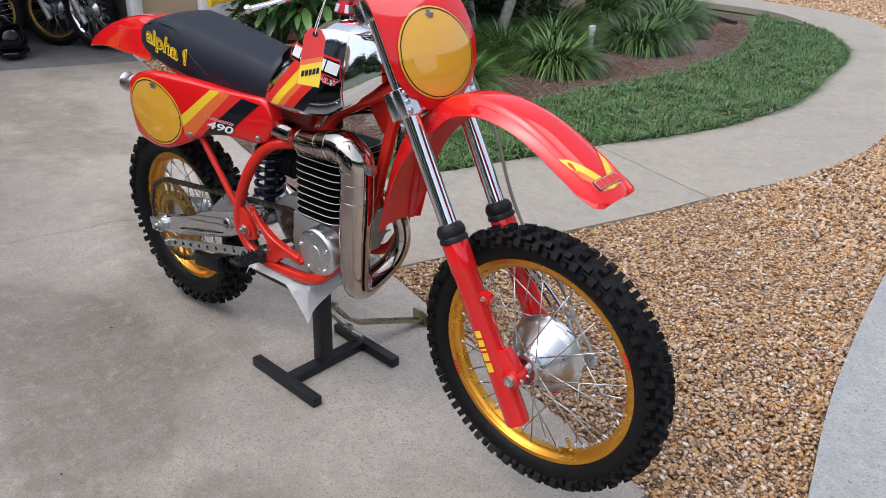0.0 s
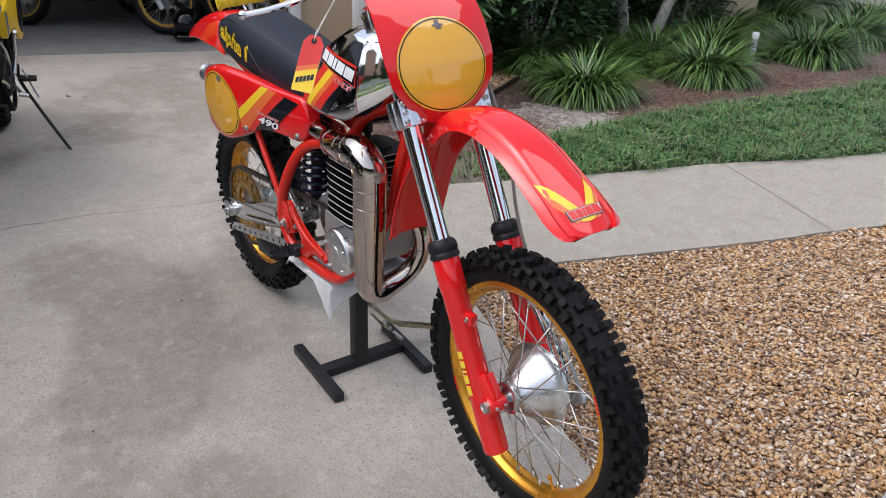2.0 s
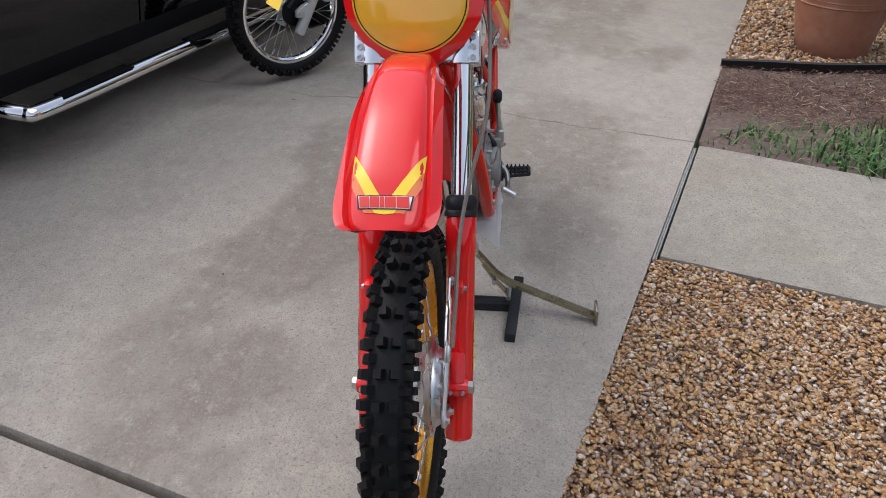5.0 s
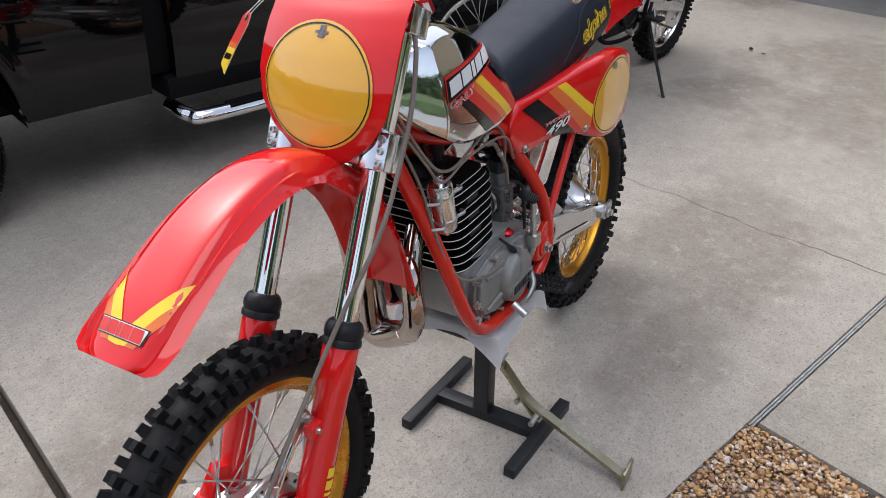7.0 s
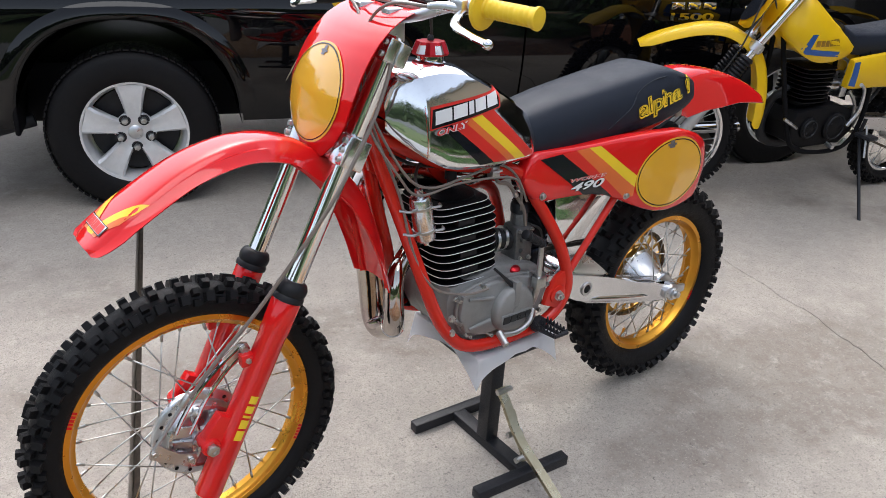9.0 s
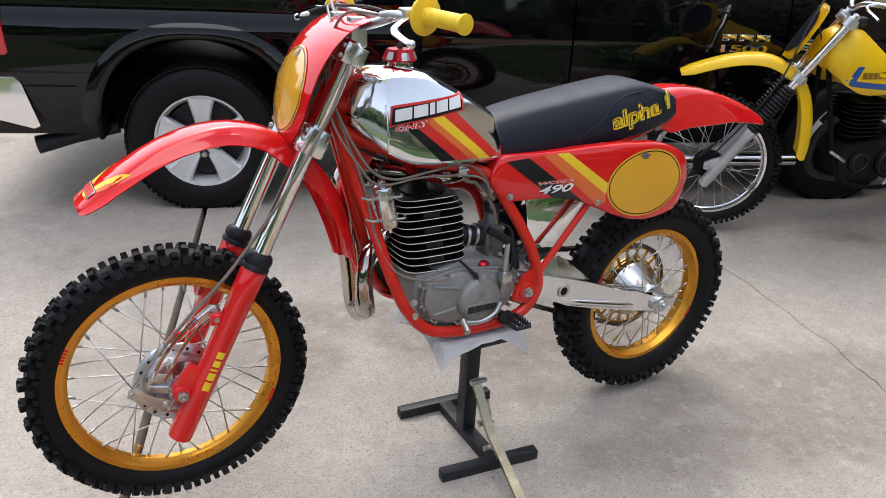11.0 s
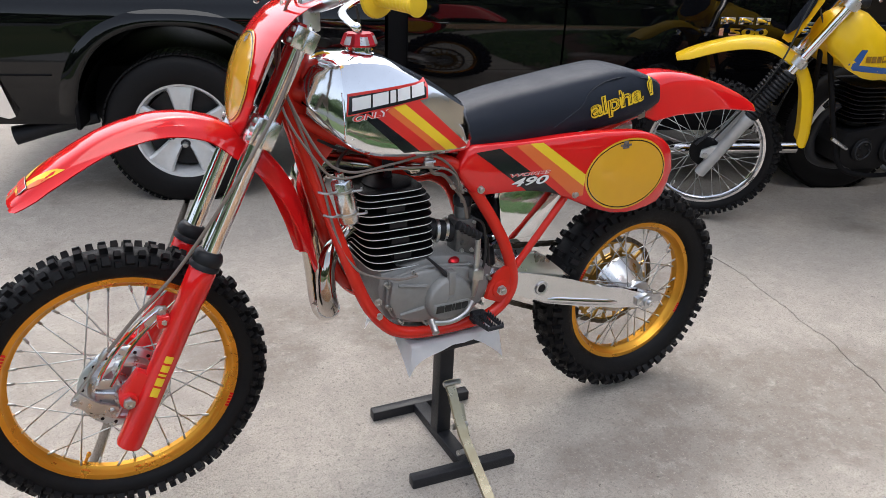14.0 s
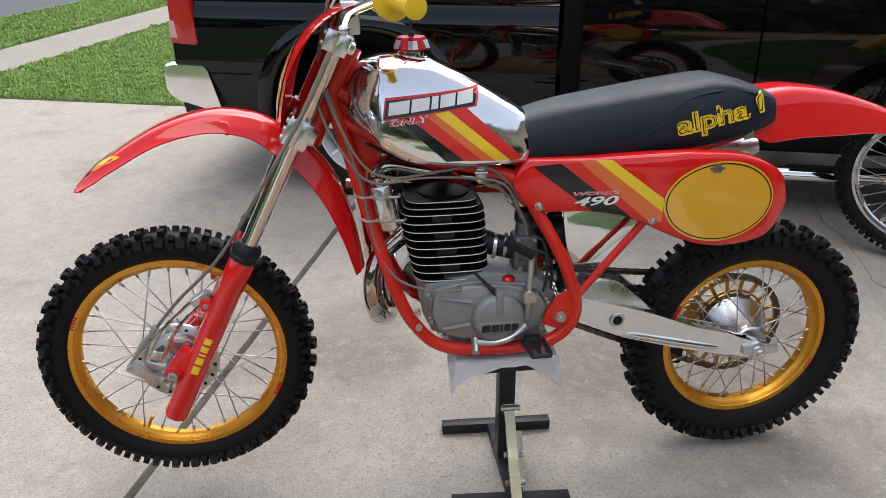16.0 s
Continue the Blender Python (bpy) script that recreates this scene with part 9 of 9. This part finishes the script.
    for cx_, cz_, rr2 in ((0.150, 0.44, 0.042), (-0.03, 0.435, 0.060)):
        b2 = bmesh.new()
        lathe(b2, [(rr2 - 0.004, 0.1295), (rr2 - 0.002, 0.1335), (rr2 + 0.002, 0.1325), (rr2 + 0.004, 0.127)], (cx_, 0, cz_), "y", 32)
        for k in range(5):
            a_ = 0.5 + k * 1.257
            bolt(b2, (cx_ + (rr2 - 0.012) * math.cos(a_), 0.130, cz_ + (rr2 - 0.012) * math.sin(a_)), (0, 1, 0), 0.004, 0.005)
        part("cover_rim", b2, BLACK_STEEL, eng)
    for q_ in ([(-0.06, 0.06, 0.69), (-0.05, 0.07, 0.74), (0.02, 0.05, 0.78)], [(0.33, 0.11, 0.50), (0.28, 0.125, 0.47), (0.24, 0.12, 0.45)], [(-0.10, 0.09, 0.60), (-0.14, 0.11, 0.54), (-0.15, 0.12, 0.46)]):
        b2 = bmesh.new()
        tube(b2, q_, 0.008, 8)
        part("pipe_fitting", b2, ALU, root)
    for sgn in (1, -1):
        b2 = bmesh.new()
        block(b2, -0.235, -0.165, sgn * 0.19 - 0.045, sgn * 0.19 + 0.045, 0.385, 0.405, 0.006)
        part("foot_peg", b2, BLACK_STEEL, root)
    # tank
    rings_ = []
    for x, zt_, zb_, w, wt in ((-0.03, 0.862, 0.79, 0.085, 0.05), (0.02, 0.885, 0.775, 0.10, 0.05), (0.12, 0.942, 0.765, 0.125, 0.048), (0.22, 1.005, 0.765, 0.135, 0.046), (0.28, 1.042, 0.775, 0.135, 0.046), (0.36, 1.05, 0.81, 0.125, 0.05), (0.42, 1.03, 0.86, 0.10, 0.045), (0.445, 1.0, 0.90, 0.07, 0.04)):
        h = zt_ - zb_
        rt = [(0, zt_), (wt, zt_ - 0.006), (wt + (w - wt) * 0.5, zt_ - h * 0.22), (w, zt_ - h * 0.55), (w, zb_ + h * 0.18), (w * 0.9, zb_), (w * 0.4, zb_ + 0.01)]
        rings_.append([Vector((x, y, z)) for y, z in rt + [(0, zb_ + 0.02)] + [(-y, z) for y, z in rt[:0:-1]]])
    b2 = bmesh.new()
    loft(b2, rings_)
    tk = part("fuel_tank", b2, body, root, "plastic fuel tank with blue stripes", 55)
    b2 = bmesh.new()
    lathe(b2, [(0.0, 0.03), (0.03, 0.03), (0.034, 0.024), (0.034, 0.0), (0.026, -0.01)], (0.28, 0, 1.06), "z", 20)
    part("filler_cap", b2, BLACK_STEEL, tk)
    if full:
        tr_ = surface_of(tk)
        for sgn in (1, -1):
            f_ = (Vector((0, 0.4 * sgn, 0)), Vector((1, 0, 0)), Vector((0, 0, 1)), Vector((0, -sgn, 0)))
            sticker("tank_stripe", [[(0.37, 0.835), (0.335, 0.90), (0.305, 0.90), (0.325, 0.835)], [(0.37, 0.835), (0.325, 0.835), (0.12, 0.815), (0.12, 0.79), (0.34, 0.81)]], tr_, f_, BLUE, tk, 0.0012, 0.03, "blue tank stripe")
            for blk in slant_blocks(0.30, 0.845, -0.17, 0.028, 6, 0.18, 0.1):
                sticker("tank_mark", [blk], tr_, f_, GOLD_DARK, tk, 0.0014, 0.04, "gold block mark")
    rings_ = []
    for x, zt_, zb_, w in ((-0.74, 0.905, 0.85, 0.085), (-0.70, 0.92, 0.82, 0.10), (-0.45, 0.905, 0.79, 0.11), (-0.2, 0.885, 0.772, 0.10), (-0.02, 0.885, 0.785, 0.09), (0.05, 0.92, 0.86, 0.07)):
        rt = [(0, zt_), (w * 0.75, zt_ - 0.004), (w * 0.95, zt_ - 0.02), (w, zb_ + 0.01), (w * 0.95, zb_)]
        rings_.append([Vector((x, y, z)) for y, z in rt + [(0, zb_)] + [(-y, z) for y, z in rt[:0:-1]]])
    b2 = bmesh.new()
    loft(b2, rings_)
    part("saddle", b2, VINYL, root, "black vinyl saddle", 50)
    pth = smooth_path([(-0.66, 0, 0.88), (-0.80, 0, 0.905), (-0.95, 0, 0.885), (-1.12, 0, 0.82)], 5)
    rings_ = []
    for i, p in enumerate(pth):
        w = 0.085 - 0.03 * i / len(pth)
        oo = [(0, 0), (0.5 * w, -0.002), (0.75 * w, -0.015), (w, -0.06 * (1 - 0.7 * i / len(pth)))]
        pr = [(-a, b_) for a, b_ in oo[::-1]] + oo[1:]
        rings_.append([p + Vector((0, a, b_)) for a, b_ in pr] + [p + Vector((0, a * 0.96, b_ - 0.003)) for a, b_ in pr[::-1]])
    b2 = bmesh.new()
    loft(b2, rings_)
    part("rear_mudguard", b2, body, root)
    for sgn in (1, -1):
        b2 = bmesh.new()
        rings_ = []
        for x, zt_, zb_, y in ((-0.66, 0.80, 0.66, 0.165), (-0.64, 0.82, 0.585, 0.178), (-0.58, 0.83, 0.54, 0.185), (-0.50, 0.83, 0.545, 0.182), (-0.43, 0.825, 0.58, 0.170), (-0.38, 0.815, 0.625, 0.160), (-0.25, 0.80, 0.632, 0.148), (-0.02, 0.775, 0.630, 0.138), (0.0, 0.768, 0.640, 0.134)):
            rings_.append([Vector((x, sgn * (y + dy), zb_ + (zt_ - zb_) * q)) for q, dy in ((0, -0.03), (0, -0.006), (0.06, 0), (0.5, 0.003), (0.94, 0), (1, -0.006), (1, -0.03))])
        loft(b2, rings_)
        pn = part("side_panel", b2, body, root, "plastic side panel with black number oval", 50)
        if full:
            tr_ = surface_of(pn)
            f_ = (Vector((0, 0.4 * sgn, 0)), Vector((1, 0, 0)), Vector((0, 0, 1)), Vector((0, -sgn, 0)))
            sticker("number_oval", [ellipse(-0.520, 0.690, 0.100, 0.110, 32)], tr_, f_, BLACK_STICKER, pn, 0.0014, 0.04, "black number oval")
            sticker("panel_stripe", [[(-0.006, 0.65), (-0.004, 0.76), (-0.035, 0.765), (-0.05, 0.642)]], tr_, f_, BLUE, pn, 0.0014, 0.03, "blue panel stripe")
    b2 = bmesh.new()
    lathe(b2, [(0.060, 0.066), (0.105, 0.066), (0.110, 0.069), (0.105, 0.072), (0.060, 0.072)], (rx, 0, rz), "y", 40, True)
    part("rear_sprocket", b2, ALU, root)
    for sgn in (1, -1):
        b2 = bmesh.new()
        a0_ = Vector((rx, 0.069, rz + 0.107 * sgn))
        b0_ = Vector((-0.12, 0.069, 0.45 + 0.035 * sgn))
        for k in range(44):
            p = a0_.lerp(b0_, k / 44)
            block(b2, -0.008, 0.008, -0.006 + (k % 2) * 0.002, 0.006 - (k % 2) * 0.002, -0.006, 0.006, 0, Matrix.Translation(p) @ Matrix.Rotation(-math.atan2(b0_.z - a0_.z, b0_.x - a0_.x), 4, "Y"))
        part("chain", b2, CHAIN, root, "", 0)
    return root


yb = dirt_bike("motocross_bike", "bright yellow vintage motocross bike with blue stripes on its side stand", pose(-2.785, -0.628, 0, -3.5, 0, -10.5) @ Matrix.Scale(1.03, 4), YB_PLASTIC, -33.5, CHROME, SILVER_FORK)
bm = bmesh.new()
tube(bm, [(-0.210, 0.150, 0.47), (-0.200, 0.165, 0.36), (-0.135, 0.335, 0.06), (-0.110, 0.378, 0.006), (-0.090, 0.40, -0.020)], [0.010, 0.009, 0.0082, 0.008, 0.010], 10)
part("side_stand", bm, BLACK_STEEL, yb, "black side stand leg")
bm = bmesh.new()
rod(bm, (-0.208, 0.172, 0.44), (-0.175, 0.235, 0.30), 0.006, 8)
part("stand_spring", bm, STEEL, yb)

GREEN_DARK = mat("dark_green_plastic", (0.02, 0.05, 0.03), 0.4)
RED_DARK = mat("dark_red_plastic", (0.12, 0.012, 0.012), 0.4)
dirt_bike("motocross_bike", "dark motocross bike with knobby tyres inside the garage", pose(-6.55, 0.75, 0, -5, 0, 44), RED_DARK, 4, GOLD_DARK, SILVER_FORK, False, "bikes in the garage")
dirt_bike("motocross_bike", "dark motocross bike with white forks inside the garage", pose(-6.75, 1.62, 0, -5, 0, 18), GREEN_DARK, 12, GOLD_DARK, SILVER_FORK, False, "bikes in the garage")
dirt_bike("motocross_bike", "dark motocross bike with silver rims by the garage jamb", pose(-6.38, 2.05, 0, 4, 0, -2), GREEN_DARK, 14, CHROME, SILVER_FORK, False, "bikes in the garage")

helmet = thing("helmet", "black riding helmet on the garage floor", "helmet", at=pose(-5.71, 1.42, 0, 0, 0, -30))
bm = bmesh.new()
rings = []
for z, rx_, ry_, ox_ in ((0.0, 0.10, 0.085, 0.0), (0.03, 0.125, 0.105, 0.0), (0.10, 0.14, 0.115, 0.005), (0.17, 0.14, 0.118, 0.0), (0.22, 0.125, 0.108, -0.005), (0.26, 0.095, 0.082, -0.01), (0.28, 0.05, 0.045, -0.01), (0.285, 0.01, 0.01, -0.01)):
    rings.append([Vector((ox_ + rx_ * math.cos(a), ry_ * math.sin(a), z)) for a in (2 * math.pi * k / 24 for k in range(24))])
loft(bm, rings)
part("shell", bm, TRUCK, helmet)
bm = bmesh.new()
tube(bm, [(0.02, -0.105, 0.06), (0.17, -0.06, 0.05), (0.19, 0.0, 0.05), (0.17, 0.06, 0.05), (0.02, 0.105, 0.06)], 0.028, 10)
part("chin_bar", bm, TRUCK, helmet)
bm = bmesh.new()
tube(bm, [(0.135, -0.07, 0.13), (0.150, 0.0, 0.14), (0.135, 0.07, 0.13)], 0.035, 10, flat=0.4)
part("eye_port", bm, TRIM_BLACK, helmet)

# a few dry leaves on the concrete
for k, (x, y, s, a) in enumerate(((-4.02, 0.0, 0.035, 0.3), (-3.95, 0.09, 0.022, 1.4), (-0.803, -0.295, 0.008, 0.5), (-1.77, -0.912, 0.010, 2.0), (-0.2, -0.75, 0.006, 0.0))):
    bm = bmesh.new()
    M = Matrix.Translation((x, y, 0.004)) @ Matrix.Rotation(a, 4, "Z")
    rows = [[M @ Vector((s * t, s * w, 0.12 * s * abs(w) + 0.15 * s * t * t)) for w in (-q, 0, q)] for t, q in ((-1, 0.02), (-0.4, 0.35), (0.2, 0.42), (0.7, 0.2), (1, 0.02))]
    loft(bm, rows, False, False)
    bmesh.ops.solidify(bm, geom=bm.faces[:], thickness=0.0008)
    tagged(finish("dry_leaf", bm, SOIL), "small curled brown dry leaf on the concrete", "leaf", "dry leaves on the driveway")
